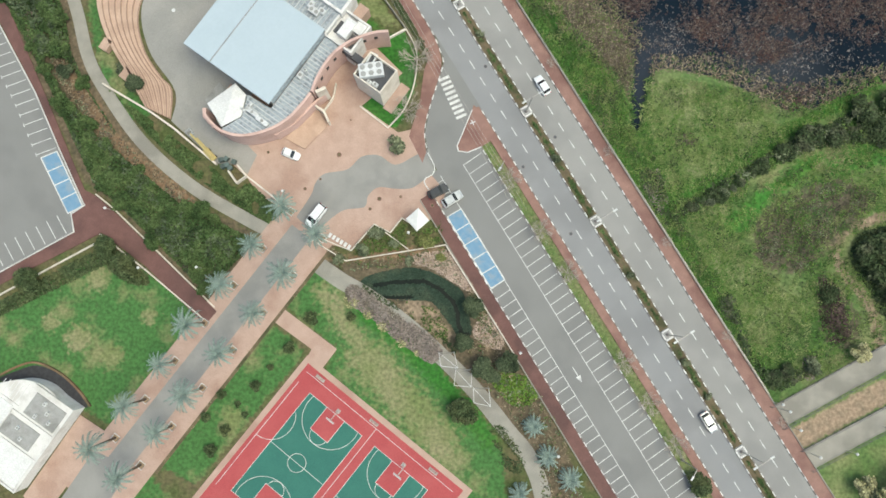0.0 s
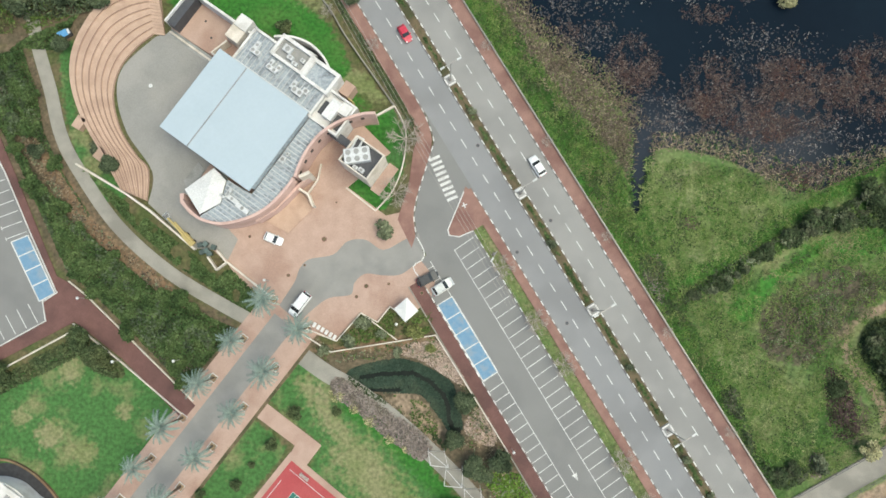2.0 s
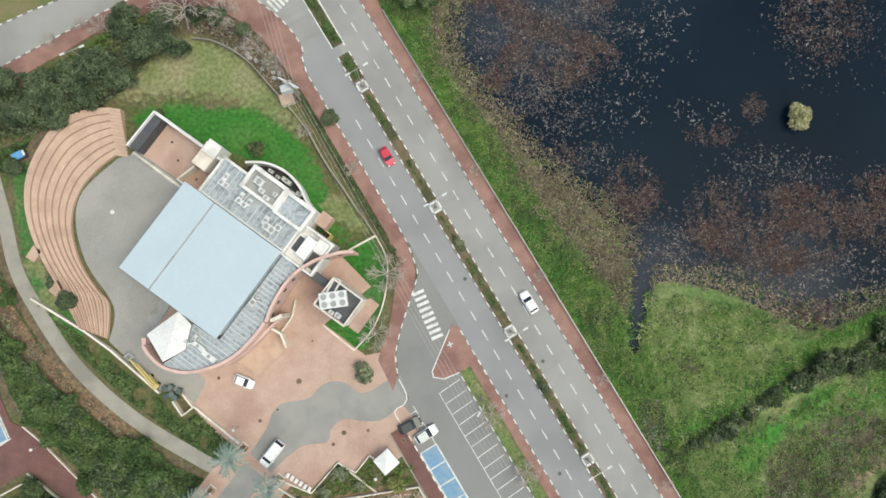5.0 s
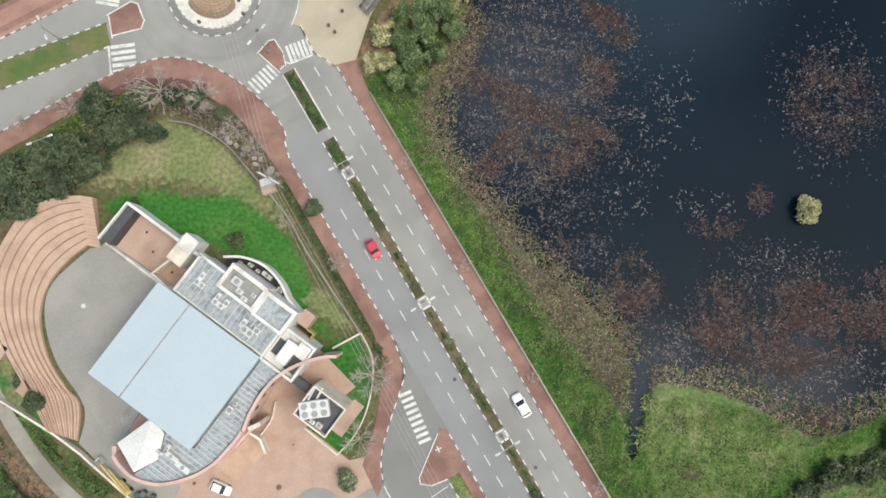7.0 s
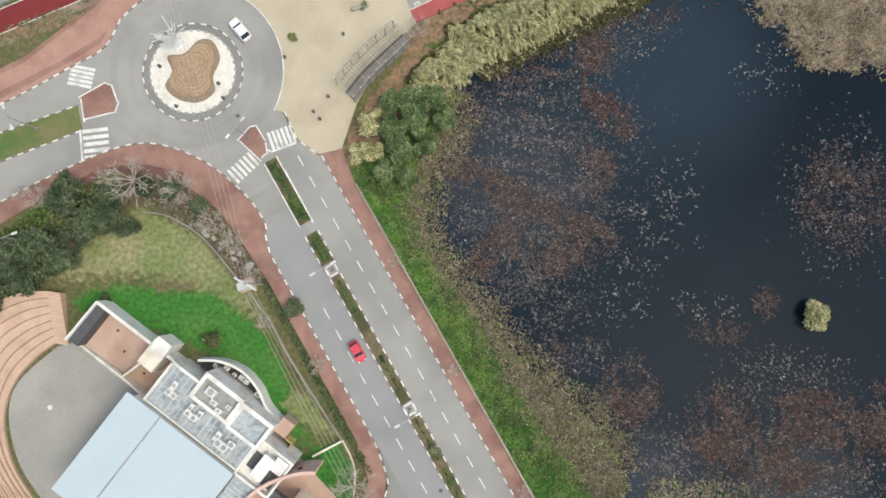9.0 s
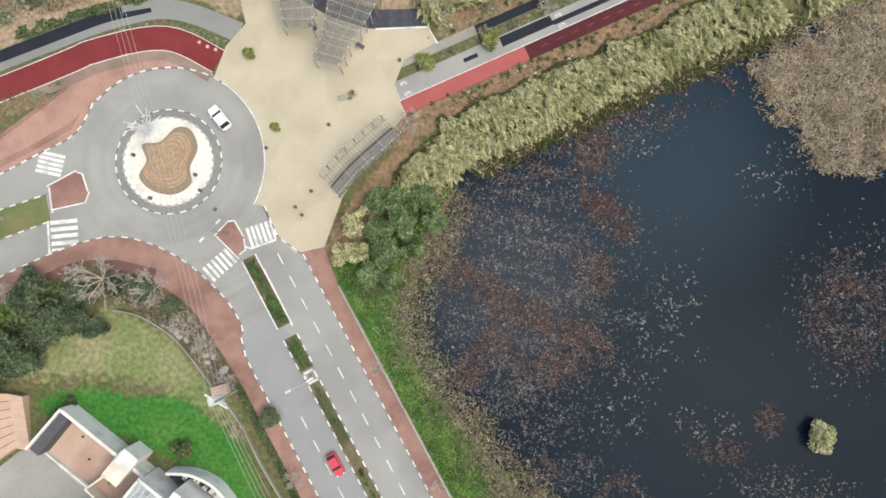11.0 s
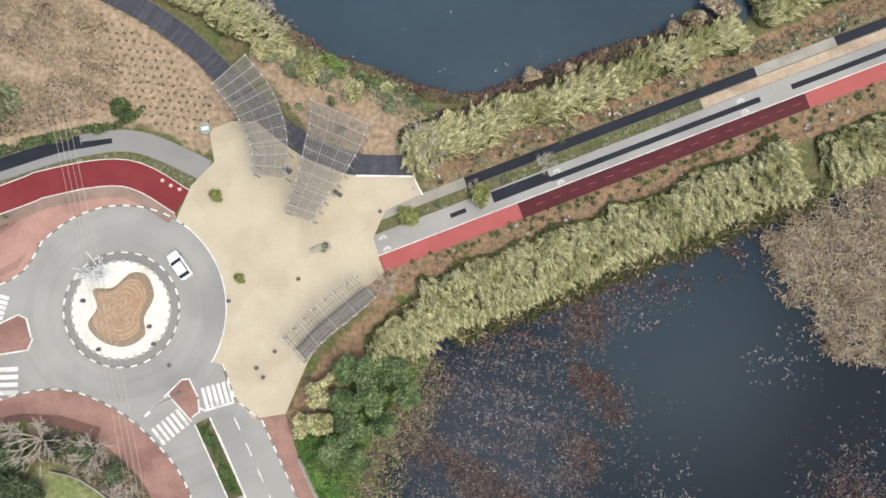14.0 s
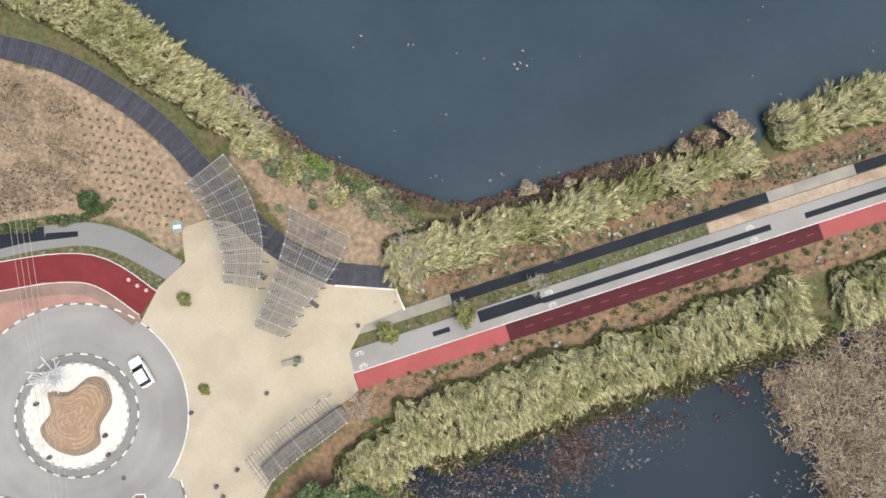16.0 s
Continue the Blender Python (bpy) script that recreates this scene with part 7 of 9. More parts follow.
plant_copies(palm, [(x, y, 1.0 - 0.07 * (k % 3)) for k, (x, y) in enumerate(PALMS)], "palms along the avenue")
for x, y in PALMS:
    t = thing("tree_surround", "white square kerb round a palm foot", "tree surround", turned(x, y, 0.14, 0.92), "palm surrounds")
    part("rim", wall_line([(-0.65, -0.65), (0.65, -0.65), (0.65, 0.65), (-0.65, 0.65)], 0.14, 0, 0.16, True), M["white_wall"], t)
    part("earth", box(-0.55, 0.55, -0.55, 0.55, 0, 0.06, 0), M["pale_soil"], t, "pale earth")
fan = palm_model(1.2, 2.7, 34, "leaf_grey", 8, "low silvery blue palm in a garden bed")
plant_copies(fan, [(17.2, -22.9, 1.0), (19.8, -28.6, 1.05), (24.0, -32.7, 1.1), (14.4, -35.2, 1.0)], "silvery garden palms")

# --- trees and bushes ---
M["leaf_tree"] = material("tree_leaf", (0.048, 0.082, 0.028), (0.088, 0.125, 0.048), 1.5, 0.75, 0.3, 0, (0.034, 0.06, 0.021), 3, 0.4, island=0.45)
M["leaf_lake"] = material("lakeside_leaf", (0.065, 0.1, 0.042), (0.15, 0.19, 0.09), 1.2, 0.8, 0.3, 0, (0.04, 0.068, 0.026), 3, 0.4, island=0.55)
M["leaf_yellow"] = material("yellow_green_leaf", (0.13, 0.15, 0.05), (0.2, 0.205, 0.085), 1.0, 0.8, 0.3, 0, island=0.5)
M["leaf_street"] = material("street_leaf", (0.05, 0.07, 0.037), (0.105, 0.13, 0.075), 1.5, 0.75, 0.3, 0, (0.032, 0.046, 0.025), 3, 0.4, island=0.45)
M["leaf_tuft"] = material("tuft_leaf", (0.09, 0.085, 0.05), (0.12, 0.1, 0.06), 1.5, 0.8, 0.3, 0, island=0.3)
olive = tree_model(3.2, 5.2, "leaf_street", 3600, 11, "dense dark green tree beside a street", leaf=0.26)
plant_copies(olive, [(-45.4, 89.0, 0.95), (-42.6, 88.3, 0.7), (-52.1, 92.7, 1.0), (-56.4, 84.9, 1.1), (-48.6, 88.2, 1.0), (-52.6, 82.6, 0.9), (-60.8, 82.6, 1.0), (-66, 80.5, 1.1), (-45.4, 92.6, 0.75), (-58.5, 79.0, 0.8), (-63.4, 76.0, 0.9), (-70, 76, 1.0), (-74, 82, 1.0), (-78, 75, 1.1), (-84, 78, 1.2)], "trees behind the lawn")
grey_tree = tree_model(2.5, 4.2, "leaf_street", 3000, 12, "grey-green olive tree with a rounded crown", leaf=0.22)
plant_copies(grey_tree, [(5.9, -0.3, 0.95), (4.0, -7.4, 0.85), (7.7, -12.0, 1.0), (12.2, -10.9, 1.0), (9.4, -13.6, 0.75), (-60.5, 43.1, 0.85), (-36.2, 94.4, 0.9), (-31.5, 92.0, 0.7), (-53.5, 95.6, 0.7), (-40, 94.6, 0.8), (-74.5, 46, 0.7), (-71, 66.5, 0.8), (-79.5, 52, 0.7), (-15.8, 76.0, 0.75)], "olive trees")
green_tree = tree_model(3.0, 5.0, "leaf_lake", 3400, 13, "bushy green lakeside tree", leaf=0.26)
plant_copies(green_tree, [(-1.4, 110.0, 0.8), (2.4, 110.4, 0.95), (6.2, 110.2, 0.9), (7.4, 106.6, 0.75), (3.2, 106.2, 1.0), (-0.6, 105.4, 0.9), (4.6, 102.4, 0.8), (0.8, 101.2, 0.9), (-2.2, 98.6, 0.8), (2.2, 97.6, 0.7)], "lakeside trees")
tan_tree = tree_model(2.4, 3.8, "cane", 1500, 14, "yellowish half-dry lakeside tree", leaf=0.3)
plant_copies(tan_tree, [(-4.6, 105.6, 1.0), (-6.2, 101.4, 0.9), (-3.4, 101.8, 0.8), (86.5, -33.5, 1.5), (82.0, -36.5, 1.4), (79.0, -34.0, 1.0), (79.8, -9.4, 0.9), (-2.4, 108.4, 0.7)], "half-dry trees")
big_bush = bush(3.4, "leaf_dark", 2200, 15, "large round dark green bush in grass", 0.32)
plant_copies(big_bush, [(-37.4, 142.6, 0.62), (3.7, -20.3, 1.0), (48.2, -33.4, 0.85), (-65.2, 10.8, 0.85), (-61.4, 7.2, 0.95), (-79.7, 4.4, 0.95)], "large bushes")
row_bush = bush(2.2, "leaf_shrub", 1300, 151, "dark round marsh shrub in a row", 0.27)
plant_copies(row_bush, [(49, 19, 0.6), (54.4, 20.9, 0.75), (58.4, 24, 0.6), (62.7, 27.0, 0.8), (67.2, 29.7, 1.0), (71.7, 32.5, 1.35), (74.4, 34.0, 0.8), (77.6, 32.5, 1.0), (83.0, 38.1, 1.4), (86.0, 32.8, 1.1), (88.4, 39.6, 1.2), (93, 42, 1.3), (82.0, 9.6, 1.3), (84.6, 6.4, 1.5), (85.6, 11.6, 1.3), (87, 2, 1.3), (74.6, 2.1, 0.8), (63.4, -13.9, 0.8), (66, -12.6, 0.7)], "marsh shrubs")
row_pale = bush(2.0, "leaf_olive", 900, 154, "grey-green marsh shrub in a row", 0.24)
plant_copies(row_pale, [(52.6, 19.8, 0.6), (55.2, 21.4, 0.7), (57, 22.4, 0.5), (69.6, 30.4, 0.6), (73.0, 31.6, 0.7), (75.8, 33.2, 0.5), (84.6, 36.6, 0.7)], "pale marsh shrubs")
cane_bush = bush(2.1, "cane", 2200, 155, "rounded yellow-green bamboo-like shrub on a bank", 0.2)
plant_copies(cane_bush, [(-18.6, 153.6, 1.0), (-11.7, 151.4, 1.05), (-4.9, 149.3, 1.0), (7.3, 143.2, 1.1), (9.4, 146.2, 1.0), (-0.2, 150.2, 0.6), (-14.6, 153.8, 0.6)], "bank shrubs")
straw_bush = bush(1.5, "reed_straw", 900, 152, "pale straw-coloured shore bush", 0.2)
plant_copies(straw_bush, [(20.4, 154.3, 1.1), (25.9, 156.2, 0.7), (43.4, 165.4, 1.3), (45.8, 167.8, 1.5), (48.2, 167.4, 1.1), (40.4, 163.6, 1.0)], "pale shore bushes")
lake_bush = bush(2.9, "cane", 3600, 16, "round yellowish bush standing in a lake", 0.2)
lake_bush.matrix_basis = pose(69.1, 76.9, -0.75)
dot_bush = bush(1.25, "leaf_dark", 650, 17, "small round dark bush on a lawn", 0.2)
plant_copies(dot_bush, [(-29.3, -8.2, 1.05), (-35.6, -15.6, 0.95), (-42, -17.1, 0.85), (-45, -21.3, 0.85), (-41.2, -23.9, 0.95), (-43.8, -27.6, 1.1), (-25.1, -2.8, 1.2), (-17.6, -2.3, 0.8), (-28.8, 70.5, 1.35), (-47.6, 74.2, 1.2), (-46.2, 76.6, 0.9), (-39, -19, 0.6), (-37.6, -21, 0.6), (-33, -12, 0.6)], "small lawn bushes")
pale_bush = bush(1.5, "leaf_olive", 700, 18, "loose pale green shrub in a garden bed", 0.24)
plant_copies(pale_bush, [(-9.2, 30.9, 1.5), (-12.8, 13.6, 1.2), (-15.6, 10.3, 1.1), (-9.4, 11.6, 0.8), (-6.3, 8.4, 0.8), (-20, 8.6, 0.9), (-6.3, 126.3, 0.55), (70.4, -11.9, 1.3), (-64, 46.5, 1.0), (22.3, 28.4, 0.75), (7.5, 54.1, 0.7), (36.5, 5.5, 0.6), (46.5, -11.0, 0.7), (50.6, -17.5, 0.6), (-14.2, 151.2, 0.9), (-9.6, 151.0, 1.0), (-8.0, 147.4, 0.6), (-4.6, 150.4, 1.0), (-17.4, 153.2, 1.0), (0.4, 147.6, 0.8), (-6.0, 143.6, 0.5), (-12.4, 146.2, 0.5)], "loose shrubs")
fresh_bush = bush(1.5, "leaf_yellow", 800, 19, "loose yellow-green shrub in a bed", 0.24)
plant_copies(fresh_bush, [(-3.2, 12.2, 1.15), (-0.3, 9.1, 0.7), (4.9, 132.0, 1.15), (15.0, 136.2, 1.2), (-22.7, 132.0, 0.75), (-17.9, 120.6, 0.6)], "yellow-green shrubs")
bare = bare_tree(3.2, 4.2, 21, "leafless grey tree with spreading twigs")
plant_copies(bare, [(-5.2, 48.2, 1.25), (-6.9, 37.8, 1.1), (-42.0, 95.6, 1.35), (-34.6, 94.6, 1.1), (-29.4, 89.4, 0.8), (-26.0, 86.2, 0.7), (-47.0, 96.0, 0.6), (2.8, 122.2, 0.75), (5.6, 143.0, 0.95), (14.0, 137.4, 0.4), (23.8, 141.8, 0.6), (-57.5, 92.6, 0.8), (-19.2, 159.4, 0.8), (-16.4, 157.2, 0.6), (7.4, 141.0, 0.8), (-22.4, 80.8, 0.6), (-20.2, 73.6, 0.5), (-11.6, 66.8, 0.55)] +
             [(*road(s, -10.3), 0.85) for s in (36, 47.5, 57, 77, 86, 95)] + [(*road(s, 9.4), 0.42) for s in (-22, -2, 20, 41, 62, 83, 102)] + [(-61, 93.2, 0.5), (-66, 90.2, 0.5)], "leafless trees")


# --- thickets and grasses ---
def thicket(name, poly, per_m2, high, mat, label, category, seed, leaf=0.34, gaps=0.0, lump=2.2, skip=None, fuzz=0.0):
    x, y = scatter(poly, per_m2, seed)
    v = waves(x, y, lump, seed) * 0.5 + waves(x, y, lump * 3, seed + 5) * 0.5
    keep = v > gaps - 1.2 if gaps <= 0 else v > gaps - 0.6
    if skip is not None:
        keep &= ~inside(skip, x, y)
    g = np.random.RandomState(seed)
    if fuzz:
        keep &= rim_distance(poly, x, y) > fuzz * g.uniform(0, 1, len(x)) * (0.8 + 0.6 * waves(x, y, 3, seed + 9))
    x, y, v = x[keep], y[keep], v[keep]
    edge = np.clip(rim_distance(poly, x, y) / 1.2, 0.25, 1)
    z = high * edge * (0.6 + 0.55 * np.clip(v, -0.9, 1)) * g.uniform(0.25, 1.0, len(x)) ** 0.5
    return stuff(name, leaves_mesh(name, np.stack([x, y, np.maximum(z, 0.06)], 1), leaf, M[mat], seed), label, category)


WEST_SHRUBS = [(-90, 64), (-79, 66), (-76, 58), (-74.2, 50), (-70.8, 43), (-62.4, 30.6), (-51.6, 21.0), (-40.6, 14.4), (-36.4, 12.6), (-45.6, 2.0), (-63.6, 19.6), (-68.6, 23.8), (-78.2, 43)]
ORANGE_STRIP = smooth([(-79, 48), (-75.4, 49), (-71, 43), (-64, 33), (-56, 26.2), (-48.4, 20.2), (-50, 18.8), (-57.4, 24.4), (-64, 30), (-68, 33), (-71.6, 38)], 4)
thicket("shrubs", WEST_SHRUBS, 52, 2.4, "leaf_tree", "dense dark green shrub thicket", "shrubs", 31, 0.27, 0.0, 2.6, ORANGE_STRIP)
thicket("shrubs", WEST_SHRUBS, 12, 2.7, "leaf_street", "dense grey-green shrub thicket", "shrubs", 32, 0.3, 0.6, 2.6, ORANGE_STRIP)
thicket("shrubs", WEST_SHRUBS, 4, 1.4, "leaf_brown", "dead brown shrubs in a thicket", "shrubs", 321, 0.26, 0.9, 3.2)
g = np.random.RandomState(77)
bx, by = scatter(WEST_SHRUBS, 0.11, 78)
k = ~inside(ORANGE_STRIP, bx, by)
round_shrub = bush(2.0, "leaf_tree", 1300, 153, "rounded dark green shrub in a dense thicket", 0.27)
plant_copies(round_shrub, [(a, b, c) for a, b, c in zip(bx[k], by[k], g.uniform(0.65, 1.25, k.sum()))][:90], "thicket shrubs")
thicket("shrubs", ORANGE_STRIP, 12, 0.9, "leaf_dry", "dry brown undergrowth", "undergrowth", 33, 0.22, 0.4, 1.8)
thicket("shrubs", ORANGE_STRIP, 6, 1.0, "leaf_brown", "dead brown undergrowth", "undergrowth", 332, 0.22, 0.6, 1.8)
thicket("shrubs", ORANGE_STRIP, 5, 1.3, "leaf_olive", "grey-green scrub on bare earth", "shrubs", 331, 0.3, 0.8)
thicket("hedge", [(-66.4, 42.4), (-58.2, 36.6), (-44.6, 26.2), (-41.4, 22.8), (-38.4, 24.2), (-31.2, 18.0), (-33.8, 15.6), (-37, 17.4), (-48, 24.4), (-58, 33.2), (-65.4, 41.8)], 58, 1.5, "leaf_tree", "green hedge bank below a wall", "hedge", 34, 0.28, 0.1, 2.0)
thicket("shrubs", [(-98, 70), (-79, 69), (-70, 73), (-60, 77), (-54, 83), (-48, 89), (-43, 93), (-46, 97), (-56, 92.4), (-70, 83), (-98, 67)], 14, 1.6, "leaf_mid", "green undergrowth below trees", "undergrowth", 35, 0.34, 0.3)
thicket("shrubs", [(-92, 57.5), (-79, 68), (-60, 77.6), (-68.5, 73.6), (-72.4, 66), (-78.8, 66.4), (-89.6, 61)], 40, 2.0, "leaf_tree", "green shrub thicket behind terraces", "shrubs", 351, 0.34, 0.1)
thicket("tree_canopy", smooth([(-90, 80), (-76, 84), (-64, 84.4), (-56, 90), (-49, 95), (-44.5, 94), (-49, 86.6), (-54, 80.4), (-62, 75), (-76, 72), (-92, 74)], 4), 26, 3.6, "leaf_street", "dense grey-green canopy of street trees", "trees", 352, 0.28, 0.15, 3.0)
thicket("scrub", [(-41, 97), (-31, 92.6), (-25.6, 87), (-22.6, 81.4), (-24, 80.4), (-31.4, 87.2), (-41, 91.8)], 12, 1.0, "leaf_dry", "dry grey-brown scrub along a wall", "scrub", 36, 0.28, 0.3)
thicket("scrub", [(-41, 97), (-31, 92.6), (-25.6, 87), (-22.6, 81.4), (-24, 80.4), (-31.4, 87.2), (-41, 91.8)], 7, 1.2, "leaf_olive", "grey-green scrub along a wall", "scrub", 361, 0.3, 0.6)
thicket("scrub", [(-41, 97), (-31, 92.6), (-25.6, 87), (-22.6, 81.4), (-24, 80.4), (-31.4, 87.2), (-41, 91.8)], 14, 1.6, "mauve_twig", "grey-mauve leafless scrub along a wall", "scrub", 362, 0.22, 0.45, 2.2)
thicket("hedge", bar(-30, 6, -11.2, -9.95), 45, 1.2, "leaf_dark", "narrow dark green hedge beside a pavement", "hedge", 37, 0.26)
thicket("hedge", [(-98, -5), (-86, 0.4), (-67.6, 10.6), (-64.6, 8.4), (-66, 7.4), (-85.6, -2.4), (-98, -8)], 34, 1.2, "leaf_dark", "dark green hedge at a lawn edge", "hedge", 38, 0.32)
thicket("shrubs", smooth([(-66.6, 12.4), (-57.8, 6.2), (-57.6, 3.6), (-62, 4.6), (-66, 8.4)], 4), 36, 1.8, "leaf_dark", "dark clipped shrubs at a lawn corner", "shrubs", 39, 0.32)
BANK = [road(-38, 10.7), road(5, 10.7), road(62, 10.7), road(95, 10.7), road(93, 13), road(62, 14.5), road(40, 19)] + BANK_RIM
def grass(name, poly, per_m2, length, width, mat, label, seed, gaps=-2.0, lump=4.0, lean=0.8):
    """Blades over an outline, in drifts: the higher gaps, the fewer."""
    x, y = scatter(poly, per_m2, seed)
    v = 0.55 * waves(x, y, lump, seed) + 0.45 * waves(x, y, lump / 3, seed + 2)
    keep = v > gaps
    z = np.where(keep, 0.05, 0)[keep]
    stuff(name, blades_mesh(name, x[keep], y[keep], z, length * (1 + 0.3 * v[keep]), width, M[mat], seed, lean, None, 0.6), label, "grass")


grass("bank_grass", BANK, 16, 0.75, 0.1, "grass_dark", "dark green rank grass on a lake bank", 401, 0.05, 3)
grass("bank_grass", BANK, 24, 0.7, 0.1, "grass_fresh", "fresh green rank grass on a lake bank", 402, -0.25, 5)
grass("bank_grass", BANK, 16, 0.7, 0.1, "grass_tuft", "yellowish grass on a lake bank", 403, -0.1, 4.5)
thicket("bank_plants", BANK, 9, 0.9, "leaf_shrub", "dark green plants on a lake bank", "bank plants", 404, 0.2, 0.95, 2.2)
thicket("bank_plants", BANK, 7, 1.0, "leaf_mid", "green plants on a lake bank", "bank plants", 406, 0.22, 0.85, 2.0)
for seed, mat, label, per_m2, wide in ((407, "reed_straw", "dry straw grass at a lake edge", 8, 1.0), (409, "leaf_brown", "dead brown grass at a lake edge", 14, 0.9), (411, "reed_tan", "greyish dry grass at a lake edge", 11, 1.0), (413, "grass_tuft", "green blades among dry grass at a lake edge", 10, 0.8)):
    x, y = scatter(strip(BANK_RIM, 3.0, 12.0), per_m2, seed)
    far, shore = rim_distance(BANK_RIM + BANK_RIM[::-1][1:], x, y), rim_distance(LAKE_EAST, x, y)
    chance = np.where(inside(BANK, x, y), np.clip(1 - far / 2.4, 0, 1), np.where(inside(LAKE_EAST, x, y), np.clip(1 - shore / 4.5, 0, 1), 1.0)) * wide
    chance *= np.clip((y - 42) / 5, 0, 1) * np.clip(np.maximum((39.5 - x) / 2, (y - 50) / 4), 0, 1)
    keep = np.random.RandomState(seed).uniform(0, 1, len(x)) < chance * (0.8 + 0.5 * waves(x, y, 3, seed + 2))
    stuff("bank_grass", blades_mesh("bank_grass", x[keep], y[keep], np.where(inside(LAKE_EAST, x[keep], y[keep]), -0.5, 0.0), 0.75, 0.11, M[mat], seed + 1, 0.7, None, 0.5), label, "grass")
EDGE_STRIP = [road(-36, 10.5), road(92, 10.5), road(92, 11.8), road(40, 12.8), road(0, 12.8), road(-36, 12.4)]
grass("bank_grass", EDGE_STRIP, 14, 0.6, 0.14, "grass_fresh", "bright green grass beside a pavement", 405, -0.5, 3)
thicket("bank_plants", smooth([road(78, 11), road(96, 11), (70, -13), (66, -12), (60, -10), road(78, 15)], 4), 18, 1.3, "leaf_shrub", "dark green plants on a marsh bank", "bank plants", 411, 0.3, 0.35, 3.0)
ROW = smooth([(46.6, 16.6), (56, 22), (66, 27), (76, 31), (87, 31.6), (100, 36), (100, 46), (88.2, 41.4), (78, 36.4), (66, 31.0), (56.0, 25.2), (47, 19.4)], 4)
thicket("shrub_row", ROW, 34, 2.0, "leaf_shrub", "row of dark green marsh shrubs", "shrubs", 42, 0.3, 0.3, 2.6, None, 1.8)
thicket("shrub_row", ROW, 8, 1.5, "leaf_olive", "grey-green marsh shrubs", "shrubs", 43, 0.28, 0.85, 2.6)
thicket("shrub_row", ROW, 8, 1.3, "leaf_mid", "green marsh shrubs", "shrubs", 431, 0.28, 0.8, 2.6)
BROWN = smooth([(61.2, 15.0), (64.6, 19.3), (73.5, 23.7), (79.0, 24.8), (85.3, 20.4), (77.6, 14), (74.6, 10.7), (71.5, 6.4), (65.1, 6.4), (60.9, 8.5)], 4)
thicket("scrub", BROWN, 11, 0.8, "leaf_brown", "dead brown scrub on rough ground", "scrub", 44, 0.2, 0.35, 2.2, None, 4.0)
thicket("scrub", BROWN, 5, 0.9, "leaf_mid", "green scrub on rough ground", "scrub", 45, 0.24, 0.6, 2.0, None, 3.0)
thicket("scrub", BROWN, 10, 0.8, "leaf_olive", "grey-green weeds on rough ground", "scrub", 451, 0.18, 0.75, 1.8, None, 3.0)
thicket("scrub", BROWN, 3, 0.9, "mauve_twig", "pale grey twigs on rough ground", "scrub", 452, 0.16, 0.9, 1.8, None, 4.0)
thicket("scrub", smooth([(80.4, 12.4), (84, 14.6), (95, 15), (95, -4), (86, -3), (82.6, 3), (79.6, 8)], 4), 30, 2.4, "leaf_shrub", "dark bushes beside a dirt track", "scrub", 46, 0.32, 0.0, 2.8)
thicket("scrub", smooth([(73.1, 5.4), (76.2, 4.0), (78.0, -0.1), (78.7, -5.6), (76.5, -8.5), (74.0, -6.9), (72.7, -1.0)], 4), 30, 1.0, "twig_dark", "dark brown dead thicket", "scrub", 461, 0.24, 0.1, 1.8)
thicket("scrub", smooth([(72.6, 4), (76, 3.6), (77, 0.6), (73.4, -0.4)], 4), 26, 1.2, "leaf_shrub", "dark green shrubs beside a track", "scrub", 462, 0.28, 0.1, 1.8)
thicket("scrub", smooth([(68.6, -13.4), (70, -9.6), (72, -10.4), (71.6, -13.6), (70, -14.6)], 4), 30, 1.6, "mauve_twig", "pale grey dead shrub", "scrub", 463, 0.2, 0.0, 1.8)
MEADOW = smooth([(40.2, 39.2), (43.6, 44.2), (57.9, 41.4), (63.2, 38.1), (67.4, 33.6), (60.7, 29.2), (53.9, 24.8), (46.2, 21.5), (40.8, 23.7), (38.9, 31.4)], 5)
GLADE = smooth([(50.3, 12.8), (59.9, 10.6), (65.0, 3.2), (70.2, 0.0), (70.9, -7.4), (66.5, -10.5), (59.1, -8.4), (55.1, -2.1), (51.1, 6.4)], 5)
MARSH = [road(20, 15), road(34, 13), road(62, 12), road(96, 12), (72, -14), (86, -7), (95, 0), (95, 46), (85, 42), (72, 39), (58, 43), (46, 45), (42, 41), (41, 38), (40, 32)]
for k, area in enumerate((MEADOW, GLADE)):
    grass("meadow_grass", area, 16, 0.5, 0.09, "grass_meadow", "yellow-green meadow grass", 464 + k, -0.7, 6, 0.9)
    grass("meadow_grass", area, 9, 0.5, 0.09, "grass_fresh", "green meadow grass", 466 + k, 0.15, 4, 0.9)
grass("meadow_grass", strip(FRESH_LINE[:-4], 1.3, 1.2), 16, 0.55, 0.14, "grass_fresh", "bright green grass along shrubs", 468, -0.8, 4)
grass("marsh_grass", MARSH, 12, 0.6, 0.1, "grass_tuft", "tall green and straw marsh grass", 47, -0.1, 7)
grass("marsh_grass", MARSH, 12, 0.6, 0.1, "grass_fresh", "tall green marsh grass", 473, 0.0, 6)
grass("marsh_grass", MARSH, 7, 0.6, 0.1, "grass_dark", "dark marsh grass", 474, 0.25, 3)
thicket("marsh_herbs", MARSH, 5, 0.6, "leaf_shrub", "low dark marsh herbs in drifts", "marsh plants", 476, 0.2, 0.85, 2.0)
thicket("marsh_herbs", MARSH, 3, 0.5, "leaf_bright", "bright green marsh herbs in drifts", "marsh plants", 477, 0.2, 0.9, 2.6)
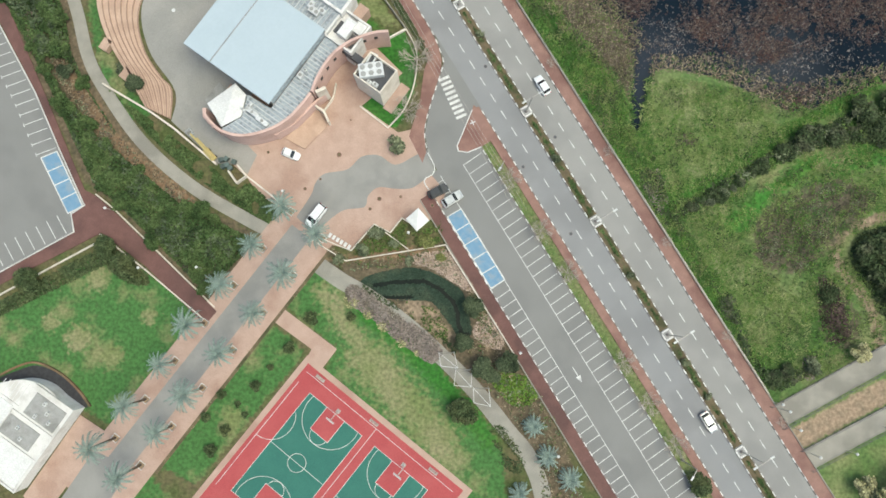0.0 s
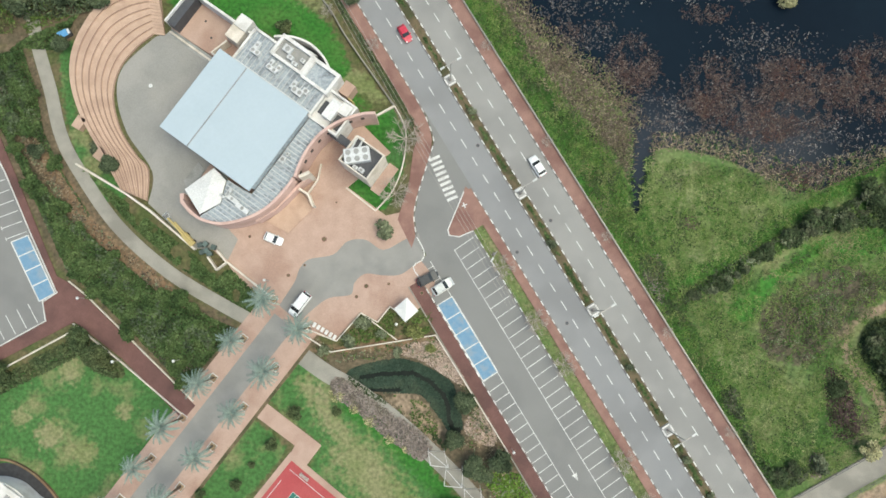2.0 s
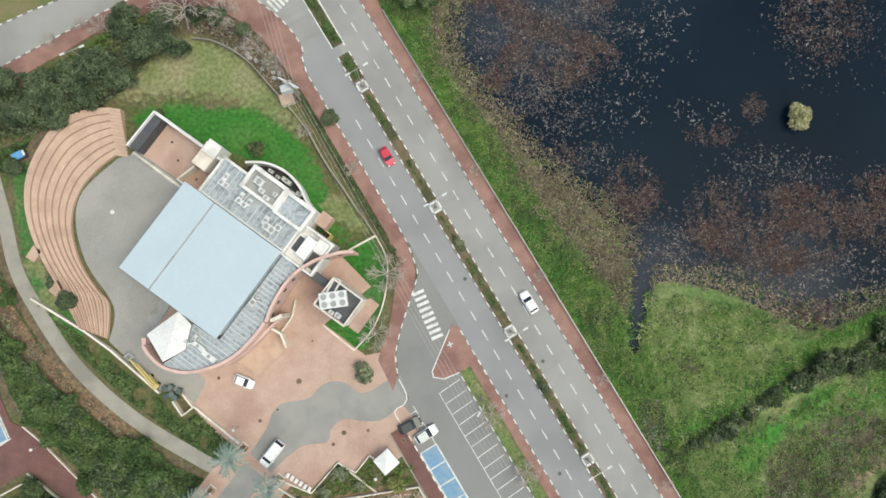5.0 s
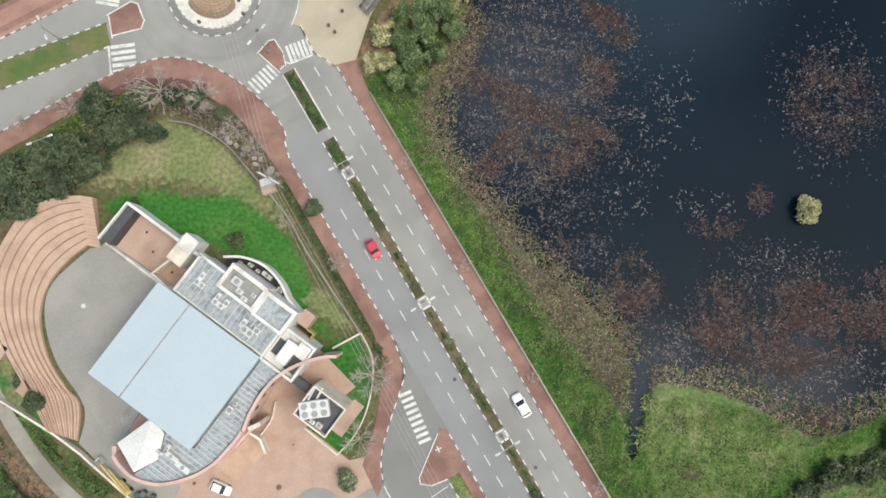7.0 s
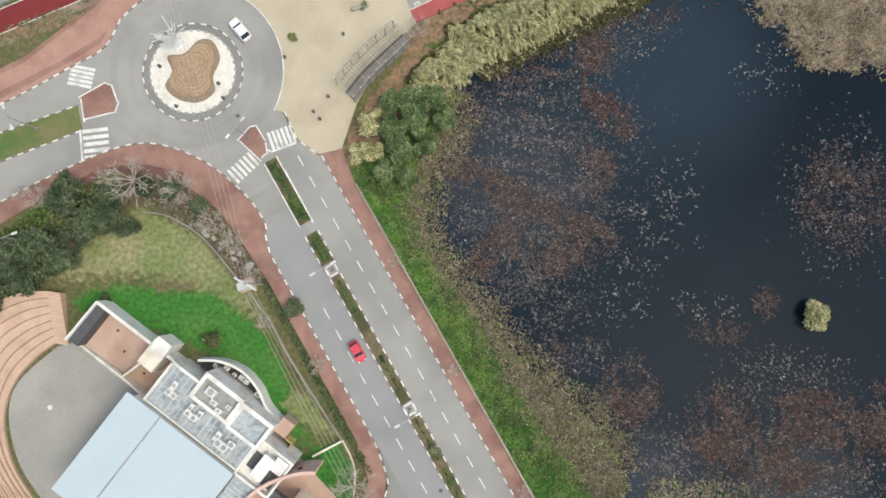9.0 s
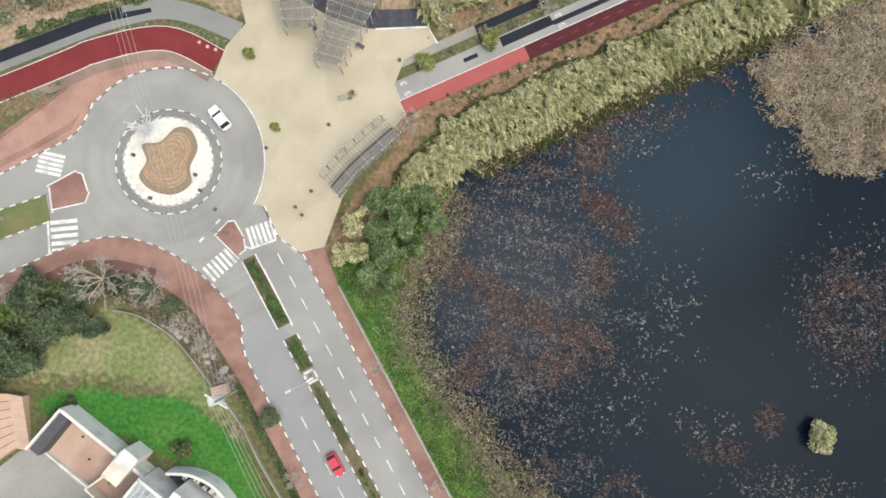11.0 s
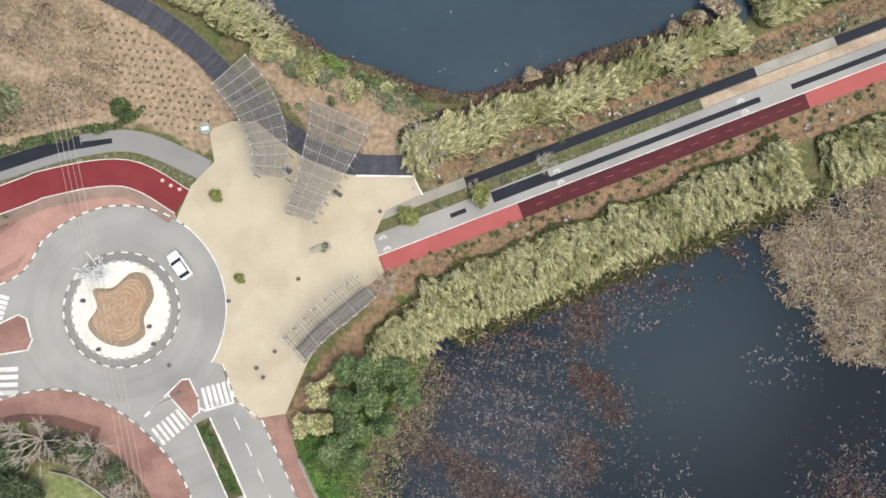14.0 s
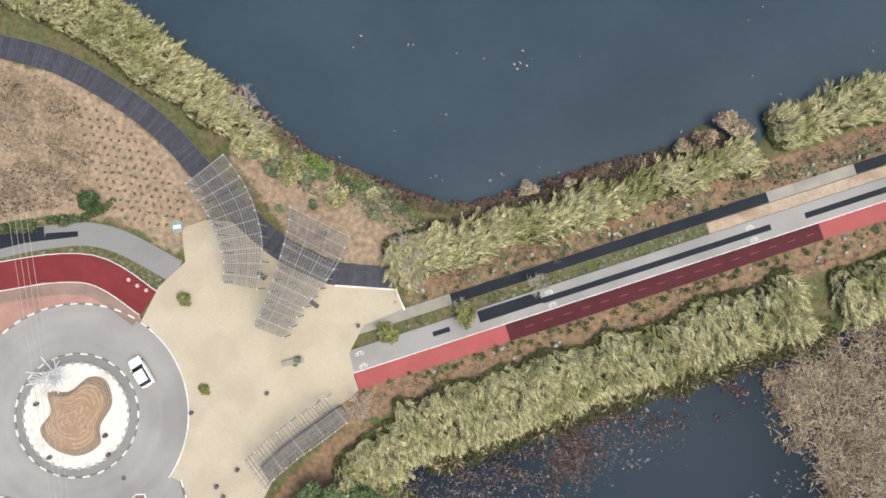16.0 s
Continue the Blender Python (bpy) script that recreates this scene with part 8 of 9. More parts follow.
thicket("marsh_herbs", BANK, 4, 0.8, "leaf_bright", "bright green bank herbs in drifts", "bank plants", 478, 0.2, 0.85, 2.2)
thicket("marsh_herbs", smooth([(46, 33), (48, 34.4), (50.4, 33), (50, 31), (47, 30.6)], 4), 26, 0.6, "leaf_brown", "small brown scrub patch in a meadow", "scrub", 471, 0.2, 0.2, 1.4)
thicket("marsh_herbs", smooth([(39, 28), (42, 29), (45, 21), (45, 14), (42, 16), (38, 24)], 4), 16, 0.8, "mauve_twig", "grey dry herbs beside a bank", "marsh plants", 472, 0.18, 0.6, 2.2)
thicket("marsh_herbs", smooth([(39, 28), (42, 29), (45, 21), (45, 14), (42, 16), (38, 24)], 4), 14, 0.8, "leaf_shrub", "dark herbs beside a bank", "marsh plants", 475, 0.24, 0.6, 2.2)
VERGE = bar(27, 160, -11.3, -9.3)
x, y = scatter(VERGE, 10, 48)
stuff("verge_grass", blades_mesh("verge_grass", x, y, 0.0, 0.35, 0.12, M["grass_tuft"], 48, 0.9), "rough green verge grass", "grass")
for k, (s0, s1) in enumerate(MED):
    hw = 0.75 if s0 > -30 else 0.95
    thicket("median_plants", bar(s0 + 0.3, s1 - 0.3, -hw, hw), 150 if s0 < -30 else 80, 1.0 if s0 < -30 else 0.7, "leaf_tree", "low green planting on a median", "median plants", 50 + k, 0.26, 0.0, 1.5)
GARDEN = [(-24, 12.6), (-18, 8.8), (0.6, 11.2), (5.1, 3.1), (13.3, -8.3), (22.7, -23.7), (28, -40), (19, -38), (17.6, -27), (4, -11.0), (6.4, -6), (6.6, 0.4), (2, 5), (-4, 7.6), (-16, 6.4), (-20.1, 6.6)]
thicket("garden_plants", GARDEN, 4, 0.9, "leaf_olive", "mixed pale garden plants", "garden plants", 60, 0.26, 0.6, 1.6)
thicket("garden_plants", GARDEN, 4, 0.8, "leaf_mid", "mixed green garden plants", "garden plants", 61, 0.26, 0.8, 1.8)
thicket("garden_plants", GARDEN, 5, 0.35, "leaf_dry", "dry straw litter between garden plants", "garden plants", 62, 0.24, 0.4, 1.4)
thicket("garden_plants", [(-12.6, 14.8), (-10.3, 13.5), (-8, 16), (-4.4, 14), (0.2, 16.6), (0.6, 12), (-17.4, 9.2), (-17.2, 10.6)], 18, 0.8, "leaf_mid", "green garden bed behind stone walls", "garden plants", 63, 0.28, 0.3, 1.4)
thicket("garden_plants", smooth([(9, -13.5), (12.5, -13), (17, -14.5), (18.2, -18), (13.9, -19.5), (10.5, -16.5)], 4), 34, 0.7, "leaf_bright", "bright green creeping plants beside a path", "garden plants", 64, 0.28)
thicket("garden_plants", smooth([(9, -24), (11.6, -23), (15.6, -29.5), (14, -32), (10, -29)], 4), 22, 0.6, "leaf_dark", "dark low shrubs beside a path", "garden plants", 65, 0.26, 0.2)
thicket("garden_plants", smooth([(-9, 0.2), (-3.1, -0.1), (0.2, -3), (1.4, -7.4), (-1.2, -6.6), (-4.5, -3.8)], 4), 10, 0.5, "leaf_dry", "brown creek plants", "creek plants", 66, 0.26, 0.55)
thicket("garden_plants", smooth([(-9, 0.2), (-3.1, -0.1), (0.2, -3), (1.4, -7.4), (-1.2, -6.6), (-4.5, -3.8)], 4), 12, 0.6, "leaf_mid", "green creek plants", "creek plants", 67, 0.26, 0.8)
thicket("garden_plants", strip([(-16, 3.2), (-12, 0.6), (-7, -1.6), (-2, -5.6), (2.6, -9.4)], 0.9, 0.2), 20, 0.9, "leaf_shrub", "dark plants on a creek bank", "creek plants", 671, 0.26, 0.5, 2.0)
OVERHANG = smooth([(-18.8, 3.0), (-16.0, 3.4), (-8.2, -1.9), (-0.3, -7.8), (-2.0, -11.4), (-5.9, -8.9), (-9.2, -6.6), (-13.4, -3.0), (-18.0, 0.2)], 4)
thicket("path_shrubs", OVERHANG, 44, 0.7, "mauve_twig", "greyish mauve shrubs overhanging a footpath", "shrubs", 68, 0.28, 0.0, 2.2)
for k, (x, y, r) in enumerate(((-17.6, 0.7, 1.6), (-11.4, -4.0, 1.3), (-7.8, -7.2, 1.2), (-4.6, -9.0, 1.1), (-14.4, -1.8, 1.1))):
    thicket("path_shrubs", arc((x, y), r, 0, 340, 14), 30, 0.9, "cane", "yellowish rounded shrub at a path edge", "shrubs", 681 + k, 0.22, 0.1, 1.5)
x, y = scatter(POND, 46, 690)
CHANNELS = [[(-13.1, 3.7), (-9.3, 4.3), (-3.6, 4.5), (-0.3, 2.8), (2.1, 0.4), (3.0, -1.9), (3.0, -3.8), (3.7, -5.6)], [(-11.9, 1.2), (-6.3, 1.3)]]
keep = np.ones(len(x), bool)
for line in CHANNELS:
    keep &= rim_distance(line + line[::-1][1:], x, y) > 0.5
keep &= ~inside(arc((4.6, -6.6), 1.3, 0, 340, 12), x, y)
stuff("pond_weed", leaves_mesh("pond_weed", np.stack([x[keep], y[keep], np.full(keep.sum(), -0.42)], 1), 0.34, M["pond_weed"], 691, 0.98), "dark green water weed covering a pond", "pond weed")
GRAVEL = [smooth([(-5.6, 9.6), (-1.3, 10.3), (1.6, 9.8), (6.3, 2.8), (4.2, 2.9), (-2.0, 6.8), (-5.6, 7.9)], 4), smooth([(6.3, -4.2), (8.7, -1.9), (12.0, -6.5), (10.6, -8.8), (6.3, -6.5)], 4)]
M["gravel"] = material("pink_gravel", (0.36, 0.275, 0.225), (0.43, 0.335, 0.275), 0.8, 0.9, 0.1, 0.3, (0.28, 0.22, 0.175), 3, 0.4, island=0.35)
for k, area in enumerate(GRAVEL):
    x, y = scatter(area, 34, 695 + k)
    g = np.random.RandomState(k)
    stuff("gravel", leaves_mesh("gravel", np.stack([x, y, g.uniform(0.05, 0.3, len(x))], 1), 0.26, M["gravel"], 697 + k, 0.8, 1.2), "pinkish loose stones on a bank", "gravel")
bed = [(x + AY.x * 6.6, y + AY.y * 6.6) for x, y in strip([AVENUE[1], AVENUE[2]], 0.5, 0.4)]
patch("trim_avenue_bed", bed, 0.12, "litter", "narrow brown planting bed along an avenue", "planting bed")
thicket("bed_plants", bed, 14, 0.45, "leaf_dry", "sparse brown bed plants", "bed plants", 71, 0.24, 0.5, 1.5)
thicket("strip_plants", prom_bar(8, 52.5, 3.15, 4.55), 16, 0.45, "leaf_olive", "low mixed plants between two paths", "strip plants", 72, 0.24, 0.3, 1.6)
thicket("strip_plants", prom_bar(4, 120, -4.4, -2.6), 7, 0.45, "leaf_mid", "low green plants beside a cycle lane", "strip plants", 73, 0.24, 0.75, 1.2)
thicket("strip_plants", prom_bar(14, 120, 6.4, 9.6), 8, 0.5, "leaf_olive", "low mixed plants beside a footway", "strip plants", 74, 0.26, 0.6, 1.6)
LANE_GAP = [p for p in offset(GREY_WEST, -1.7) if p[0] > -90] + [p for p in offset(RED_WEST, 2.0) if p[0] > -90][::-1]
thicket("strip_plants", LANE_GAP, 12, 0.4, "leaf_olive", "low grassy plants between lanes", "strip plants", 75, 0.24, 0.4, 1.6)
thicket("strip_plants", [(-90, 106), (-62, 119), (-49, 124), (-51, 127.5), (-62, 123), (-90, 110)], 10, 0.5, "leaf_olive", "low plants in an orange earth bed", "strip plants", 76, 0.26, 0.55, 1.4)

EDGE_TUFTS = [prom(e, n) for e in np.arange(2, 118, 1.25) for n in (-3.0,)] + [prom(e, -3.9) for e in np.arange(22, 118, 2.6)] + [prom(e, 6.8) for e in np.arange(12, 118, 1.7)]
g = np.random.RandomState(79)
ex, ey = (np.repeat([p[k] for p in EDGE_TUFTS], 34) for k in (0, 1))
jx, jy = np.repeat(g.normal(0, 0.4, len(EDGE_TUFTS)), 34), np.repeat(g.normal(0, 0.3, len(EDGE_TUFTS)), 34)
spread = np.repeat(g.uniform(0.06, 0.26, len(EDGE_TUFTS)), 34)
ex, ey = ex + jx + g.normal(0, 1, len(ex)) * spread, ey + jy + g.normal(0, 1, len(ey)) * spread
keep = np.repeat(g.uniform(0, 1, len(EDGE_TUFTS)) < 0.7, 34)
ex, ey = ex[keep], ey[keep]
stuff("edge_tufts", leaves_mesh("edge_tufts", np.stack([ex, ey, g.uniform(0.08, 0.45, len(ex))], 1), 0.16, M["leaf_dark"], 80, 0.4), "row of small green shrubs along a cycle lane", "shrubs")
thicket("strip_plants", prom_bar(2, 120, -6.4, -2.6), 9, 0.3, "leaf_brown", "dry brown litter plants beside a cycle lane", "strip plants", 731, 0.16, 0.7, 1.2)
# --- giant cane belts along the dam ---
# leaf tone that puts the shade between the canes into colour
M["cane_dark"] = material("cane_gap_shade", (0.045, 0.05, 0.02), (0.075, 0.078, 0.034), 1.0, 0.9, 0.3, 0, island=0.4)
def cane_belt(name, poly, bias, seed, label="yellow-green giant cane belt along a lake"):
    x, y = scatter(poly, 5.0, seed)
    v = 0.6 * waves(x, y, 2.4, seed) + 0.5 * waves(x, y, 6, seed + 3)
    keep = v > -1.1
    x, y, v = x[keep], y[keep], v[keep]
    edge = np.clip(rim_distance(poly, x, y) / 1.2, 0.3, 1)
    g = np.random.RandomState(seed)
    n = len(x)
    z = edge * g.uniform(0.8, 2.6, n) * np.clip(0.95 + 0.25 * v, 0.4, 1.4)
    a = g.normal(bias, 0.5, n)
    rise = g.uniform(0.3, 0.9, n)
    stem = g.uniform(1.1, 2.1, n)
    # each plume is a leaning stem with pointed leaves set along it, alternately to either side
    quads = []
    for k in range(13):
        f = 0.1 + 0.9 * k / 12
        sag = rise - 0.9 * f
        px, py = x + np.cos(a) * stem * f * 0.9, y + np.sin(a) * stem * f * 0.9
        pz = z + stem * (rise * f - 0.45 * f * f)
        b = a + (0.45 if k % 2 else -0.45) * (1.15 - 0.8 * f) + g.normal(0, 0.14, n)
        ln = (1.1 - 0.4 * f) * g.uniform(0.7, 1.25, n)
        p = np.stack([px, py, pz], 1)
        d = np.stack([np.cos(b), np.sin(b), np.clip(sag, -0.8, 0.6)], 1) * ln[:, None]
        w = np.stack([-np.sin(b), np.cos(b), g.normal(0, 0.5, n)], 1) * 0.055
        quads.append(np.stack([p, p + d * 0.4 + w, p + d, p + d * 0.4 - w], 1))
    stuff(name, fast_mesh(name, np.maximum(np.concatenate(quads).reshape(-1, 3), (-999, -999, 0.03)), 4, M["cane"]), label, "cane belt")
    # leaves under the plumes, dark as the shaded gaps
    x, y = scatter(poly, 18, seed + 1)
    stuff(name, leaves_mesh(name, np.stack([x, y, np.full(len(x), 0.4)], 1), 0.5, M["cane_dark"], seed + 2), "dark undergrowth leaves coloured as the shade between canes", "undergrowth")


def wavy(e0, e1, n0, n1, seed, amp=0.8):
    g = np.random.RandomState(seed)
    es = np.arange(e0, e1 + 0.1, 3.0)
    return smooth([prom(e, n0 + g.uniform(-amp, amp)) for e in es] + [prom(e, n1 + g.uniform(-amp, amp)) for e in es[::-1]], 3)


cane_belt("cane_belt", wavy(4, 62.5, -12.6, -5.3, 1, 0.7), -0.95, 81)
cane_belt("cane_belt", smooth([prom(5, -8), prom(3, -14), (8, 113.4), (2.4, 111.2), (1.0, 114.2), (5.6, 119.4)], 4), -0.95, 82)
cane_belt("cane_belt", wavy(65.5, 118, -13, -6.8, 2), -0.95, 83)
cane_belt("cane_belt", wavy(12, 61, 9.5, 14.0, 3), 0.7, 84)
thicket("undergrowth", wavy(14, 62, 13.8, 16.4, 13, 0.5), 26, 1.1, "twig_dark", "dark brown dead undergrowth at a lake edge", "undergrowth", 845, 0.24, 0.1, 2.0)
thicket("undergrowth", wavy(16, 60, 14.4, 16.2, 14, 0.6), 5, 1.2, "leaf_dry", "straw-coloured dead undergrowth at a lake edge", "undergrowth", 846, 0.22, 0.7, 2.4)
thicket("strip_plants", prom_bar(14, 120, 7.4, 9.8), 16, 0.35, "leaf_brown", "dry brown litter plants below a cane belt", "strip plants", 847, 0.17, 0.45, 1.8)
thicket("strip_plants", prom_bar(10, 120, 6.3, 7.6), 14, 0.3, "leaf_olive", "low green plants along a footway edge", "strip plants", 848, 0.2, 0.4, 2.2)
cane_belt("cane_belt", wavy(64.5, 118, 10.8, 16.5, 4), 0.7, 85)
cane_belt("cane_belt", smooth([prom(9.5, 10), prom(12, 9.8), prom(16, 15), prom(12, 16), prom(9, 15.4)], 4), -1.2, 86)
cane_belt("cane_belt", smooth([(-110, 172), (-80, 172), (-60, 168.4), (-46.4, 165.2), (-38.8, 161.9), (-34.1, 159.2), (-29.5, 158.0), (-24.8, 155.2), (-20.4, 154.6), (-17.7, 152.4), (-16.4, 155.8), (-22.8, 160.6), (-32.2, 166.2), (-42.8, 171.6), (-60, 180), (-100, 195)], 4), 0.5, 87)
thicket("scrub", smooth([(-17, 152.4), (-9, 149), (-3, 148.4), (3, 146), (8, 147), (4.4, 150.8), (-2.2, 152.6), (-8.7, 154), (-15, 157)], 4), 12, 0.9, "leaf_olive", "pale scrub on a lake bank", "scrub", 88, 0.28, 0.4)
thicket("scrub", smooth([(-15, 154), (-6, 150.6), (0, 150.4), (-3, 152.6), (-9, 154.6)], 4), 16, 0.6, "leaf_bright", "bright green bank plants", "bank plants", 89, 0.28, 0.3)
SHORE = smooth([(-22.7, 161.6), (-15.6, 157.0), (-8.7, 153.5), (-2.2, 152.2), (4.4, 150.2), (10.7, 150.0), (16, 151.3), (25.4, 156.1), (38.6, 162.3)], 5, False)
thicket("shore_scrub", strip(SHORE, 0.9, 0.7), 26, 0.6, "litter", "dark brown shore scrub", "scrub", 90, 0.3, 0.1)
thicket("shore_scrub", strip(SHORE, 1.4, 0.3), 14, 0.5, "reed_brown", "brown dead shore reeds", "reeds", 91, 0.3, 0.4)

# --- reeds standing in the lake ---
def reeds(name, poly, per_m2, chance, mat, label, seed, length=0.42, width=0.1, blades=3, spread=0.12):
    x, y = scatter(poly, per_m2, seed)
    g = np.random.RandomState(seed)
    keep = g.uniform(0, 1, len(x)) < chance(x, y)
    x, y = x[keep], y[keep]
    n = blades * len(x)
    bx = np.repeat(x, blades) + g.normal(0, spread, n)
    by = np.repeat(y, blades) + g.normal(0, spread, n)
    size = np.repeat(g.uniform(0.5, 1.5, len(x)), blades)
    stuff(name, blades_mesh(name, bx, by, -0.5, length * size, width * size, M[mat], seed, 0.8, None, 0.5), label, "reeds")


def blob(x, y, cx, cy, rx, ry, turn=0.0):
    """1 in the middle of an oval, falling softly to 0."""
    c, s = math.cos(turn), math.sin(turn)
    u, v = ((x - cx) * c + (y - cy) * s) / rx, (-(x - cx) * s + (y - cy) * c) / ry
    return np.exp(-(u * u + v * v) ** 1.5)


def stroke(x, y, line, wide):
    """1 along a line, falling softly to 0."""
    return np.exp(-(rim_distance(line + line[::-1][1:], x, y) / wide) ** 3)


def ragged(x, y, seed, size=1.5):
    return np.clip(0.72 + 0.55 * waves(x, y, size * 3, seed) + 0.4 * waves(x, y, size, seed + 1), 0, 1.2)


WEST_BAND = [(8.0, 101.0), (13.7, 98.0), (19.6, 95.1), (27.5, 91.9), (34.5, 88.3)]
NORTH_COLUMN = [(32.0, 123.0), (32.4, 114.0), (33.6, 110.6), (37.4, 108.0)]


def clumps(x, y):
    """Where the brown reeds stand close together."""
    v = 1.1 * stroke(x, y, WEST_BAND, 2.2) + stroke(x, y, [(20, 93), (17, 88), (13.8, 83.6)], 2.1) + stroke(x, y, NORTH_COLUMN, 2.6) + 0.9 * blob(x, y, 26, 85.4, 6.0, 2.8, -0.1) + 0.9 * blob(x, y, 32.8, 99.7, 3.4, 3.6)
    v += 1.2 * blob(x, y, 38.9, 63.2, 4.4, 5.2) + 0.5 * blob(x, y, 27.6, 70.7, 2.8, 2.8) + 1.1 * blob(x, y, 54.1, 57.8, 5.4, 6.4) + 0.9 * stroke(x, y, [(55, 55), (61, 52.6), (66, 51)], 3.0) + 1.2 * blob(x, y, 70.4, 57.6, 7.4, 6.6) + blob(x, y, 65.6, 61.4, 4.4, 2.6, 0.3)
    v += 1.1 * blob(x, y, 85, 60.4, 6.5, 7) + 0.8 * blob(x, y, 53.7, 73.9, 5.0, 1.9) + 0.8 * blob(x, y, 61.3, 78.6, 2.0, 2.6) + 0.42 * blob(x, y, 74.5, 96.4, 8.0, 9.5) + 0.7 * blob(x, y, 100, 88, 12, 15) + 0.8 * blob(x, y, 71, 40.6, 7.5, 3.2) + 0.5 * blob(x, y, 10, 109, 4.5, 5.5)
    return np.clip(v * 1.25 - 0.12, 0, 1) * ragged(x, y, 5)


def field(x, y):
    """Thin growth over the shallow western water and between the southern clumps."""
    v = 0.75 * blob(x, y, 22, 99, 16, 15) + 0.6 * blob(x, y, 20, 82, 12, 8, -0.5) + 0.45 * blob(x, y, 62, 50, 22, 6.5, -0.1) + 0.35 * blob(x, y, 64, 66, 10, 5) + 0.35 * blob(x, y, 45, 54, 6, 5) + 0.35 * blob(x, y, 30, 66, 8, 8, -0.8) + 0.2 * blob(x, y, 75, 97, 10, 11) + 0.4 * blob(x, y, 30, 120, 16, 5, 0.45)
    return np.clip(v, 0, 1) * ragged(x, y, 15, 1.1)


def flecks(x, y):
    """Loose pale tufts at the edge of the open water."""
    v = stroke(x, y, [(47, 97), (42, 92), (40.4, 85), (37.6, 77.6)], 3.8) + blob(x, y, 46.9, 101.6, 2.2, 1.5) + blob(x, y, 49.2, 87.8, 2.2, 1.6) + 1.6 * blob(x, y, 51.1, 78.1, 5.2, 2.2) + 0.9 * blob(x, y, 62, 118, 6, 4, 0.4) + blob(x, y, 40.7, 120.6, 2.2, 1.4)
    v += 0.8 * blob(x, y, 77, 47.4, 10, 4.6) + 0.5 * blob(x, y, 64.7, 67.4, 10, 4.4) + 0.5 * blob(x, y, 45, 53.6, 4.4, 4.4) + 0.5 * blob(x, y, 74.5, 96.4, 8.0, 9.5) + 0.5 * blob(x, y, 20, 108, 10, 6)
    return np.clip(v, 0, 1) * np.clip(0.45 + 0.8 * waves(x, y, 2.2, 21), 0, 1)


OPEN_WATER = [(3, 80), (18, 68), (36, 50), (37, 34), (41, 34), (44, 46), (60, 42), (71, 37), (90, 42), (120, 55), (120, 120), (90, 122), (60, 128), (30, 126), (9, 115), (4, 98)]
M["drowned"] = material("drowned_litter", (0.05, 0.051, 0.058), (0.08, 0.076, 0.08), 1.5, 0.9, 0.3, 0, (0.045, 0.05, 0.06), 5, 0.4, island=0.4)
x, y = scatter(OPEN_WATER, 12, 930)
keep = np.random.RandomState(3).uniform(0, 1, len(x)) < np.clip(field(x, y) + 0.6 * clumps(x, y), 0, 0.9)
stuff("drowned_litter", leaves_mesh("drowned_litter", np.stack([x[keep], y[keep], np.full(keep.sum(), -0.485)], 1), 0.26, M["drowned"], 929, 1.2, 1.5), "greyish dead plant litter just under the water", "litter")
reeds("lake_reeds", OPEN_WATER, 17, clumps, "reed_brown", "brown dead reeds standing in dark water", 92, 0.42, 0.065, 3, 0.18)
reeds("lake_reeds", OPEN_WATER, 4, clumps, "reed_tan", "greyish straw reeds standing in dark water", 93, 0.4, 0.065, 2, 0.14)
reeds("lake_reeds", OPEN_WATER, 2.2, clumps, "reed_pale", "pale reed tips above dark water", 931, 0.34, 0.075, 2, 0.06)
reeds("lake_reeds", OPEN_WATER, 2.2, field, "reed_brown", "scattered brown reeds in dark water", 932, 0.36, 0.065, 2, 0.1)
reeds("lake_reeds", OPEN_WATER, 3.4, field, "reed_tan", "scattered greyish reeds in dark water", 933, 0.34, 0.065, 2, 0.08)
reeds("lake_reeds", OPEN_WATER, 1.7, field, "reed_pale", "scattered pale reeds in dark water", 934, 0.3, 0.08, 2, 0.06)
x, y = scatter([(-22, 164), (0, 150), (30, 158), (60, 172), (100, 190), (100, 225), (20, 215), (-20, 190)], 0.35, 951)
keep = 0.7 * waves(x, y, 7, 952) + 0.5 * waves(x, y, 2.5, 953) > 0.75
stuff("floating_litter", leaves_mesh("floating_litter", np.stack([x[keep], y[keep], np.full(keep.sum(), -0.46)], 1), 0.32, M["reed_pale"], 954, 0.1), "scattered pale litter floating on a grey lake", "litter")
reeds("pale_stubble", OPEN_WATER, 3.0, flecks, "reed_pale", "pale floating stubble on dark water", 95, 0.28, 0.085, 3, 0.08)
MARSH_EDGE = [(41, 41), (42, 50), (58, 50), (72, 44), (92, 49), (90, 41), (72, 34.6), (58, 40), (46, 42.6)]
reeds("shore_reeds", MARSH_EDGE, 4, lambda x, y: 0.8 * np.clip(1 - np.abs(rim_distance(LAKE_EAST, x, y)) / 6, 0, 1), "reed_straw", "straw-coloured reeds along a marsh edge", 941, 0.55, 0.1, 3, 0.2)
reeds("shore_reeds", MARSH_EDGE, 4, lambda x, y: 0.8 * np.clip(1.1 - np.abs(rim_distance(LAKE_EAST, x, y)) / 7, 0, 1), "reed_tan", "greyish reeds along a marsh edge", 942, 0.5, 0.12, 3, 0.2)
reeds("shore_reeds", MARSH_EDGE, 3, lambda x, y: 0.8 * np.clip(1.1 - np.abs(rim_distance(LAKE_EAST, x, y)) / 7, 0, 1), "grass_dark", "dark green blades along a marsh edge", 943, 0.5, 0.12, 3, 0.2)
INLET_RIM = strip([(41.6, 45), (40.4, 38), (39.6, 33.4), (37.4, 33.6), (37.4, 42), (37.2, 50)], 0.7, 0.7)
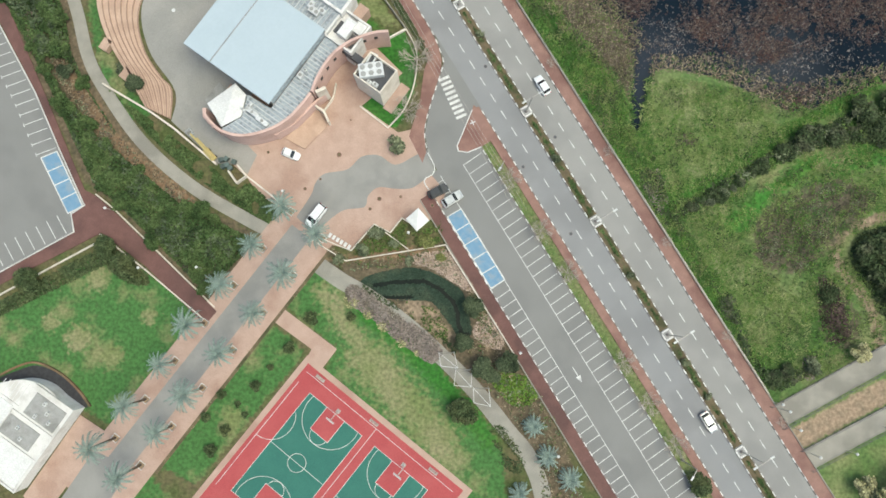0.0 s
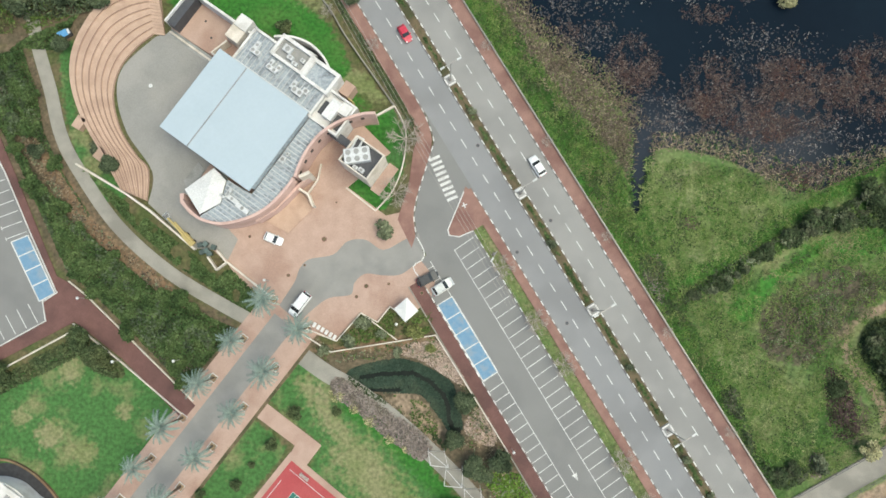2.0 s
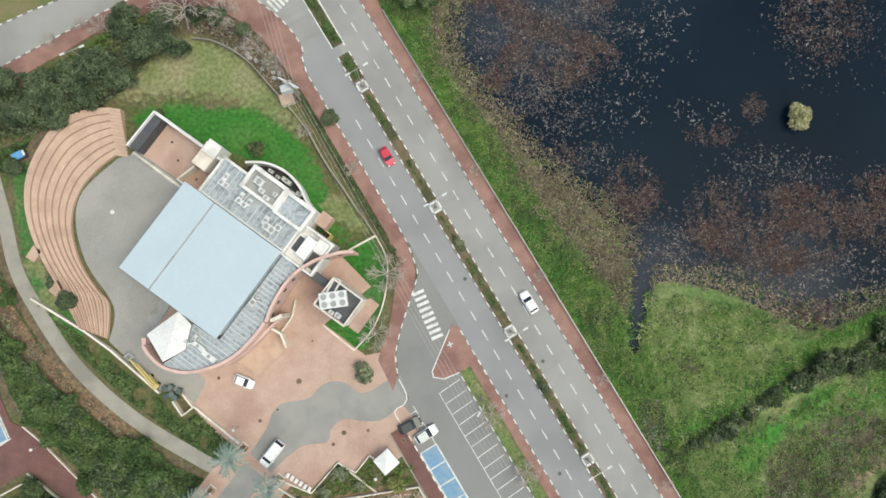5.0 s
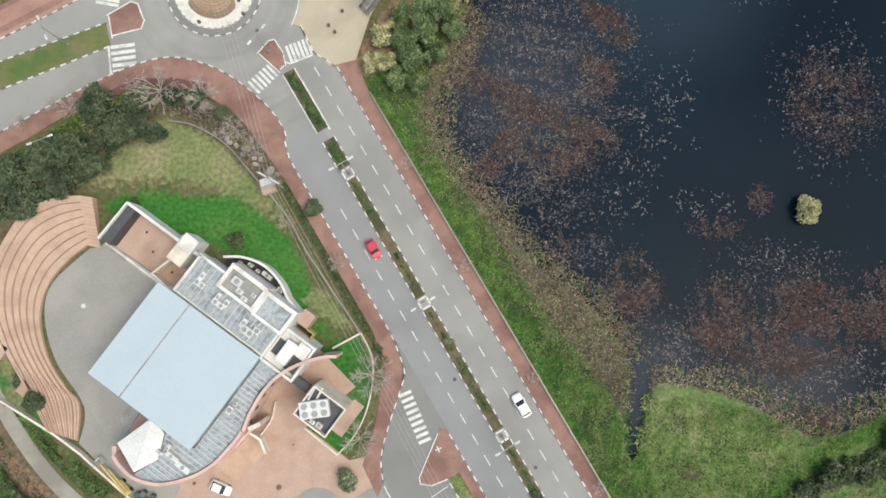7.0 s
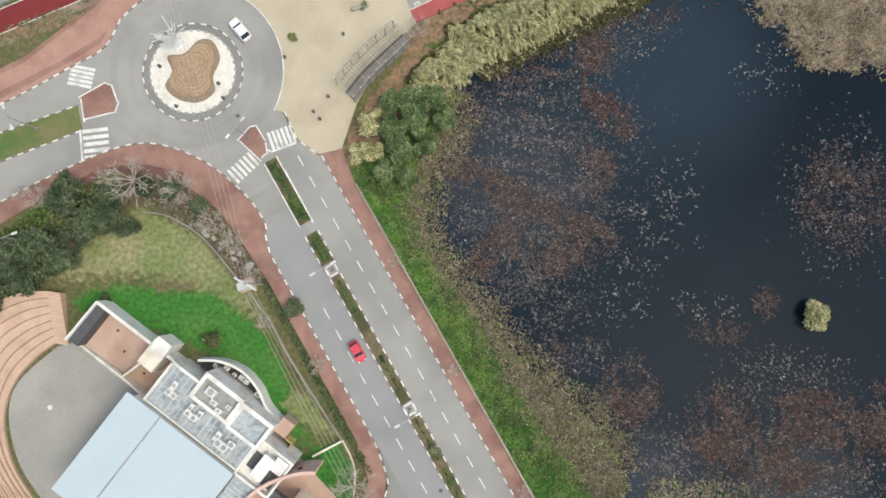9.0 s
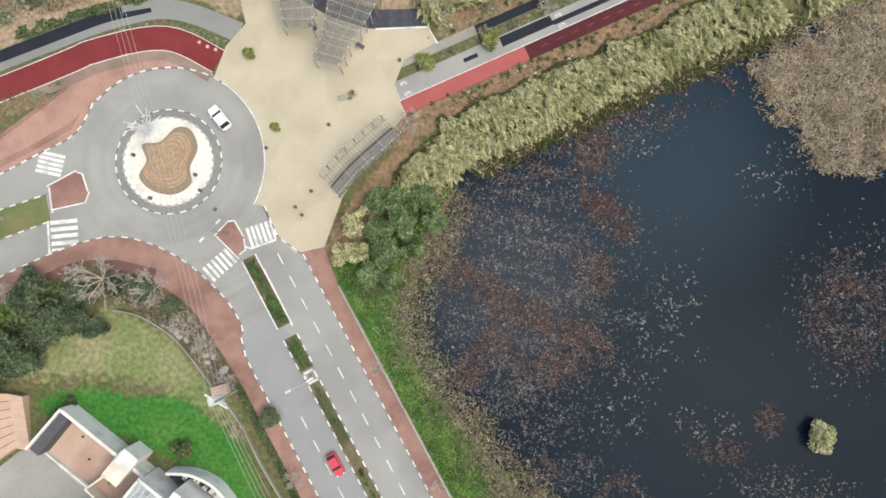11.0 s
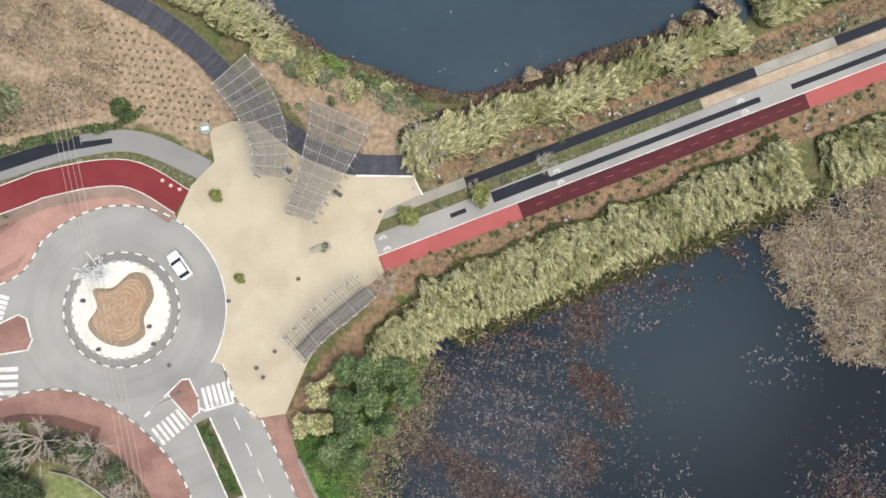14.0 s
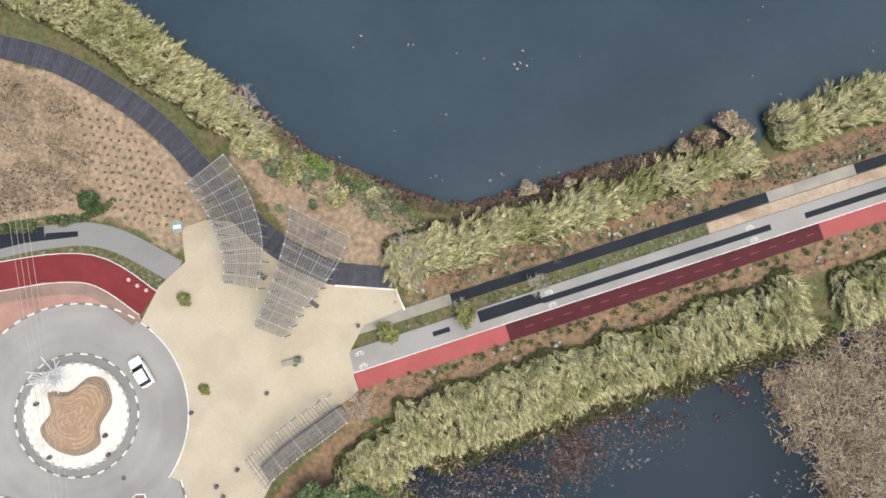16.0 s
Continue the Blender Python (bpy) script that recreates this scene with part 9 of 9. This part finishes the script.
reeds("shore_reeds", INLET_RIM, 7, lambda x, y: np.clip(0.7 + 0.5 * waves(x, y, 1.5, 51), 0, 1), "grass_dark", "dark green blades round an inlet", 944, 0.9, 0.14, 3, 0.2)
reeds("shore_reeds", INLET_RIM, 4, lambda x, y: np.clip(0.6 + 0.6 * waves(x, y, 1.5, 52), 0, 1), "grass_meadow", "yellowish blades round an inlet", 945, 0.9, 0.14, 3, 0.2)

def bed_cover(x, y):
    d = rim_distance(NE_BED, x, y)
    return np.clip(d / 5 + 0.45 * waves(x, y, 3.5, 13), 0.04, 1)


NE_BED = smooth([prom(60, -13.5), prom(66, -14.5), prom(80, -14), prom(118, -13), (125, 150), (125, 119), (92, 117), (77, 117), (67, 118.6), (63, 124), (57, 129), prom(54, -16)], 4)
reeds("reed_bed", NE_BED, 16, bed_cover, "reed_straw", "broad bed of dry straw-coloured reeds", 99, 0.8, 0.08, 4, 0.2)
reeds("reed_bed", NE_BED, 3, bed_cover, "reed_brown", "brown stems in a dry reed bed", 991, 0.7, 0.1, 3, 0.2)
reeds("reed_bed", NE_BED, 3, bed_cover, "reed_pale", "pale stems in a dry reed bed", 992, 0.7, 0.09, 3, 0.2)
NORTH_SHORE = smooth([prom(e, -15.4) for e in (6, 20, 35, 50, 64)], 5, False)
SHORE_BAND = strip(NORTH_SHORE, 2.2, 6.0)


def shore_cover(x, y):
    return np.clip(0.75 - rim_distance(LAKE_EAST, x, y) / 9 + 0.5 * waves(x, y, 3.0, 41), 0.02, 1)


reeds("shore_reeds", SHORE_BAND, 4, shore_cover, "reed_brown", "brown reeds along a cane belt", 993, 0.45, 0.13, 3, 0.15)
reeds("shore_reeds", SHORE_BAND, 1.6, shore_cover, "reed_pale", "pale broken reeds along a cane belt", 994, 0.34, 0.12, 2, 0.08)
# the fringe takes the same shade-dark leaf tone
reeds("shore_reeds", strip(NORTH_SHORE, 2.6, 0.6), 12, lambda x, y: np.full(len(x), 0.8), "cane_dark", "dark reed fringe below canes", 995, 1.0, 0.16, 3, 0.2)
reeds("shore_reeds", strip(NORTH_SHORE, 2.4, 0.4), 4, lambda x, y: np.clip(0.5 + waves(x, y, 1.5, 44), 0, 1), "reed_straw", "straw reed fringe below canes", 996, 1.1, 0.15, 3, 0.15)

# --- the planted field behind the square ---
FIELD = [(-43, 157), (-33.6, 153.2), (-25.6, 146), (-25.0, 142.4), (-29, 140.6), (-33, 141.2), (-37.4, 145), (-40, 150)]
gx, gy = np.meshgrid(np.arange(-46, -20, 1.15), np.arange(138, 160, 1.15))
gx = gx + 0.5 * (np.arange(gx.shape[0]) % 2)[:, None]
x, y = gx.ravel(), gy.ravel()
g = np.random.RandomState(7)
x, y = x + g.normal(0, 0.1, len(x)), y + g.normal(0, 0.1, len(y))
keep = inside(FIELD, x, y)
x, y = np.repeat(x[keep], 14) + g.normal(0, 0.09, 14 * keep.sum()), np.repeat(y[keep], 14) + g.normal(0, 0.09, 14 * keep.sum())
stuff("planted_tufts", blades_mesh("planted_tufts", x, y, 0.0, 0.3, 0.08, M["leaf_tuft"], 8, 0.8), "rows of small dark planted tufts", "tufts")
ROUGH = smooth([(-90, 150), (-70, 160), (-55, 159.5), (-46, 158), (-41, 154), (-39, 148), (-40, 142.6), (-50, 138.5), (-62, 134), (-90, 122)], 4)
thicket("scrub", ROUGH, 12, 0.5, "leaf_dry", "dry brown scrub on a pale field", "scrub", 101, 0.2, 0.3, 3.0)
thicket("scrub", ROUGH, 9, 0.7, "leaf_dry", "taller dry scrub on a pale field", "scrub", 102, 0.18, 0.7, 5.0)
thicket("scrub", ROUGH, 7, 0.6, "leaf_brown", "dead brown scrub on a field", "scrub", 1021, 0.2, 0.7, 3.5)
thicket("scrub", smooth([(-90, 126), (-62, 135), (-50, 142), (-48, 150), (-52, 157), (-62, 160), (-90, 156)], 4), 8, 0.9, "mauve_twig", "grey dead brush on a field", "scrub", 1022, 0.16, 0.8, 4.0)
thicket("shrubs", smooth([(-44, 139.6), (-38, 141.4), (-34.6, 144), (-36, 141.4), (-42, 138.4), (-50, 136), (-58, 132.5), (-60, 134)], 4), 26, 1.2, "leaf_dark", "dark shrubs beside a footway", "shrubs", 103, 0.3, 0.1)
thicket("shrubs", smooth([(-66, 132), (-56, 138), (-52, 142), (-56, 145), (-66, 141), (-80, 134), (-80, 126)], 4), 22, 2.2, "leaf_olive", "pale green trees and shrubs by a footway", "shrubs", 104, 0.34, 0.2)

# ================= small things =================
def bin_at(x, y, a):
    t = thing("waste_bin", "grey-green wheeled waste bin beside a pen", "waste bin", turned(x, y, 0.16, a), "waste bins")
    part("body", box(-0.45, 0.45, -0.38, 0.38, 0.12, 1.05, 0.05), M["bin_green"], t)
    part("lid", box(-0.48, 0.48, -0.42, 0.42, 1.06, 1.14, 0.03), M["bin_green"], t, "dark lid")
    for s in (-0.3, 0.3):
        part("wheel", cylinder(0.1, 0.1, -0.04, 0.04, 0, 0, 8), M["tyre"], t, "", pose(s, 0.36, 0.1, 90, 0, 0))


for x, y, a in ((-43.4, 28.2, 0.3), (-42.4, 28.4, 0.9), (-42.2, 27.2, 0.6), (-40.9, 27.8, 1.2), (-41.6, 26.6, 0.2), (-43.0, 26.9, 0.5)):
    bin_at(x, y, a)
lift = thing("boom_lift", "yellow folded boom lift parked along a wall", "boom lift", turned(-46.9, 30.6, 0.16, radians(-47)))
part("chassis", box(0.4, 3.2, -0.6, 0.6, 0.4, 1.0, 0.08), M["yellow"], lift)
part("boom", box(-3.6, 2.6, -0.18, 0.18, 1.2, 1.55, 0.04), M["yellow"], lift, "long yellow boom")
part("boom", box(-2.2, 2.8, 0.22, 0.5, 1.1, 1.4, 0.04), M["yellow"], lift)
part("basket", wall_line([(-3.6, -0.5), (-4.6, -0.5), (-4.6, 0.5), (-3.6, 0.5)], 0.08, 0.6, 1.5, True), M["machine"], lift, "pale work basket")
for sx in (0.9, 2.7):
    for sy in (-0.6, 0.6):
        part("wheel", cylinder(0.34, 0.34, -0.12, 0.12, 0, 0, 12), M["tyre"], lift, "", pose(sx, sy, 0.34, 90, 0, 0))
gaz = thing("gazebo", "white square canopy tent beside a forecourt", "canopy", turned(-4.8, 16.2, 0.15, 0.72))
bm = bmesh.new()
rim = [bm.verts.new(p) for p in ((-1.6, -1.6, 2.3), (1.6, -1.6, 2.3), (1.6, 1.6, 2.3), (-1.6, 1.6, 2.3))]
low = [bm.verts.new((v.co.x, v.co.y, 2.05)) for v in rim]
tip = bm.verts.new((0, 0, 2.9))
for i in range(4):
    bm.faces.new((rim[i - 1], rim[i], tip))
    bm.faces.new((low[i - 1], low[i], rim[i], rim[i - 1]))
part("canopy", bm, M["canvas"], gaz, "white canvas roof")
for sx in (-1.5, 1.5):
    for sy in (-1.5, 1.5):
        part("pole", cylinder(0.04, 0.04, 0, 2.3, sx, sy, 8), M["steel"], gaz)
for k in range(6):
    t = thing("white_bench", "white stone seat in a row beside a wall", "seat", turned(-21.9 + k * 0.75, 13.4 - k * 0.46, 0.14, -0.5), "white seats")
    part("seat", box(-0.28, 0.28, -0.45, 0.45, 0.3, 0.5, 0.04), M["white_wall"], t)
    part("foot", box(-0.2, 0.2, -0.3, 0.3, 0, 0.3, 0.02), M["white_wall"], t)
for x, y, r in ((-27.0, 22.6, 0.35), (-34.4, 29.9, 0.3), (-20.4, 29.4, 0.5), (-12.4, 20.6, 0.45), (-8.2, 21.0, 0.3), (-14.2, 18.6, 0.35), (-2.0, 19.3, 0.4), (-18.2, 36.4, 0.18), (-24, 24.5, 0.25)):
    t = thing("plaza_planter", "small dark round tree pit in pink paving", "tree pit", pose(x, y, 0.165), "tree pits")
    part("rim", cylinder(r, r, 0, 0.05, 0, 0, 16), M["red_paving"], t)
    part("earth", cylinder(r * 0.75, r * 0.75, 0.05, 0.07, 0, 0, 12), M["litter"], t, "dark earth")
for x, y, w, d, a in ((-6.9, 126.1, 3.0, 0.7, 0.35), (-5.4, 134.2, 1.3, 0.6, -0.5), (-13.1, 136.8, 1.4, 0.6, -0.6)):
    t = thing("stone_bench", "dark flat bench on a sand-coloured square", "bench", turned(x, y, 0.18, a), "benches on the square")
    part("seat", box(-w / 2, w / 2, -d / 2, d / 2, 0.38, 0.46, 0.02), M["charcoal"] if w < 2 else M["concrete"], t)
    for s in (-0.4, 0.4):
        part("leg", box(s * w - 0.08, s * w + 0.08, -d / 2 + 0.05, d / 2 - 0.05, 0, 0.38, 0.01), M["charcoal"], t)
for x, y in ((-19.1, 117.2), (-11.7, 110.8), (0.9, 132.3), (-14.0, 108.2), (-12.9, 107.0), (-9.6, 121.4)):
    t = thing("litter_bin", "small dark litter bin on a square", "litter bin", pose(x, y, 0.18), "litter bins")
    part("body", cylinder(0.24, 0.26, 0, 0.42), M["charcoal"], t)
    part("rim", cylinder(0.28, 0.28, 0.42, 0.46), M["charcoal"], t)
sign = thing("info_sign", "round pale green information sign beside a square", "sign", turned(-25.4, 141.4, 0.05, 0.3))
part("post", cylinder(0.07, 0.07, 0, 0.7, 0, 0, 8), M["steel"], sign)
part("board", cylinder(0.85, 0.85, 0.7, 0.8, 0, 0, 24), M["leaf_grey"], sign, "pale green round board")
part("plate", box(-0.5, 0.5, -0.25, 0.25, 0.8, 0.82, 0), M["canvas"], sign, "white plate")
g = random.Random(5)
for k in range(34):
    e = g.uniform(8, 76)
    n = g.choice((-3.0, 7.0, 7.6, -4.8))
    x, y = prom(e, n + g.uniform(-0.3, 0.3))
    t = tagged(part("rock", box_mesh("rock", g.uniform(0.3, 0.7), g.uniform(0.3, 0.5), g.uniform(0.2, 0.35), M["rock"], 0.09), None, None, "", turned(x, y, 0.02, g.uniform(0, 3))), "pale grey boulder beside a dam path", "rock", "boulders")
for x, y in ((-30.6, 133.3), (-29.3, 132.7), (-28.0, 132.3)):
    t = thing("bollard", "low round pinkish concrete bollard on a cycle lane", "bollard", pose(x, y, 0.15), "lane bollards")
    part("body", cylinder(0.3, 0.26, 0, 0.45, 0, 0, 14), M["lane_red"], t)
    part("cap", cylinder(0.27, 0.2, 0.45, 0.52, 0, 0, 14), M["pink_wall"], t, "pinkish cap")
for x, y in ((22.3, 33.0), (25.1, 13.7), (-26.5, 107.2), (15.9, 27.0), (8.6, 47.4), (-12.4, 86.2)):
    t = thing("manhole_cover", "dark round iron manhole cover in asphalt", "manhole cover", pose(x, y, 0.06), "manhole covers")
    part("rim", cylinder(0.36, 0.36, 0, 0.012, 0, 0, 18), M["kerb_dark"], t)
    part("lid", cylinder(0.3, 0.3, 0.012, 0.02, 0, 0, 18), M["charcoal"], t, "dark iron lid")
g = random.Random(91)
for x, y in ((-32.4, 89.0), (-30.2, 87.2), (-28.0, 85.6), (-25.4, 84.0), (-24.0, 82.4)):
    for k in range(3):
        s = g.uniform(0.5, 0.9)
        me = box_mesh("rock", 1.3 * s, 1.0 * s, 0.8 * s, M["rock"], 0.2 * s)
        tagged(part("rock", me, None, None, "", turned(x + g.uniform(-0.9, 0.9), y + g.uniform(-0.7, 0.7), 0, g.uniform(0, 3))), "pale grey boulder along a garden wall", "rock", "wall boulders")
box_house = thing("utility_kiosk", "pale pinkish utility kiosk beside a wall", "kiosk", turned(-23.4, 79.4, 0, 0.35))
part("body", box(-1.1, 1.1, -0.9, 0.9, 0, 1.5, 0.03), M["cream_wall"], box_house)
part("roof", box(-1.2, 1.2, -1.0, 1.0, 1.5, 1.62, 0.02), M["bleacher"], box_house, "pinkish slab roof")
kiosk = thing("tool_box", "blue and white storage box beside terraces", "storage box", turned(-70.9, 69.0, 0.02, 0.5))
part("body", box(-1.2, 1.2, -0.7, 0.7, 0, 0.9, 0.05), M["charcoal"], kiosk, "dark box body")
part("lid", box(-1.2, 0.7, -0.7, 0.7, 0.9, 1.0, 0.03), M["tarp"], kiosk, "bright blue lid")
part("tray", box(0.75, 1.15, -0.5, 0.5, 0.9, 0.98, 0.02), M["canvas"], kiosk, "white tray")
for a in (2.4, 15.6, 30.0):
    q = court(a + 1.5, 0.9)
    t = thing("player_bench", "grey slatted bench beside a sports court", "bench", turned(q[0], q[1], 0.15, math.atan2(COURT_A.y, COURT_A.x)), "court benches")
    for k in range(3):
        part("slat", box(-1.0, 1.0, -0.3 + k * 0.22, -0.14 + k * 0.22, 0.42, 0.47, 0.01), M["rock"], t)
    for s in (-0.8, 0.8):
        part("leg", box(s - 0.05, s + 0.05, -0.25, 0.25, 0, 0.42, 0.01), M["steel"], t)
t = thing("floor_light", "small white light set in an arena floor", "floor light", pose(-54.2, 59.0, 0.16))
part("rim", cylinder(0.38, 0.36, 0, 0.05, 0, 0, 18), M["canvas"], t)
part("glass", cylinder(0.22, 0.22, 0.05, 0.06, 0, 0, 14), M["machine"], t)
